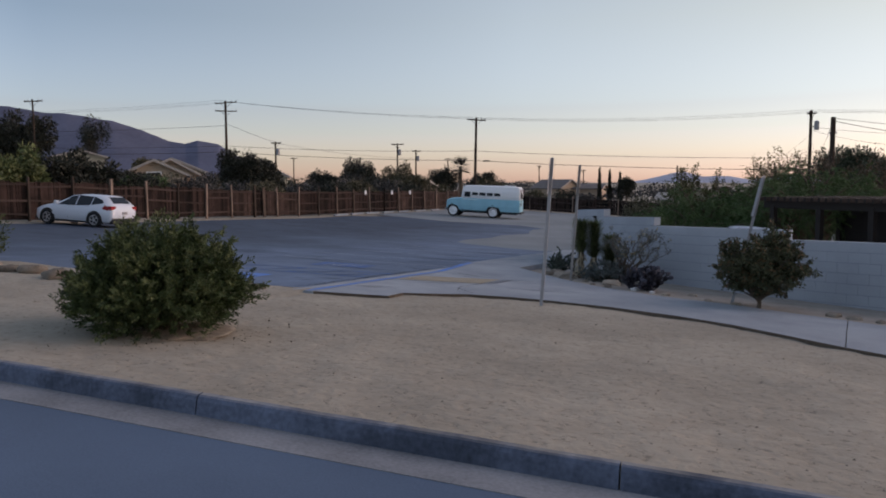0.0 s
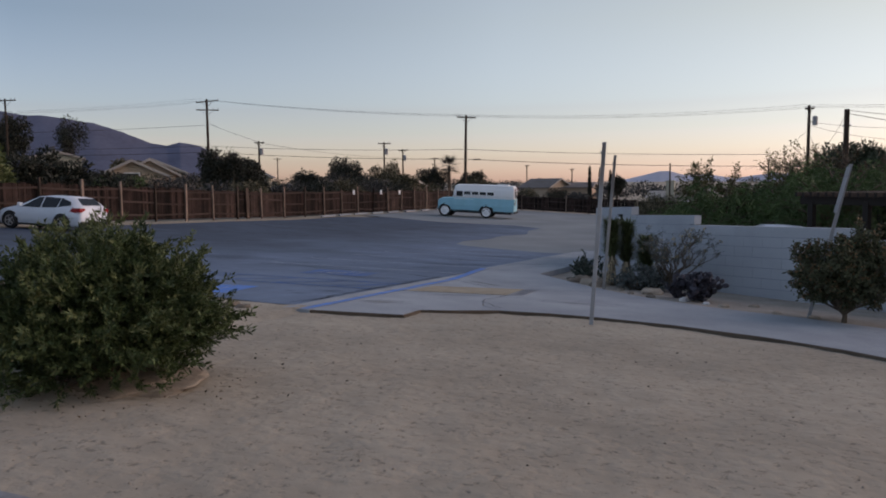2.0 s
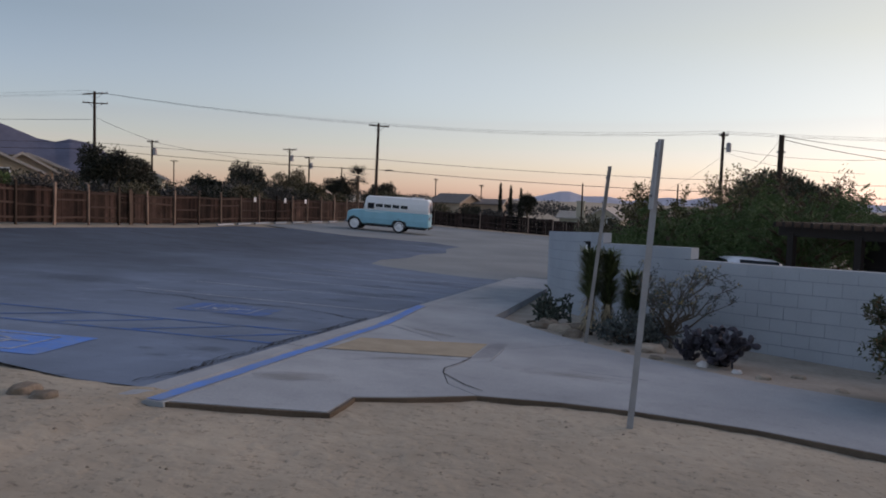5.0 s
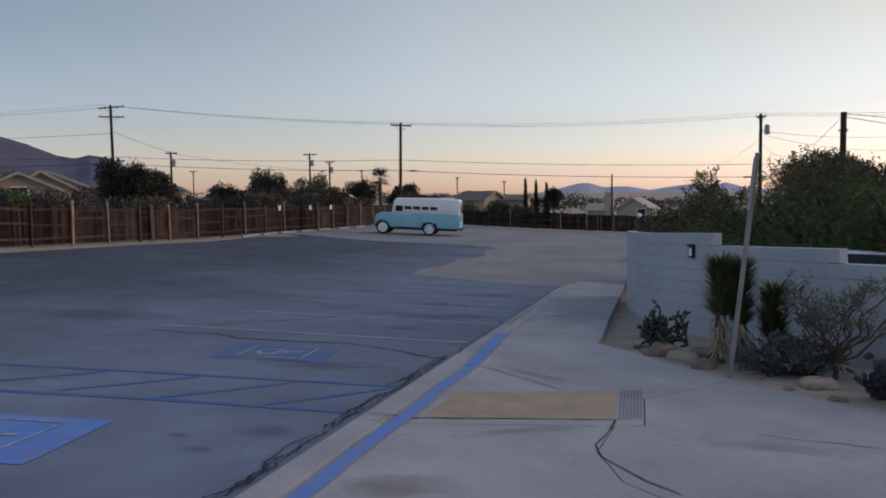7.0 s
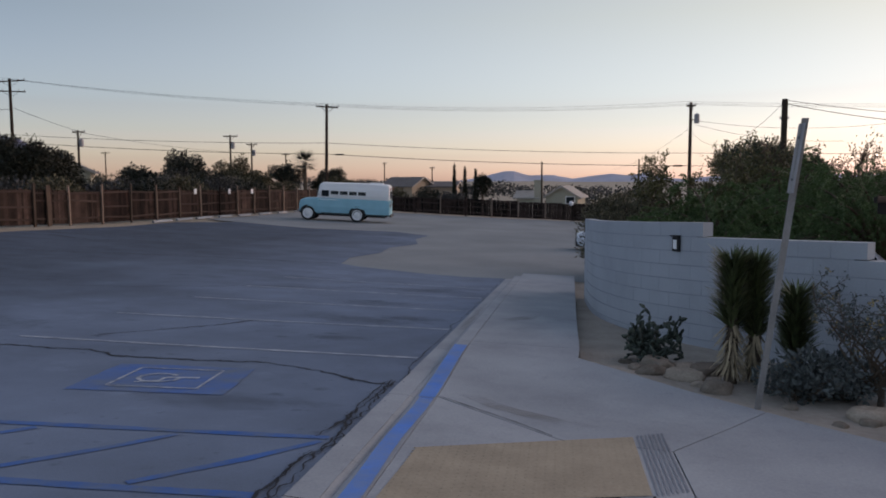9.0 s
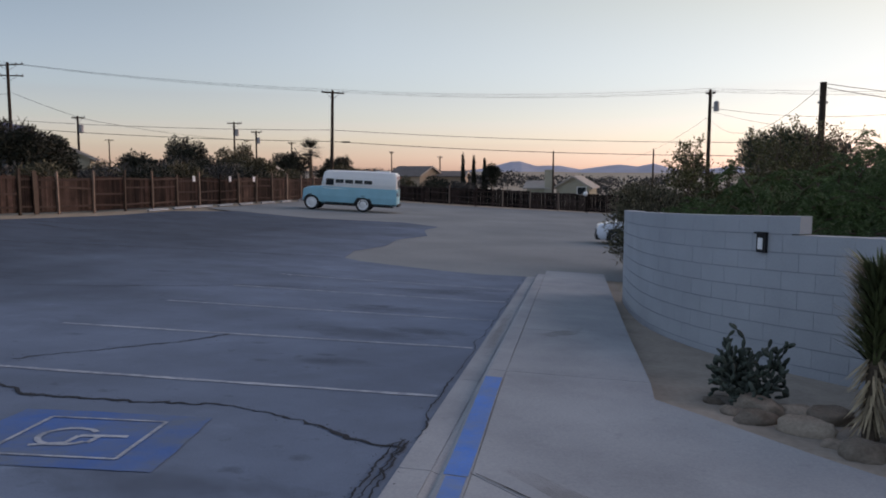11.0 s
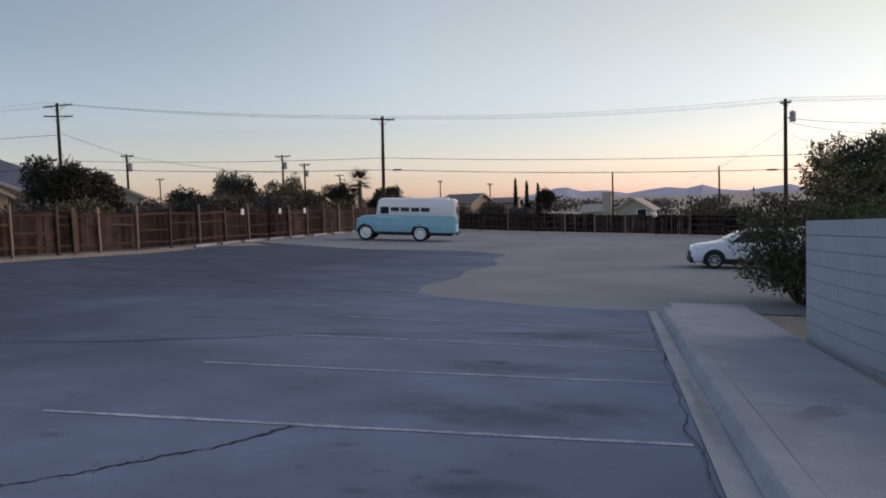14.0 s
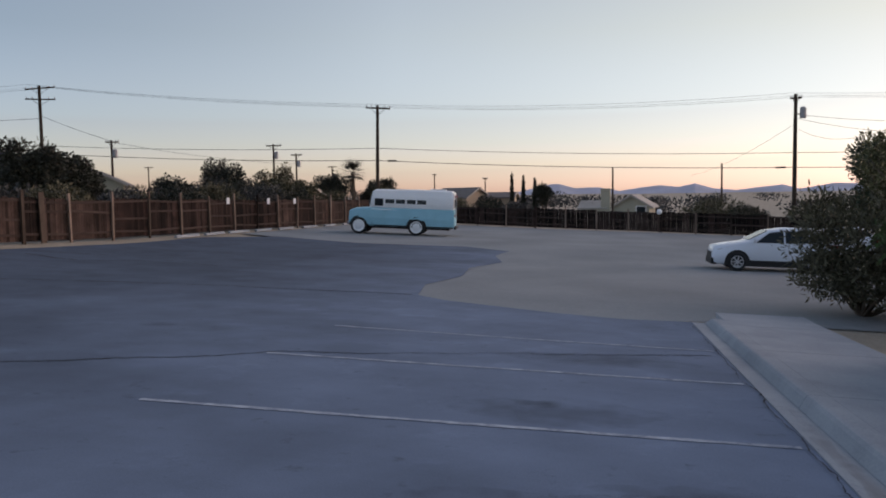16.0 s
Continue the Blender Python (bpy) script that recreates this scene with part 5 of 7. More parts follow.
SUV = [(3.62, 0.3, 0.62, 0.68, 0.68, 0.52), (3.55, 0.24, 0.82, 0.9, 0.82, 0.64), (3.2, 0.22, 0.9, 0.99, 0.89, 0.72), (2.85, 0.22, 0.97, 1.05, 0.915, 0.74), (2.4, 0.22, 1.02, 1.12, 0.92, 0.75), (1.6, 0.22, 1.05, 1.55, 0.92, 0.66), (1.0, 0.22, 1.07, 1.66, 0.92, 0.65),
       (0.0, 0.22, 1.1, 1.66, 0.92, 0.64), (-0.5, 0.24, 1.14, 1.6, 0.91, 0.62), (-0.86, 0.28, 1.14, 1.2, 0.88, 0.68), (-0.97, 0.34, 0.95, 1.08, 0.84, 0.68), (-1.02, 0.4, 0.7, 0.8, 0.78, 0.64)]
SUV_WIN = [[(2.1, 1.09), (1.1, 1.1), (1.1, 1.55), (1.58, 1.48)], [(1.03, 1.1), (0.25, 1.13), (0.25, 1.55), (1.03, 1.56)], [(0.18, 1.14), (-0.55, 1.24), (-0.35, 1.47), (0.18, 1.54)]]


def parked(x, y, heading_deg, wheelbase):
    """Pose on the sloping ground; x, y is under the middle of the rear axle."""
    h = radians(heading_deg)
    fx, fy = x + wheelbase * math.cos(h), y + wheelbase * math.sin(h)
    zr, zf = terrain(x, y), terrain(fx, fy)
    sx, sy = -math.sin(h), math.cos(h)
    roll = math.atan2(terrain(x + sx * 0.8, y + sy * 0.8) - terrain(x - sx * 0.8, y - sy * 0.8), 1.6)
    pitch = math.atan2(zf - zr, wheelbase)
    return Matrix.Translation((x, y, zr + 0.008)) @ Matrix.Rotation(h, 4, "Z") @ Matrix.Rotation(-pitch, 4, "Y") @ Matrix.Rotation(roll, 4, "X")


bus(parked(-12.5, 41.35, 187, 3.4))
car(parked(-18.1, 4.3, 185, 2.5) @ Matrix.Scale(0.91, 4), "hatchback_car", "white five-door hatchback parked facing the board fence", HATCH, HATCH_WIN, (2.6, 0.0), 0.345, 0.74, False)
car(parked(5.6, 26.2, 181, 2.5) @ Matrix.Scale(0.93, 4), "suv_car", "white compact SUV parked on the gravel yard", SUV, SUV_WIN, (2.73, 0.0), 0.35, 0.82, True)

# ---- plants ----
L_OLEANDER = leaf_material("oleander_leaves", (0.036, 0.054, 0.02), (0.07, 0.094, 0.034))
L_TIPS = leaf_material("young_leaves", (0.08, 0.105, 0.038), (0.125, 0.145, 0.06))
L_PALO = leaf_material("palo_verde_leaves", (0.042, 0.08, 0.026), (0.07, 0.115, 0.038), shade=0.22)
L_DARK = leaf_material("dark_foliage", (0.022, 0.026, 0.02), (0.035, 0.037, 0.026))
L_PINE = leaf_material("pine_needles", (0.03, 0.045, 0.03), (0.045, 0.06, 0.035))
L_OLIVE = leaf_material("dry_olive_foliage", (0.06, 0.06, 0.036), (0.1, 0.088, 0.052))
L_RUST = leaf_material("rusty_leaves", (0.05, 0.045, 0.026), (0.1, 0.062, 0.035))
L_YUCCA = leaf_material("yucca_leaves", (0.062, 0.085, 0.036), (0.1, 0.12, 0.055))
L_STRAW = leaf_material("dead_yucca_leaves", (0.30, 0.24, 0.15), (0.38, 0.3, 0.2))
L_CACTUS = leaf_material("cactus_skin", (0.04, 0.055, 0.045), (0.06, 0.075, 0.06))
L_GREY = leaf_material("blue_grey_leaves", (0.075, 0.09, 0.085), (0.11, 0.125, 0.12))
L_PURPLE = leaf_material("purple_pad_skin", (0.04, 0.038, 0.048), (0.06, 0.055, 0.068))
L_ORANGE = leaf_material("orange_tips", (0.13, 0.072, 0.036), (0.19, 0.11, 0.055))
# distance haze is mixed into this grey-blue leaf colour
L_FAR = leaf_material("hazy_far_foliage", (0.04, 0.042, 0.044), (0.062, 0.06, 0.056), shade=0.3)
L_GOLD = leaf_material("golden_olive_leaves", (0.055, 0.06, 0.026), (0.1, 0.094, 0.038))
L_FLOWER = leaf_material("yellow_flowers", (0.26, 0.2, 0.08), (0.36, 0.27, 0.12))
L_SHRUB = leaf_material("dusky_shrub_leaves", (0.045, 0.054, 0.028), (0.078, 0.08, 0.042))


def rand_dir(rnd):
    while True:
        v = Vector((rnd.uniform(-1, 1), rnd.uniform(-1, 1), rnd.uniform(-1, 1)))
        if 0.05 < v.length < 1:
            return v.normalized()


def leaf_cloud(name, blobs, n, length, width, mat, parent, seed, upright=0.0, shell=0.55, gaps=0.25, gap_scale=1.6, label=""):
    """Many small folded leaves in uneven clumps inside the blobs (x, y, z, rx, ry, rz)."""
    rnd = random.Random(seed)
    weights = [b[3] * b[4] * b[5] for b in blobs]
    vs, fs = [], []
    tries = 0
    while len(fs) < 2 * n and tries < n * 6:
        tries += 1
        b = rnd.choices(blobs, weights)[0]
        d = rand_dir(rnd)
        r = (shell + (1 - shell) * rnd.random() ** 0.7) * (1 + 0.22 * noise.noise((d.x * 2.2 + seed, d.y * 2.2, d.z * 2.2)))
        p = Vector((b[0] + d.x * b[3] * r, b[1] + d.y * b[4] * r, b[2] + d.z * b[5] * r))
        if noise.noise(p * gap_scale / max(0.4, b[3]) * 1.6 + Vector((seed, 0, 0))) < -0.5 + gaps:
            continue
        a = (rand_dir(rnd) + d * 0.9 + Vector((0, 0, upright))).normalized()
        side = a.cross(rand_dir(rnd)).normalized()
        nrm = a.cross(side)
        s = rnd.uniform(0.6, 1.25)
        la, wa = a * length * s, side * width * s * 0.5
        k = len(vs)
        vs += [tuple(p), tuple(p + la * 0.45 + wa + nrm * width * 0.15), tuple(p + la), tuple(p + la * 0.45 - wa + nrm * width * 0.15)]
        fs += [(k, k + 1, k + 2), (k, k + 2, k + 3)]
    ob = raw(name, vs, fs, mat, parent)
    return tagged(ob, label)


def stems(root, base, tips, r0, seed, mat=None, name="limb"):
    rnd = random.Random(seed)
    for i, t in enumerate(tips):
        bm = bmesh.new()
        b, t = Vector(base), Vector(t)
        mid = b.lerp(t, 0.45) + Vector((rnd.uniform(-1, 1), rnd.uniform(-1, 1), rnd.uniform(0, 1))) * (t - b).length * 0.12
        q = b.lerp(t, 0.75) + Vector((rnd.uniform(-1, 1), rnd.uniform(-1, 1), rnd.uniform(-1, 1))) * (t - b).length * 0.06
        tube(bm, [tuple(b), tuple(mid), tuple(q), tuple(t)], [r0, r0 * 0.7, r0 * 0.45, r0 * 0.15], 6)
        part(name if i else "trunk", bm, mat or M_BARK, root)


def bush(name, x, y, r, h, n, leaf, wid, mat, label, seed, category="bush", squash=1.0, lobes=9, low=0.1, gaps=0.25, extra=None, group="", tips_mat=None):
    z = terrain(x, y)
    root = thing(name, Matrix.Translation((x, y, z)), label, category, group)
    rnd = random.Random(seed)
    blobs = [(0, 0, h * 0.52, r * 0.7, r * 0.7 * squash, h * 0.42), (0, 0, h * 0.3, r * 0.85, r * 0.85 * squash, h * 0.22)]
    tips = []
    for i in range(lobes):
        a = 2 * math.pi * i / lobes + rnd.uniform(-0.3, 0.3)
        zz = h * rnd.uniform(0.16 + low, 0.78)
        rr = r * rnd.uniform(0.6, 0.78) * (1.08 - 0.55 * max(0, zz / h - 0.3))
        blobs.append((rr * math.cos(a), rr * math.sin(a) * squash, zz, r * rnd.uniform(0.28, 0.42), r * rnd.uniform(0.28, 0.42), h * rnd.uniform(0.16, 0.26)))
        tips.append((rr * math.cos(a), rr * math.sin(a) * squash, zz))
    stems(root, (0, 0, -0.05), tips, 0.012 if name == "thorny_shrub" else 0.02 + 0.012 * r, seed)
    leaf_cloud("leaves", blobs, n, leaf, wid, mat, root, seed, 0.4, 0.35, gaps)
    if tips_mat:
        leaf_cloud("young_foliage", [(b[0], b[1], b[2] + 0.05 * h, b[3], b[4], b[5]) for b in blobs[2:]], n // 4, leaf * 1.1, wid * 1.1, tips_mat, root, seed + 9, 0.9, 0.8, gaps + 0.15, label="lighter young foliage")
    if extra:
        tagged(leaf_cloud("blossom", blobs, extra[0], extra[1], extra[1], extra[2], root, seed + 5, 0.2, 0.85, 0.2, label=extra[3]), kind="stuff")
    return root


def tree(name, x, y, z, height, crown, n, leaf, wid, mat, label, seed, trunk_r=0.15, lobes=10, gaps=0.3, flat=0.6, group=""):
    """crown: radius; a tapered trunk, forking limbs and clumps of leaves."""
    root = thing(name, Matrix.Translation((x, y, z)), label, "tree", group)
    rnd = random.Random(seed)
    fork = height * 0.3
    bm = bmesh.new()
    tube(bm, [(0, 0, -0.3), (0.05, 0.03, fork * 0.5), (0, 0, fork)], [trunk_r * 1.3, trunk_r, trunk_r * 0.85], 9)
    part("trunk", bm, M_BARK, root)
    blobs = []
    for i in range(lobes):
        a = 2.4 * i + rnd.uniform(-0.4, 0.4)
        rr = crown * math.sqrt((i + 0.5) / lobes) * 0.78
        zz = height * rnd.uniform(0.45, 0.88) - (rr / crown) * height * 0.12
        p = (rr * math.cos(a), rr * math.sin(a), zz)
        blobs.append((*p, crown * rnd.uniform(0.25, 0.42), crown * rnd.uniform(0.25, 0.42), height * rnd.uniform(0.12, 0.22) * flat / 0.6))
        bm = bmesh.new()
        q = Vector((0, 0, fork)).lerp(Vector(p), 0.5) + Vector((rnd.uniform(-1, 1), rnd.uniform(-1, 1), 0.5)) * crown * 0.08
        tube(bm, [(0, 0, fork), tuple(q), p], [trunk_r * 0.6, trunk_r * 0.35, trunk_r * 0.1], 6)
        part("limb", bm, M_BARK, root)
    leaf_cloud("crown", blobs, n, leaf, wid, mat, root, seed, 0.2, 0.12, gaps)
    return root


def leaflet(vs, fs, p, a, length, width, rnd):
    side = a.cross(rand_dir(rnd)).normalized() * width * 0.5
    la, k = a * length, len(vs)
    vs += [tuple(p), tuple(p + la * 0.45 + side), tuple(p + la), tuple(p + la * 0.45 - side)]
    fs.append((k, k + 1, k + 2, k + 3))


def feather_tree(name, x, y, height, crown, limbs, sprays, leaf, mat, label, seed, low=0.15, trunk_r=0.12):
    """Arching limbs that carry long drooping sprays of fine leaflets, in loose layers."""
    root = thing(name, Matrix.Translation((x, y, terrain(x, y))), label, "tree")
    rnd = random.Random(seed)
    fork = height * 0.22
    bm = bmesh.new()
    tube(bm, [(0, 0, -0.3), (0.05, 0.03, fork * 0.5), (0, 0, fork)], [trunk_r * 1.3, trunk_r, trunk_r * 0.85], 9)
    part("trunk", bm, M_BARK, root)
    vs, fs = [], []
    for i in range(limbs):
        a = 2.4 * i + rnd.uniform(-0.3, 0.3)
        reach = crown * (0.3 + 0.7 * math.sqrt((i + 0.5) / limbs)) * rnd.uniform(0.85, 1.08)
        top = height * (low + (1 - low) * (1 - 0.6 * (reach / crown) ** 2) * rnd.uniform(0.68, 1.05))
        tip = Vector((reach * math.cos(a), reach * math.sin(a), top))
        mid = Vector((tip.x * 0.45, tip.y * 0.45, fork + (top - fork) * 0.75 + 0.1 * height))
        start = Vector((0, 0, fork))
        arc = [start.lerp(mid, t).lerp(mid.lerp(tip, t), t) for t in [k / 8 for k in range(9)]]
        bm = bmesh.new()
        tube(bm, [tuple(p) for p in arc], [trunk_r * (0.6 - 0.065 * k) for k in range(9)], 6)
        part("limb", bm, M_BARK, root)
        for q in range(sprays):
            u = 0.3 + 0.7 * rnd.random() ** 0.75
            p0 = arc[0].lerp(mid, u).lerp(mid.lerp(tip, u), u) + rand_dir(rnd) * 0.12 * crown * rnd.random()
            d = (Vector((math.cos(a), math.sin(a), 0)) * 0.7 + rand_dir(rnd) * 0.8 + Vector((0, 0, 0.1))).normalized()
            ln = rnd.uniform(0.3, 0.75) * crown * 0.36
            for k in range(60):
                v = rnd.random()
                p = p0 + d * ln * v - Vector((0, 0, 0.45 * ln * v * v)) + rand_dir(rnd) * 0.05 * ln
                g = (d - Vector((0, 0, 0.9 * v)) + rand_dir(rnd) * 0.55).normalized()
                leaflet(vs, fs, p, g, leaf * rnd.uniform(0.6, 1.3), leaf * 0.2, rnd)
    raw("crown", vs, fs, mat, root)
    return root


def twig_tree(name, x, y, height, crown, limbs, clumps, leaf, mat, label, seed, trunk_r=0.1, category="tree", fork=0.3, thin=0.022, count=34, extra=None, lowest=0.62):
    """Bare crooked branches, each ending in small loose clumps of leaves, open to the sky."""
    root = thing(name, Matrix.Translation((x, y, terrain(x, y))), label, category)
    rnd = random.Random(seed)
    bm = bmesh.new()
    tube(bm, [(0, 0, -0.1), (0.02, 0.02, fork * height * 0.5), (0, 0, fork * height)], [trunk_r * 1.25, trunk_r, trunk_r * 0.9], 8)
    part("trunk", bm, M_BARK, root)
    vs, fs, ev, ef = [], [], [], []
    twigs = bmesh.new()
    for i in range(limbs):
        a = 2.4 * i + rnd.uniform(-0.5, 0.5)
        reach = crown * rnd.uniform(0.35, 1.0)
        tip = Vector((reach * math.cos(a), reach * math.sin(a), height * rnd.uniform(lowest, 1.0) - 0.18 * height * (reach / crown) ** 2))
        p = Vector((0, 0, fork * height * rnd.uniform(0.55, 1.0)))
        run = [p]
        for k in range(1, 6):
            run.append(p.lerp(tip, k / 5) + Vector((rnd.uniform(-1, 1), rnd.uniform(-1, 1), rnd.uniform(-0.4, 1.0) * (1 - k / 5))) * 0.11 * (tip - p).length * (k < 5))
        bm = bmesh.new()
        tube(bm, [tuple(q) for q in run], [trunk_r * 0.6 * (1 - 0.17 * k) for k in range(6)], 6)
        for c in range(clumps):
            u = rnd.uniform(0.35, 1.0)
            k = min(4, int(u * 5))
            b = run[k].lerp(run[k + 1], u * 5 - k if u < 1 else 1)
            d = ((tip - p).normalized() * 0.6 + rand_dir(rnd) + Vector((0, 0, 0.45))).normalized()
            ln = rnd.uniform(0.08, 0.22) * height
            e = b + d * ln
            tube(twigs, [tuple(b), tuple(b.lerp(e, 0.5) + rand_dir(rnd) * ln * 0.08), tuple(e)], [thin * 0.5, thin * 0.36, thin * 0.2], 4)
            for q in range(count):
                v = rnd.uniform(0.3, 1.1)
                pos = b + d * ln * v + rand_dir(rnd) * ln * 0.3 * rnd.random()
                leaflet(vs, fs, pos, (d * 0.5 + rand_dir(rnd)).normalized(), leaf * rnd.uniform(0.6, 1.2), leaf * 0.38, rnd)
            if extra and rnd.random() < extra[2]:
                for q in range(9):
                    leaflet(ev, ef, e + rand_dir(rnd) * 0.03, (Vector((0, 0, 0.6)) + rand_dir(rnd)).normalized(), extra[1] * rnd.uniform(0.7, 1.2), extra[1] * 0.5, rnd)
        part("limb", bm, M_BARK, root)
    tagged(finish("fine_growth", twigs, M_BARK, root), kind="stuff")
    raw("leaves", vs, fs, mat, root)
    if extra:
        tagged(raw("blossom", ev, ef, extra[0], root), extra[3], kind="stuff")
    return root


# the street side
# dark soil mound; its colour also holds the shade below the bush
M_SHADED_LITTER = material("shaded_litter_soil", (0.25, 0.21, 0.165), 0.95, 0, 0.3, 5, 40, 0.5, 0.02, spec=0.1)
bm = bmesh.new()
bmesh.ops.create_icosphere(bm, subdivisions=4, radius=1)
for v in bm.verts:
    k = 1 + 0.25 * noise.noise(v.co * 2.2) + 0.12 * noise.noise(v.co * 6)
    v.co = Vector((v.co.x * 0.62 * k, v.co.y * 0.6 * k, v.co.z * 0.07 * k))
mulch = finish("mulch_mound", bm, M_SHADED_LITTER, smooth=True)
mulch.matrix_world = Matrix.Translation((1.2, -14.3, terrain(1.2, -14.3) - 0.036))
tagged(mulch, "low mound of litter and soil, darkened for the shade under the bush", "mulch", kind="structure")


def sprig_bush(x, y, r, h, sprigs, seed, label):
    """A low spreading bush: leafy sprigs that stand out of a dark heart, thin and open near the ground."""
    root = thing("oleander_bush", Matrix.Translation((x, y, terrain(x, y))), label, "bush")
    rnd = random.Random(seed)
    meshes = {"leaves": ([], []), "young_foliage": ([], [])}
    tips = []
    for i in range(sprigs):
        d = rand_dir(rnd)
        if d.z < -0.92:
            continue
        inner = rnd.random() ** 0.45
        swell = 1 + 0.28 * noise.noise((d.x * 1.6 + seed, d.y * 1.6, d.z * 1.6)) + 0.24 * noise.noise((d.x * 4, d.y * 4 + seed, d.z * 4))
        k = inner * swell
        low = max(0.0, -d.z)
        if low > 0.5 and noise.noise((d.x * 3, d.y * 3, seed)) < -0.1:
            continue
        base = Vector((d.x * r * k * 0.92, d.y * r * k * 0.92, h * (0.4 + 0.5 * d.z * k) if d.z > 0 else h * (0.4 - 0.4 * min(1, low * 1.3) * k)))
        grow = (Vector((d.x, d.y, 0.35 + max(0, d.z) * 0.8)) + rand_dir(rnd) * 0.5).normalized()
        ln = rnd.uniform(0.1, 0.25) * (1.15 if inner > 0.85 else 0.8)
        if i % 26 == 0:
            tips.append(tuple(base))
        young = inner > 0.86 and d.z > -0.1 and rnd.random() < 0.55
        for q in range(46):
            u = rnd.random() ** 0.8
            vs, fs = meshes["young_foliage" if young and u > 0.45 else "leaves"]
            a = (grow * rnd.uniform(0.5, 1.2) + rand_dir(rnd) * 0.75).normalized()
            side = a.cross(rand_dir(rnd)).normalized()
            nrm = a.cross(side)
            s = rnd.uniform(0.65, 1.25)
            la, wa = a * 0.05 * s, side * 0.0075 * s
            p = base + grow * ln * u + rand_dir(rnd) * 0.02
            if p.z < 0.03:
                continue
            n0 = len(vs)
            vs += [tuple(p), tuple(p + la * 0.45 + wa + nrm * 0.003), tuple(p + la), tuple(p + la * 0.45 - wa + nrm * 0.003)]
            fs += [(n0, n0 + 1, n0 + 2), (n0, n0 + 2, n0 + 3)]
    stems(root, (0, 0, -0.05), tips, 0.018, seed)
    raw("leaves", *meshes["leaves"], L_OLEANDER, root)
    tagged(raw("young_foliage", *meshes["young_foliage"], L_TIPS, root), "lighter young foliage")
    return root


sprig_bush(1.1, -14.3, 0.87, 1.12, 2900, 11, "dense spreading green bush growing in the dirt strip")
bush("oleander_bush", -6.75, -10.7, 0.85, 1.05, 5000, 0.085, 0.024, L_OLEANDER, "smaller green bush beside the lot entrance", 12, low=0.0)
# dry leaf litter and low dead growth under the near bush
lit = random.Random(5)
lv, lf = [], []
for i in range(260):
    a, r = lit.uniform(0, 6.283), lit.gauss(0.75, 0.3)
    px, py = 1.2 + r * math.cos(a), -14.3 + r * math.sin(a)
    s, t, k = lit.uniform(0.006, 0.015), lit.uniform(0, 6.283), len(lv)
    pz = ground_height(px, py) + 0.008
    lv += [(px + s * math.cos(t + q), py + s * math.sin(t + q) * 0.5, pz + lit.uniform(0, 0.02)) for q in (0, 1.57, 3.14, 4.71)]
    lf.append((k, k + 1, k + 2, k + 3))
tagged(raw("leaf_litter", lv, lf, L_RUST), "dry brown leaf litter under the bush", "leaf litter", kind="stuff")
twig_tree("flowering_shrub", 7.28, -6.2, 1.4, 0.8, 52, 11, 0.07, L_SHRUB, "rounded dark shrub with rusty orange tips and bare stems below", 13, 0.035, "bush", 0.16, 0.012, 58, (L_ORANGE, 0.055, 0.6, "rusty orange tips"), 0.45)
twig_tree("thorny_shrub", 4.62, -3.2, 1.3, 1.0, 20, 7, 0.045, L_GREY, "open grey shrub with crooked bare branches and yellow heads", 14, 0.03, "bush", 0.16, 0.01, 22, (L_FLOWER, 0.035, 0.4, "dull yellow flower heads"))
bush("sage_clump", 4.0, -3.1, 0.5, 0.55, 1500, 0.07, 0.035, L_GREY, "low blue-grey leafy clump among the rocks", 15, low=0.0)
bush("sage_clump", 4.35, -3.0, 0.42, 0.5, 1200, 0.07, 0.035, L_GREY, "low blue-grey leafy clump among the rocks", 16, low=0.0)
bush("oleander_bush", 3.45, 12.85, 1.45, 2.55, 11000, 0.14, 0.04, L_OLIVE, "tall olive oleander bush at the end of the wall", 17, low=-0.04, lobes=18, gaps=0.24, extra=(330, 0.045, L_STRAW, "pale dry blossoms"))
bush("oleander_bush", 5.6, 13.6, 1.3, 2.3, 5000, 0.14, 0.04, L_OLIVE, "tall olive oleander bush behind the block wall", 18, low=0.0, lobes=12, gaps=0.15)


def pads(name, x, y, r, h, n, size, mat, label, seed, round_arm=False):
    """A cactus built of many pads or stubby arms that grow out of one another."""
    z = terrain(x, y)
    root = thing(name, Matrix.Translation((x, y, z)), label, "cactus")
    rnd = random.Random(seed)
    nodes = [(Vector((rnd.uniform(-0.1, 0.1), rnd.uniform(-0.1, 0.1), -0.02)), Vector((0, 0, 1))) for _ in range(4)]
    for i in range(n):
        p, d = rnd.choice(nodes)
        d2 = (d + rand_dir(rnd) * 0.95 + Vector((0, 0, 0.25))).normalized()
        ln = size * rnd.uniform(0.75, 1.25)
        e = p + d2 * ln
        if math.hypot(e.x, e.y) > r or e.z > h or e.z < 0.03:
            continue
        nodes.append((e, d2))
        bm = bmesh.new()
        w = ln * (0.2 if round_arm else 0.36)
        side = d2.cross(rand_dir(rnd)).normalized()
        up = side.cross(d2)
        th = w if round_arm else w * 0.2
        rings = []
        for t, k in ((0, 0.3), (0.25, 0.85), (0.6, 1.0), (0.88, 0.7), (1, 0.2)):
            c = p + d2 * ln * t
            rings.append([bm.verts.new(c + (side * w * k * math.cos(q * math.pi / 4) + up * th * k * math.sin(q * math.pi / 4))) for q in range(8)])
        for a, b in zip(rings, rings[1:]):
            for q in range(8):
                bm.faces.new((a[q], a[(q + 1) % 8], b[(q + 1) % 8], b[q]))
        bm.faces.new(rings[0])
        bm.faces.new(rings[-1])
        part("arm" if round_arm else "pad", bm, mat, root, smooth=True)
    return root


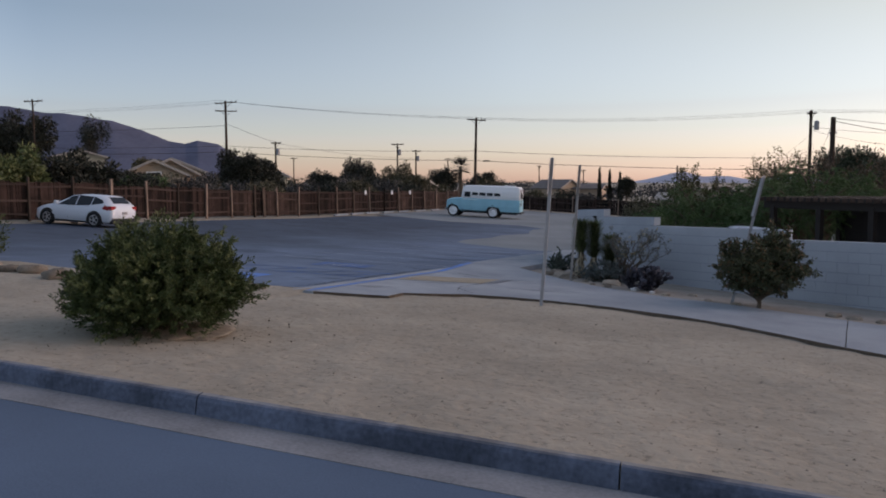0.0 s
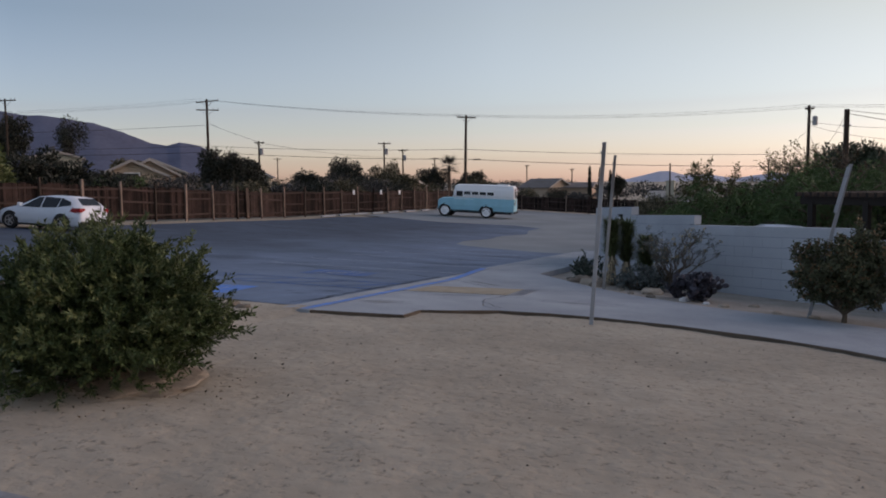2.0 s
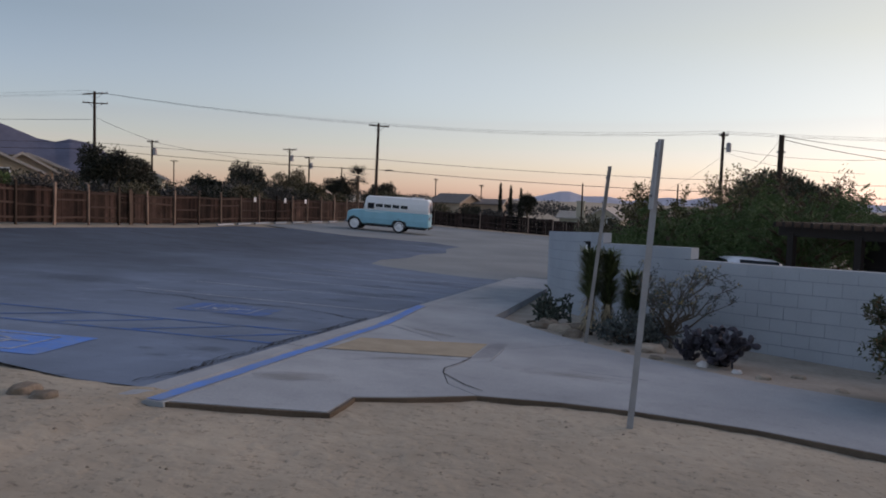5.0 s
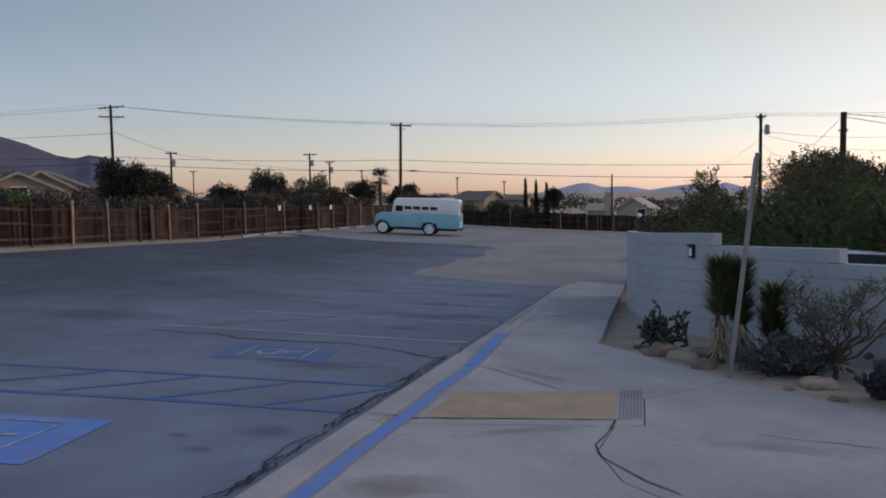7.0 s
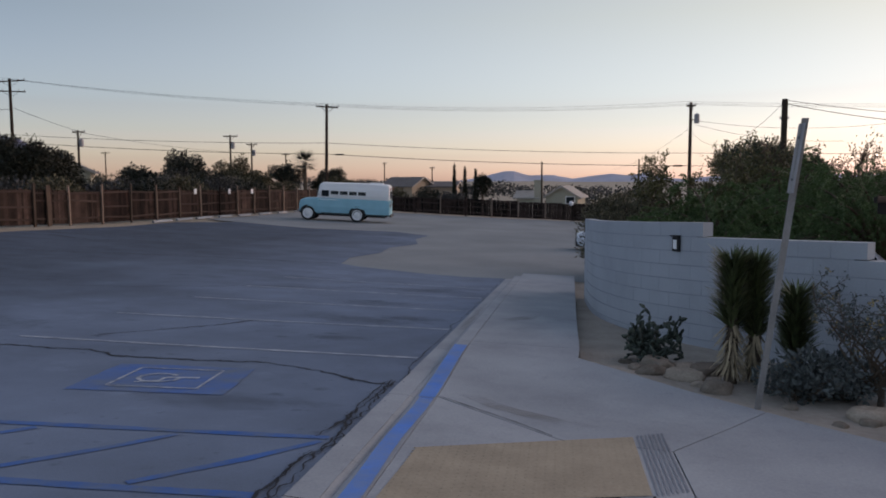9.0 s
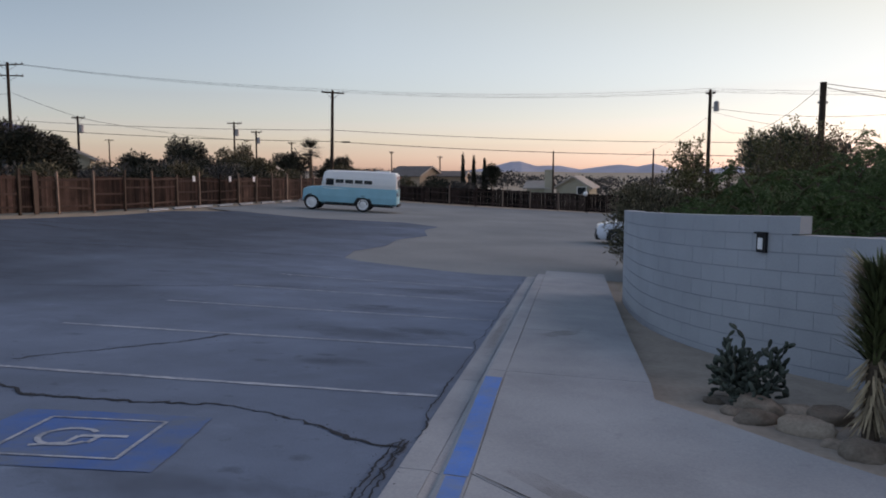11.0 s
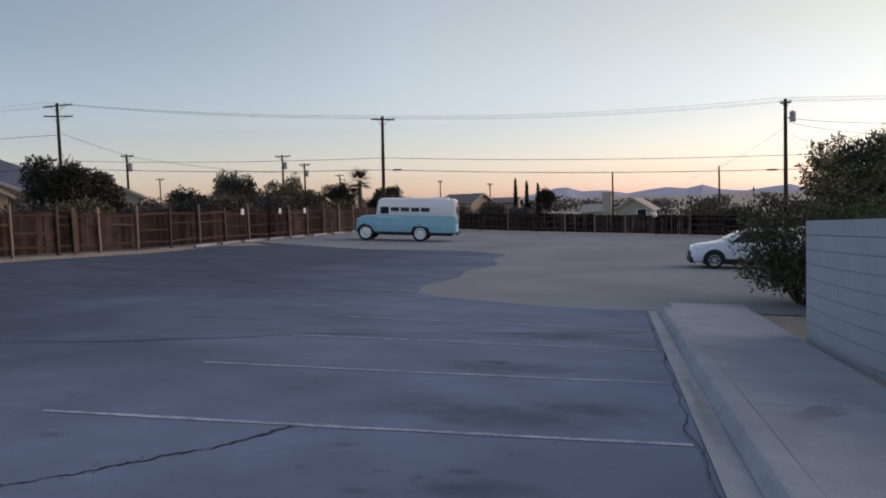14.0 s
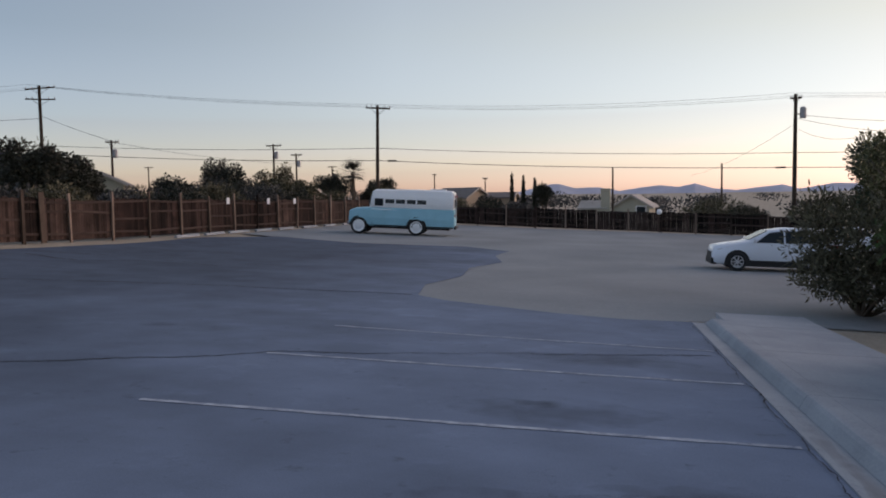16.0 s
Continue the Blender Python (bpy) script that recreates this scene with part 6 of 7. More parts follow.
pads("cholla_cactus", 2.68, -1.62, 0.4, 0.76, 800, 0.082, L_CACTUS, "dark green branching cholla cactus beside pale rocks", 21, True)
pads("prickly_pear", 5.15, -4.45, 0.62, 0.55, 420, 0.105, L_PURPLE, "low purple prickly pear with flat pads", 22)
pads("prickly_pear", 4.75, -4.2, 0.42, 0.48, 140, 0.1, L_PURPLE, "low purple prickly pear with flat pads", 23)


def yucca(x, y, top, skirt, label, seed):
    z = terrain(x, y)
    h = top - z
    root = thing("yucca", Matrix.Translation((x, y, z)), label, "yucca", "yuccas")
    rnd = random.Random(seed)
    bm = bmesh.new()
    tube(bm, [(0, 0, -0.1), (0.01, 0, h * 0.5), (0, 0, h * 0.9)], [0.07, 0.06, 0.04], 8)
    part("stem", bm, M_BARK, root)
    for nm, cnt, z0, z1, mat, rise, ln in (("leaves", 900, skirt * h, h * 0.92, L_YUCCA, 0.75, 0.27), ("dead_leaves", 150, 0.1 * h, skirt * h + 0.08, L_STRAW, -1.3, 0.24)):
        vs, fs = [], []
        for i in range(cnt):
            a = rnd.uniform(0, 6.283)
            zz = rnd.uniform(z0, z1)
            d = Vector((math.cos(a), math.sin(a), rise * rnd.uniform(0.5, 1.5))).normalized()
            s = d.cross(Vector((0, 0, 1))).normalized() * 0.011
            p = Vector((0.04 * math.cos(a), 0.04 * math.sin(a), zz))
            L = ln * rnd.uniform(0.75, 1.2)
            k = len(vs)
            vs += [tuple(p - s), tuple(p + s), tuple(p + d * L * 0.6 + s * 0.8), tuple(p + d * L), tuple(p + d * L * 0.6 - s * 0.8)]
            fs.append((k, k + 1, k + 2, k + 3, k + 4))
        part_ob = raw(nm, vs, fs, mat, root)
        tagged(part_ob, "straw-coloured dead leaf skirt" if nm == "dead_leaves" else "")
    return root


yucca(3.38, -2.55, 1.44, 0.42, "tall yucca column with a straw skirt", 31)
yucca(3.66, -2.35, 1.4, 0.35, "tall yucca column beside the wall", 32)
yucca(4.05, -2.45, 1.05, 0.3, "shorter dark green yucca beside the wall", 33)


def rock(x, y, s, flat, seed, label="rounded pale desert rock edging the planting bed"):
    bm = bmesh.new()
    bmesh.ops.create_icosphere(bm, subdivisions=3, radius=1)
    for v in bm.verts:
        n1 = noise.noise(v.co * 1.1 + Vector((seed * 3.7, 0, 0)))
        n2 = noise.noise(v.co * 3.1 + Vector((0, seed * 1.3, 0)))
        v.co *= 1 + 0.36 * n1 + 0.16 * n2
        v.co.z = min(v.co.z, 0.72 + 0.2 * n2)
        v.co.x = max(v.co.x, -0.85 + 0.25 * n2)
        v.co.x *= s * 1.15
        v.co.y *= s * 0.85
        v.co.z *= s * flat
    bmesh.ops.rotate(bm, verts=bm.verts, matrix=Matrix.Rotation(seed * 1.9, 3, "Z"))
    ob = finish("rock", bm, M_ROCK, smooth=True)
    ob.matrix_world = Matrix.Translation((x, y, terrain(x, y) + s * flat * 0.35))
    return tagged(ob, label, "rock", "rocks")


for i, (x, y, s) in enumerate(((2.36, -1.75, 0.12), (2.68, -1.98, 0.3), (2.6, -2.3, 0.22), (2.92, -2.52, 0.27), (3.14, -3.05, 0.24), (3.02, -2.85, 0.12), (2.98, -2.0, 0.22), (3.22, -2.1, 0.26), (2.45, -2.1, 0.14), (3.3, -2.8, 0.1), (4.3, -3.85, 0.25), (3.7, -3.6, 0.1), (4.25, -4.0, 0.13), (4.35, -4.55, 0.12),
                               (5.6, -5.25, 0.13), (6.1, -4.85, 0.12), (6.4, -5.6, 0.1), (8.45, -6.55, 0.17), (8.75, -6.75, 0.15), (9.1, -6.95, 0.12), (6.9, -5.95, 0.12), (3.95, -4.15, 0.09))):
    rock(x, y, s * 0.74, 0.58, i)
for i, (x, y, s) in enumerate(((-4.5, -11.1, 0.24), (-3.6, -11.45, 0.26), (-4.95, -11.2, 0.2), (-3.2, -11.2, 0.16), (-0.55, -10.35, 0.13), (-0.32, -10.42, 0.1), (-5.6, -11.0, 0.2), (-2.6, -10.6, 0.14))):
    rock(x, y, s, 0.6, i + 40, "pale boulder lying at the edge of the lot")

for i, (x, y, sz) in enumerate(((4.94, -4.78, 0.08), (5.32, -5.05, 0.06))):
    pebble = rock(x, y, sz, 0.9, i + 70, "small white stone beside the prickly pear")
    pebble.data.materials.clear()
    pebble.data.materials.append(M_STUCCO)

# gravel on the dirt
gr = random.Random(8)
pv, pf = [], []
for i in range(2600):
    px, py = gr.uniform(-4, 11), gr.uniform(-16.1, -8.4)
    if i % 3 == 0:
        px, py = gr.uniform(1.9, 7.5), gr.uniform(-5.5, 6)
        if px < 2.0 + max(0, -2.3 - py) * 1.05:
            continue
    s = gr.choice((0.004, 0.005, 0.006, 0.008, 0.013)) * gr.uniform(0.7, 1.3)
    pz = ground_height(px, py)
    k = len(pv)
    t = gr.uniform(0, 6.28)
    pv += [(px + s * math.cos(t + q) * gr.uniform(0.7, 1.3), py + s * math.sin(t + q) * gr.uniform(0.7, 1.3), pz - 0.002) for q in (0, 1.26, 2.5, 3.77, 5.0)] + [(px, py, pz + s * gr.uniform(0.5, 0.9))]
    pf += [(k + a, k + (a + 1) % 5, k + 5) for a in range(5)]
tagged(raw("gravel", pv, pf, M_ROCK), "fine loose gravel scattered over the dirt", "gravel", kind="stuff")

# trees over the wall
feather_tree("palo_verde", 5.5, 9.0, 3.2, 2.4, 30, 30, 0.085, L_PALO, "feathery green palo verde tree behind the wall", 51)
feather_tree("palo_verde", 9.0, 8.4, 3.75, 2.8, 34, 30, 0.085, L_PALO, "broad green palo verde tree behind the wall", 52)
feather_tree("palo_verde", 7.6, 11.5, 3.9, 2.3, 30, 28, 0.09, L_PALO, "feathery palo verde tree between its neighbours", 50)
feather_tree("palo_verde", 9.9, 12.6, 4.3, 2.9, 30, 28, 0.1, L_PALO, "broad green palo verde tree behind the wall", 53)
feather_tree("mesquite", 4.9, 6.7, 2.25, 1.5, 22, 26, 0.07, L_PALO, "low spreading mesquite over the wall top", 54, 0.2, 0.08)
feather_tree("palo_verde", 4.7, 11.3, 2.75, 1.6, 24, 26, 0.085, L_PALO, "low feathery palo verde at the end of the row", 49, 0.15, 0.08)
twig_tree("mesquite", 5.4, 15.0, 3.85, 2.3, 20, 9, 0.12, L_GOLD, "open mesquite with golden leaf clumps on crooked twigs", 59, 0.09, count=56)
twig_tree("mesquite", 8.75, 20.0, 5.05, 1.9, 26, 9, 0.13, L_GOLD, "open olive mesquite rising over the green trees", 60, 0.12)
twig_tree("mesquite", 12.0, 20.5, 5.15, 3.0, 30, 9, 0.13, L_RUST, "tall dry rust-leaved tree behind the wall", 55, 0.14)
tree("pine", 15.0, 43, terrain(12, 43), 6.8, 3.4, 20000, 0.34, 0.1, L_PINE, "dark pine tree beyond the yard", 56, 0.22, 16, 0.22)
tree("pine", 12.2, 37, terrain(11.6, 36), 3.3, 2.2, 7000, 0.22, 0.06, L_OLIVE, "rusty olive tree beyond the yard", 57, 0.15, 12, 0.25)
bush("desert_shrub", 8.3, 69, 3.4, 2.9, 4500, 0.3, 0.1, L_OLIVE, "grey-green desert shrub behind the back fence", 58)

# ---- sign posts ----
def sign_post(base, top, plate_z, plate_turn, plate_w, label, mat, plate_h=0.6):
    b, t = Vector(base), Vector(top)
    root = thing("sign_post", Matrix.Translation(b), label, "sign post", "sign posts")
    d = (t - b)
    bm = bmesh.new()
    s = Vector((0.028, 0, 0))
    for off, w in (((0, 0), 0.006), ((0.02, 0.012), 0.012), ((-0.02, 0.012), 0.012)):
        vs = []
        for p in (Vector((0, 0, -0.2)), d):
            for sx, sy in ((-1, -1), (1, -1), (1, 1), (-1, 1)):
                vs.append(bm.verts.new(p + Vector((off[0] + sx * (0.026 if off[0] == 0 else 0.006), off[1] + sy * (0.004 if off[0] == 0 else 0.014), 0))))
        for j in range(4):
            bm.faces.new((vs[j], vs[(j + 1) % 4], vs[4 + (j + 1) % 4], vs[4 + j]))
        bm.faces.new(vs[:4])
        bm.faces.new(vs[4:])
    part("post", bm, mat, root)
    u = Vector((math.cos(plate_turn), math.sin(plate_turn), 0))
    ax = d.normalized()
    n = u.cross(ax).normalized()
    for k, (f0, hh, ww) in enumerate(plate_z):
        bm = bmesh.new()
        c = d * f0 - n * 0.02
        vs = []
        for sn in (-0.0015, 0.0015):
            for su, sv in ((-1, -1), (1, -1), (1, 1), (-1, 1)):
                vs.append(bm.verts.new(c + u * su * ww / 2 + ax * sv * hh / 2 + n * sn))
        for f in ((0, 1, 2, 3), (7, 6, 5, 4), (0, 4, 5, 1), (1, 5, 6, 2), (2, 6, 7, 3), (3, 7, 4, 0)):
            bm.faces.new([vs[i] for i in f])
        plate = part("sign_plate", bm, M_STEEL, root, "bare metal sign plate")
        bm = bmesh.new()
        for sv in (-0.3, 0.3):
            spin(bm, [(0.012, -0.02), (0.012, 0.006), (0.006, 0.012)], Matrix.Translation(c + ax * sv * hh) @ n.to_track_quat("Z", "Y").to_matrix().to_4x4(), 8)
        part("bolt", bm, M_STEEL, plate)
    return root


sign_post((3.94, -8.78, terrain(3.94, -8.78)), (4.09, -8.66, 2.72), [(0.875, 0.56, 0.26)], radians(97), 0.3, "galvanised steel sign post with a narrow plate", M_STEEL)
sign_post((3.36, -3.7, terrain(3.36, -3.7)), (3.62, -4.0, 2.70), [(0.87, 0.6, 0.15)], radians(95), 0.3, "leaning galvanised sign post in the planting bed", M_RUST)
sign_post((6.79, -5.93, terrain(6.79, -5.93)), (7.31, -6.2, 2.425), [(0.84, 0.7, 0.11)], radians(112), 0.3, "leaning steel sign post with a pale plate beside the shrub", M_STEEL)

# ---- the neighbour's shade structure behind the wall ----
a, b = Vector((7.7, 4.8)), Vector((10.6, 1.9))
d = (b - a).normalized()
back = Vector((-d.y, d.x)) * 1.0
if back.y < 0:
    back = -back
M_DARKWOOD = material("dark_stained_wood", (0.014, 0.011, 0.01), 0.8, 0, 0.3, 2, 40, 0.2, 0.005)
ang = math.atan2(d.y, d.x)
zg = terrain(8.5, 4.5)
perg = thing("pergola", Matrix.Translation((a.x, a.y, zg)) @ Matrix.Rotation(ang, 4, "Z"), "dark wooden shade pergola behind the block wall", "pergola")
L = (b - a).length + 1.2
for i in range(4):
    for yy in (0.1, 3.0):
        bm = bmesh.new()
        xx = 0.15 + (L - 0.3) * i / 3
        box(bm, xx - 0.08, xx + 0.08, yy - 0.08, yy + 0.08, -0.1, 2.2, 0.01)
        part("post", bm, M_DARKWOOD, perg)
for yy in (0.1, 3.0):
    bm = bmesh.new()
    box(bm, -0.2, L + 0.2, yy - 0.05, yy + 0.05, 2.1, 2.32, 0.01)
    part("beam", bm, M_DARKWOOD, perg)
for i in range(24):
    bm = bmesh.new()
    xx = -0.1 + (L + 0.2) * i / 23
    box(bm, xx - 0.035, xx + 0.035, -0.25, 3.35, 2.322, 2.44, 0.0)
    part("slat", bm, M_DARKWOOD, perg)
bm = bmesh.new()
box(bm, 0, L, 3.12, 3.2, 0, 2.1)
part("back_screen", bm, M_DARKWOOD, perg)

shed = thing("shed", Matrix.Translation((11.9, 1.2, terrain(11.9, 1.2))) @ Matrix.Rotation(ang, 4, "Z"), "pale grey stucco outbuilding beside the pergola", "building")
M_TRIM = material("white_trim", (0.75, 0.75, 0.75), 0.6, 0, 0.05, 3, 40, 0)
M_ROOF = material("grey_shingles", (0.16, 0.14, 0.13), 0.9, 0, 0.2, 1.5, 20, 0.3, 0.01)
bm = bmesh.new()
box(bm, 0, 4, 0, 3, -0.1, 2.9)
part("wall", bm, M_STUCCO, shed)
bm = bmesh.new()
box(bm, -0.2, 4.2, -0.25, 3.2, 2.9, 3.05, 0.02)
part("roof", bm, M_TRIM, shed)

car(parked(7.2, 6.2, 100, 2.65), "parked_car", "pale car parked behind the wall under the trees", HATCH, HATCH_WIN, (2.65, 0.0), 0.32, 0.74, False)
car(parked(9.2, 33.5, 183, 2.65), "parked_car", "pale hatchback parked farther off in the yard", HATCH, HATCH_WIN, (2.65, 0.0), 0.32, 0.74, False)

# globe lamp over the back fence, and pale tags on the side fence
globe = thing("post_lamp", Matrix.Translation((2.35, 56.0, terrain(2.35, 56.0))), "white globe lamp on a short post at the fence", "lamp")
bm = bmesh.new()
tube(bm, [(0, 0, -0.2), (0, 0, 1.35)], 0.04, 8)
part("post", bm, M_POLE, globe)
bm = bmesh.new()
spin(bm, [(0.05, 1.33), (0.15, 1.39), (0.2, 1.5), (0.19, 1.6), (0.12, 1.7), (0.03, 1.73)], Matrix.Identity(4), 14)
part("globe", bm, M_WHITE, globe, "milky white glass globe", smooth=True)
for y in (34.6, 38.9, 42.2):
    x = -21.25 + 0.075 * (y - 34.6)
    bm = bmesh.new()
    box(bm, -0.01, 0.012, -0.09, 0.09, 0, 0.34, 0.004)
    tag_plate = finish("fence_tag", bm, M_WHITE)
    tag_plate.matrix_world = Matrix.Translation((x, y, terrain(x, y) + 1.5)) @ Matrix.Rotation(radians(-30), 4, "Z")
    tagged(tag_plate, "small white tag nailed to a fence post", "tag", "fence tags")

# ---- houses beyond the fences ----
M_TAN = material("tan_stucco", (0.4, 0.31, 0.23), 0.9, 0, 0.08, 1, 30, 0.1, 0.004)
M_FASCIA = material("weathered_fascia", (0.36, 0.33, 0.3), 0.8, 0, 0.1, 3, 30, 0)
M_ROOFPALE = material("pale_shingles", (0.34, 0.32, 0.29), 0.9, 0, 0.15, 1.5, 20, 0.2, 0.01)
M_CREAM = material("cream_stucco", (0.36, 0.34, 0.27), 0.9, 0, 0.06, 1, 30, 0.1, 0.004)


def house(x, y, turn, w, dp, base, eave, ridge, wall_mat, label, chimney=None, windows=(), roof_mat=None):
    """A gabled house: ridge along local y, gable towards local -y."""
    root = thing("house", Matrix.Translation((x, y, base)) @ Matrix.Rotation(radians(turn), 4, "Z"), label, "house")
    e, r = eave - base, ridge - base
    bm = bmesh.new()
    vs = [bm.verts.new(p) for yy in (0, dp) for p in ((-w / 2, yy, -0.5), (w / 2, yy, -0.5), (w / 2, yy, e), (0, yy, r - 0.05), (-w / 2, yy, e))]
    bm.faces.new(vs[:5])
    bm.faces.new(vs[5:])
    for i in range(5):
        bm.faces.new((vs[i], vs[(i + 1) % 5], vs[5 + (i + 1) % 5], vs[5 + i]))
    part("wall", bm, wall_mat, root)
    for sg in (-1, 1):
        k = (r - e) / (w / 2)
        bm = bmesh.new()
        o = 0.5
        p = [(0, -o, r + 0.06), (sg * (w / 2 + o), -o, e - k * o + 0.06), (sg * (w / 2 + o), dp + o, e - k * o + 0.06), (0, dp + o, r + 0.06)]
        up = [bm.verts.new(q) for q in p]
        dn = [bm.verts.new((q[0], q[1], q[2] - 0.16)) for q in p]
        bm.faces.new(up)
        bm.faces.new(list(reversed(dn)))
        for i in range(4):
            bm.faces.new((up[i], up[(i + 1) % 4], dn[(i + 1) % 4], dn[i]))
        roof = part("roof", bm, roof_mat or M_ROOF, root)
        bm = bmesh.new()
        v = [bm.verts.new(q) for q in ((0, -o - 0.03, r + 0.09), (sg * (w / 2 + o), -o - 0.03, e - k * o + 0.09), (sg * (w / 2 + o), -o - 0.03, e - k * o - 0.16), (0, -o - 0.03, r - 0.16))]
        bm.faces.new(v)
        ex = bmesh.ops.extrude_face_region(bm, geom=bm.faces[:])
        for q in ex["geom"]:
            if isinstance(q, bmesh.types.BMVert):
                q.co.y += 0.04
        part("fascia", bm, M_FASCIA, roof)
    for wx, wz, ww, wh in windows:
        bm = bmesh.new()
        box(bm, wx - ww / 2, wx + ww / 2, -0.04, 0.02, wz, wz + wh)
        win = part("window", bm, M_GLASS, root)
        bm = bmesh.new()
        for x0, x1, z0, z1 in ((wx - ww / 2 - 0.1, wx - ww / 2, wz - 0.1, wz + wh + 0.1), (wx + ww / 2, wx + ww / 2 + 0.1, wz - 0.1, wz + wh + 0.1), (wx - ww / 2, wx + ww / 2, wz + wh, wz + wh + 0.1), (wx - ww / 2, wx + ww / 2, wz - 0.1, wz)):
            box(bm, x0, x1, -0.07, 0.0, z0, z1)
        part("frame", bm, M_TRIM, win)
    if chimney:
        cx, cy, cw, cz = chimney
        bm = bmesh.new()
        box(bm, cx - cw / 2, cx + cw / 2, cy - 0.35, cy + 0.35, 0, cz - base, 0.03)
        box(bm, cx - cw / 2 - 0.08, cx + cw / 2 + 0.08, cy - 0.43, cy + 0.43, cz - base - 0.2, cz - base - 0.05, 0.02)
        part("chimney", bm, wall_mat, root)
    return root


house(1.45, 96.5, -8, 4.4, 9, -1.4, 0.05, 1.4, M_CREAM, "cream gabled house with a broad chimney", (-3.1, -0.5, 1.15, 2.25), ((1.2, 0.4, 1.1, 0.9),), M_ROOFPALE)
house(-1.6, 99, 82, 5.0, 2.8, -1.4, -0.1, 0.7, M_CREAM, "cream house wing with a low roof", roof_mat=M_ROOFPALE)
house(-46.8, 39.4, 42, 5.6, 9, 1.2, 3.35, 4.65, M_TAN, "tan stucco house with a gabled roof", None, ((0.0, 1.2, 1.2, 1.0),))
house(-48.4, 43.6, 42, 5.0, 10, 1.2, 3.5, 4.9, M_TAN, "tan stucco house gable behind the first")
house(-48.6, 61.5, 30, 4.2, 8, 1.0, 3.4, 4.45, M_CREAM, "small white gabled house among trees")
house(-60, 57.5, 35, 7, 10, 1.2, 4.0, 5.5, M_TAN, "tan house with a dark shingle roof")
house(-82, 64, 45, 6.5, 8, 3.0, 6.3, 7.2, M_CREAM, "long low cream house on the slope")
house(-29.5, 67, 75, 6, 9, -0.8, 1.5, 2.65, M_TAN, "low house with a grey shingle roof")
house(-20.3, 109, 62, 5.2, 6, -1.2, 1.5, 2.75, M_TAN, "tan house with a hipped shingle roof beyond the yard")
house(-15.2, 112, 88, 5, 9, -1.2, 1.35, 2.0, M_TAN, "long low brown-roofed house beyond the yard")
house(-38, 70, 85, 5, 10, -0.3, 2.0, 2.7, M_CREAM, "flat pale outbuilding behind the fence")

# ---- trees and scrub beyond the fences ----
tree("dark_tree", -32.6, 34.5, 0.6, 4.3, 2.4, 16000, 0.26, 0.11, L_DARK, "dense dark tree behind the board fence", 61, 0.2, 17, 0.1, 1.0)
tree("dark_tree", -32.6, 34.5, 0.9, 5.2, 0.9, 1500, 0.18, 0.06, L_DARK, "thin leafy spire rising from the dark tree", 63, 0.08, 7, 0.3, 0.8)
tree("dark_tree", -33.5, 38.5, 0.6, 3.7, 2.0, 8000, 0.26, 0.11, L_DARK, "dark tree behind the board fence", 62, 0.15, 11, 0.2, 0.75)
for i, (x, y, top, r, m) in enumerate(((-35, 60, 5.0, 2.6, L_DARK), (-32.5, 65, 4.6, 2.4, L_OLIVE), (-38.5, 58, 3.9, 2.2, L_DARK), (-29, 62, 3.6, 2.0, L_OLIVE), (-28.3, 8.2, 4.0, 1.9, L_TIPS), (-29.6, 13.8, 4.2, 2.4, L_DARK), (-27.3, 4.5, 3.8, 1.9, L_TIPS),
                                       (-92, 59, 13.2, 5.5, L_DARK), (-98, 62, 12.5, 5.5, L_DARK), (-86.5, 60, 11.5, 4.0, L_DARK), (-88.5, 72.5, 12.8, 2.8, L_DARK), (-70, 66, 6.0, 3.4, L_OLIVE), (-60, 72, 5.4, 3.2, L_OLIVE), (-45, 78, 4.2, 2.8, L_DARK), (-33.5, 84, 4.4, 2.6, L_DARK), (-28.5, 86, 3.9, 2.2, L_DARK),
                                       (-24, 75, 2.6, 2.2, L_OLIVE), (-40, 30, 3.4, 2.6, L_DARK), (-44, 26, 3.8, 2.8, L_OLIVE), (-34, 24, 3.0, 2.0, L_PALO), (-10.5, 106, 3.0, 1.6, L_DARK))):
    z = terrain(max(x, -26), y) if top < 7 else 2.5
    tree("skyline_tree", x, y, z, top - z, r, 5200 if r < 3 else 8000, max(0.28, 0.1 * r), max(0.12, 0.05 * r), m, "dusky tree on the skyline beyond the fence", 70 + i, 0.15, 10, 0.22, 0.8, "skyline trees")
for i, (x, y, r, h) in enumerate(((-25.5, 27, 1.8, 2.3), (-25, 31, 1.7, 2.2), (-24.6, 35.5, 1.9, 2.5), (-24.4, 40, 1.8, 2.6), (-24.3, 44.5, 1.9, 2.7), (-23.5, 49, 1.8, 2.6), (-23, 54, 1.7, 2.5), (-26.5, 20, 1.9, 2.4), (-26.3, 15, 1.8, 2.5), (-26, 0, 1.9, 2.8), (-28.5, 46, 2.2, 3.2), (-29, 53, 2.2, 3.4),
                                  (-15, 64, 1.6, 2.2), (-9, 63, 1.5, 2.0), (-12, 67, 1.8, 2.4), (14, 60, 2.2, 2.6), (17, 57, 2.2, 2.8), (10, 64, 1.8, 2.2))):
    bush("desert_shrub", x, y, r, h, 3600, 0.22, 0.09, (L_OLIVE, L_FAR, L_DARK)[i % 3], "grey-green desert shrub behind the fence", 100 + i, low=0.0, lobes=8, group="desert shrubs")

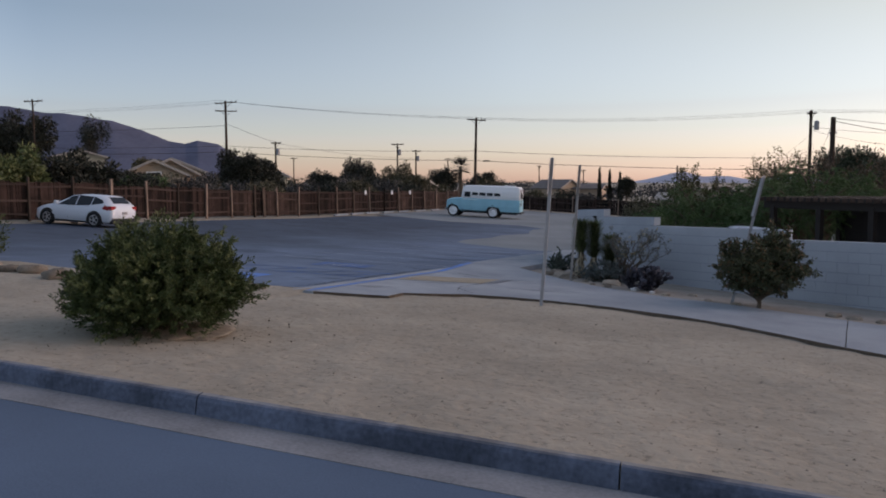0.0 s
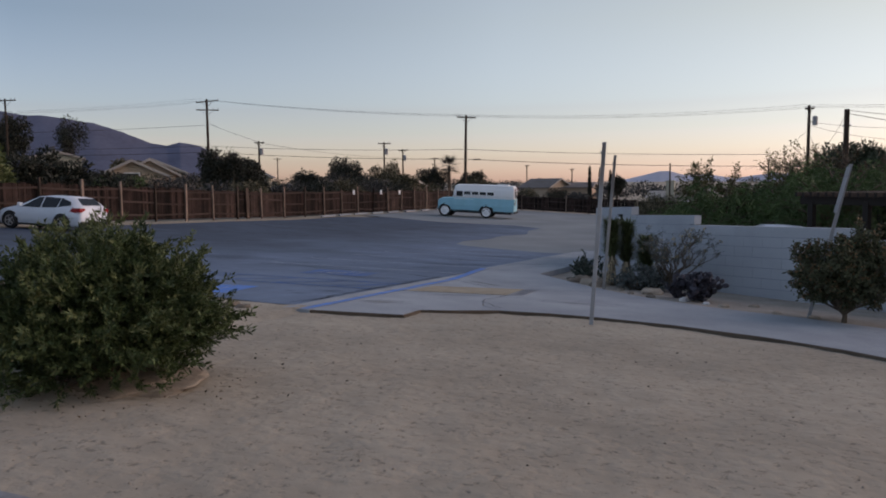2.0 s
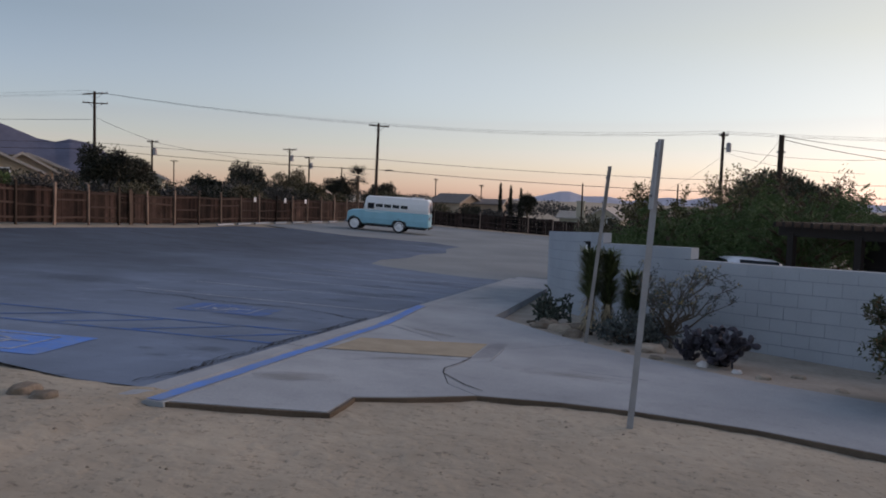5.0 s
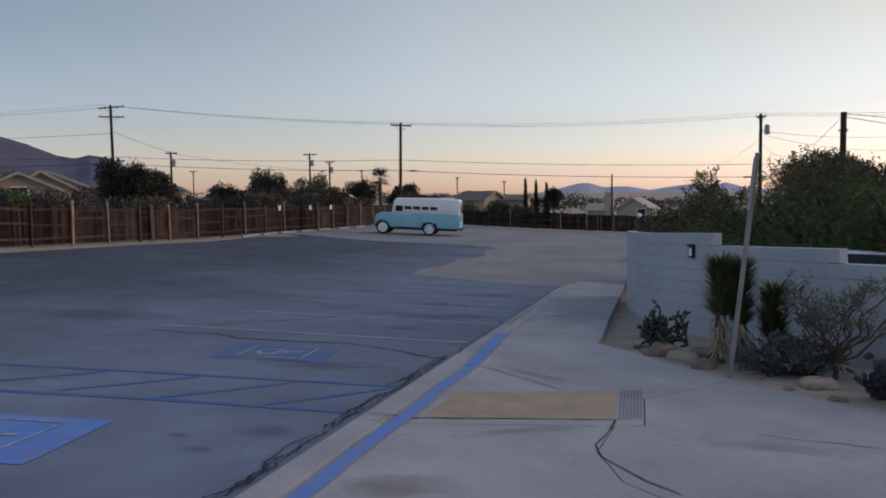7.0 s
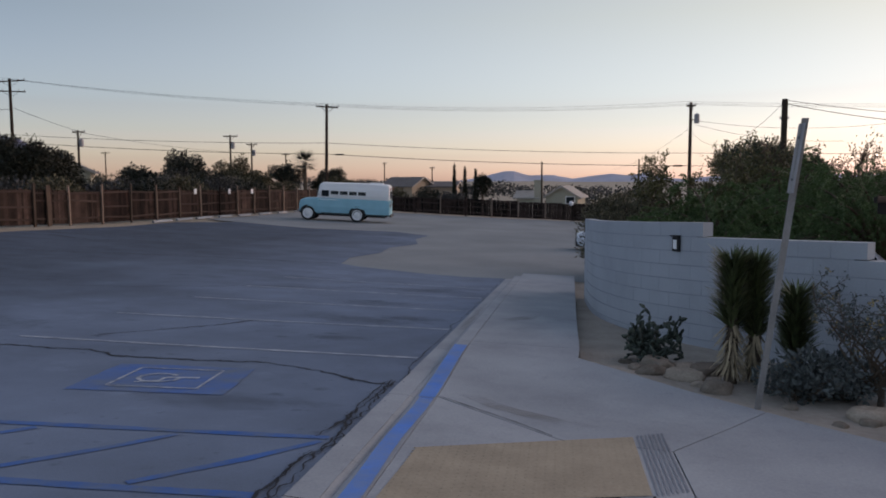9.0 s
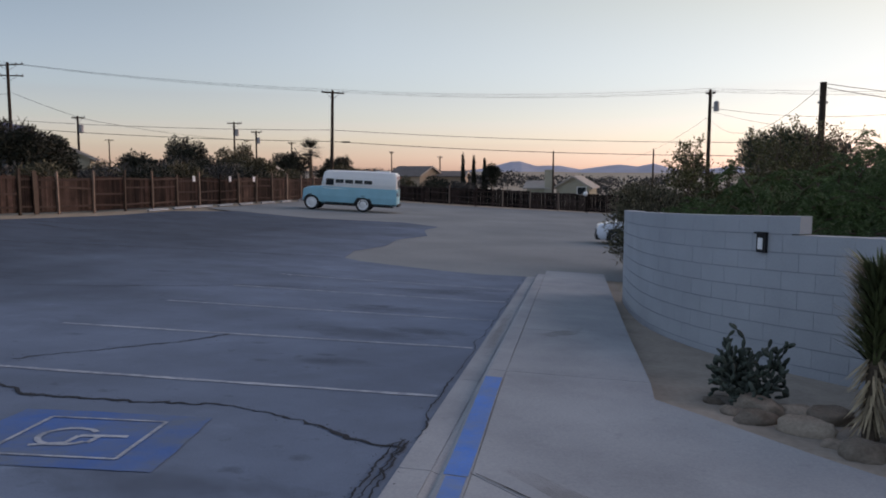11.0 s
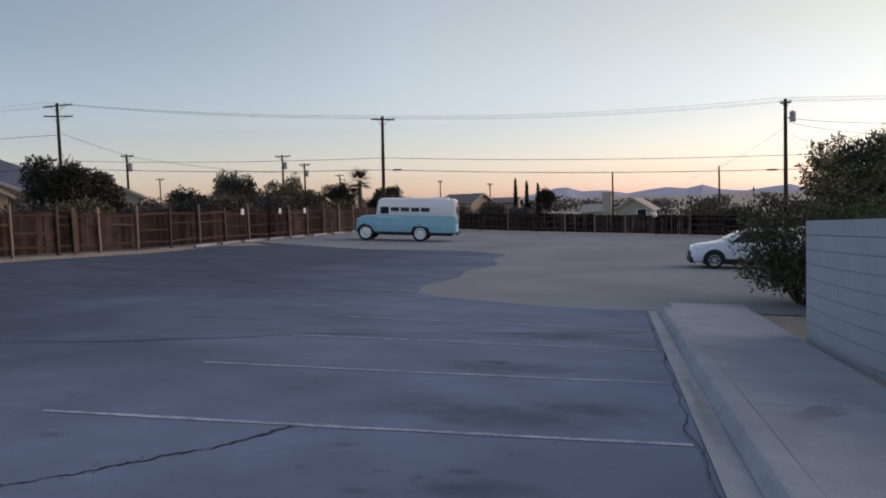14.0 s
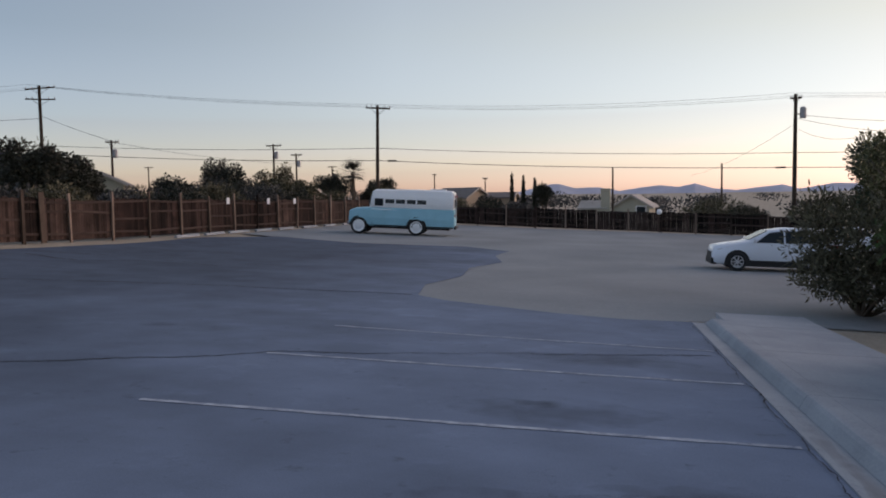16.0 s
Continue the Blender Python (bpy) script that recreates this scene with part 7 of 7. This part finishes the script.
for i, (x, y, top) in enumerate(((-14.68, 105.2, 4.5), (-13.1, 105.5, 4.15), (-11.5, 105.8, 3.8))):
    root = thing("cypress", Matrix.Translation((x, y, -1.4)), "slender dark cypress tree", "tree", "cypresses")
    bm = bmesh.new()
    tube(bm, [(0, 0, -0.3), (0, 0, top + 0.6)], [0.1, 0.03], 7)
    part("trunk", bm, M_BARK, root)
    h = top + 1.4
    leaf_cloud("crown", [(0, 0, h * k, 0.36 * (1.1 - k * 0.75), 0.36 * (1.1 - k * 0.75), h * 0.14) for k in (0.2, 0.35, 0.5, 0.65, 0.8, 0.9)], 4200, 0.2, 0.09, L_DARK, root, 130 + i, 1.2, 0.2, 0.1)

palm = thing("palm_tree", Matrix.Translation((-30.8, 83.4, -0.5)), "fan palm with a shaggy crown", "tree")
bm = bmesh.new()
tube(bm, [(0, 0, -0.3), (0.05, 0, 2.5), (0, 0, 5.0)], [0.28, 0.24, 0.2], 9)
part("trunk", bm, M_BARK, palm)
prnd = random.Random(3)
for i in range(26):
    a = 2.4 * i
    el = 1.2 - 1.9 * i / 26
    d = Vector((math.cos(a) * math.cos(el), math.sin(a) * math.cos(el), math.sin(el)))
    c = Vector((0, 0, 5.0)) + d * 0.75
    s = d.cross(Vector((0, 0, 1))).normalized()
    vs, fs = [(0, 0, 4.95), tuple(c)], []
    for k in range(9):
        t = (k - 4) / 4 * 1.25
        e = d * math.cos(t) + s * math.sin(t)
        q = len(vs)
        w = s * 0.075
        tip = c + e * 1.35 + Vector((0, 0, -0.16 * abs(t)))
        vs += [tuple(c + e * 0.35 - w), tuple(c + e * 0.35 + w), tuple(tip)]
        fs += [(1, q, q + 1), (q, q + 2, q + 1)]
    k = len(vs)
    vs += [tuple(Vector((0, 0, 5.0)) + s * 0.02), tuple(c + s * 0.02)]
    fs.append((0, 1, k + 1, k))
    raw("frond", vs, fs, L_DARK, palm)

# far scrub and tree tops that fade into the town
fr = random.Random(17)
blobs = []
for i in range(150):
    az = radians(fr.uniform(-58, 34))
    dd = fr.uniform(105, 230)
    x, y = dd * math.sin(az), dd * math.cos(az) - 5
    lift = 2.0 * smooth_step(-20, -120, x)
    blobs.append((x, y, fr.uniform(-0.4, 1.3) + lift + (0.5 if x < -40 else -0.4 if x < -10 else -1.0), fr.uniform(2, 5.5), fr.uniform(2, 4), fr.uniform(0.8, 2.0) if x < -10 else 1.0))
far_wood = new("far_scrub")
tagged(far_wood, "dusky belt of distant trees and scrub", "woodland", kind="stuff")
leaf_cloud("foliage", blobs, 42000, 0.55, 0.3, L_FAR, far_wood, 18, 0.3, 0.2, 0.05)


near_blobs = []
for i in range(120):
    y = fr.uniform(-6, 62)
    dx = fr.uniform(4, 42)
    x = -23.5 - dx
    near_blobs.append((x, y + dx * 0.3, 0.9 + dx * 0.035 + fr.uniform(-0.3, 0.8), fr.uniform(1.0, 2.6), fr.uniform(1.0, 2.4), fr.uniform(0.5, 1.2)))
slope_scrub = tagged(new("slope_scrub"), "olive and brown desert scrub on the slope behind the fence", "scrub", kind="stuff")
leaf_cloud("foliage", near_blobs[:60], 22000, 0.3, 0.13, L_OLIVE, slope_scrub, 19, 0.3, 0.1, 0.05)
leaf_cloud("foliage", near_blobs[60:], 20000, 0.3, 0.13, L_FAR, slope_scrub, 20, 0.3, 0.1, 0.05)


# ---- mountains ----
def ridge(name, crest, depth, foot, mat, label, seed):
    """crest: (x, y, z); a rough ridge with spurs that falls away in front and behind."""
    vs, fs = [], []
    cols = []
    for i in range(len(crest) - 1):
        a, b = Vector(crest[i]), Vector(crest[i + 1])
        for k in range(10):
            cols.append(a.lerp(b, k / 10))
    cols.append(Vector(crest[-1]))
    rows = 9
    for j, c in enumerate(cols):
        out = Vector((c.x, c.y, 0)).normalized()
        for r in range(rows):
            u = r / (rows - 1) * 2 - 1
            h = (1 - abs(u)) ** 1.25
            rough = noise.fractal(Vector((c.x * 0.012 + seed, c.y * 0.012, u * 2.4)), 1.0, 2.0, 4)
            z = foot + (c.z - foot) * max(0, h * (1 + 0.25 * rough * (1 - h)) + 0.035 * rough * h)
            p = Vector((c.x, c.y, 0)) + out * (u * depth)
            vs.append((p.x, p.y, z))
    n = len(cols)
    for j in range(n - 1):
        for r in range(rows - 1):
            k = j * rows + r
            fs.append((k, k + 1, k + rows + 1, k + rows))
    ob = raw(name, vs, fs, mat, smooth=True)
    return tagged(ob, label, "mountain", kind="structure")


ridge("mountain_near", [(-1150, 380, 60), (-1000, 520, 88), (-880, 600, 98), (-805, 641, 92), (-768, 655, 88), (-725, 672, 82), (-682, 687, 75), (-650, 700, 64), (-620, 709, 51), (-603, 716, 48), (-589, 721, 52), (-566, 730, 47), (-545, 737, 34), (-520, 750, 14), (-490, 775, 2), (-430, 800, -6)], 190, -6, M_MTN_L, "rocky hillside with purple dusk haze in its colour", 3)
ridge("mountain_far", [(-520, 2160, -8), (-330, 2175, -4), (-243, 2182, 9), (-203, 2186, 18), (-164, 2189, 27), (-136, 2191, 29), (-93, 2193, 17), (-24, 2195, 17), (30, 2195, 7), (90, 2193, 15), (135, 2191, 19), (187, 2187, 16), (227, 2183, 24), (273, 2178, 10), (336, 2169, 4), (384, 2161, 10), (443, 2150, 17), (482, 2141, 6), (560, 2130, 18), (760, 2100, 14), (950, 2050, 22), (1200, 1950, 8)], 420, -30, M_MTN_R, "mountain range with pale blue evening haze in its colour", 9)
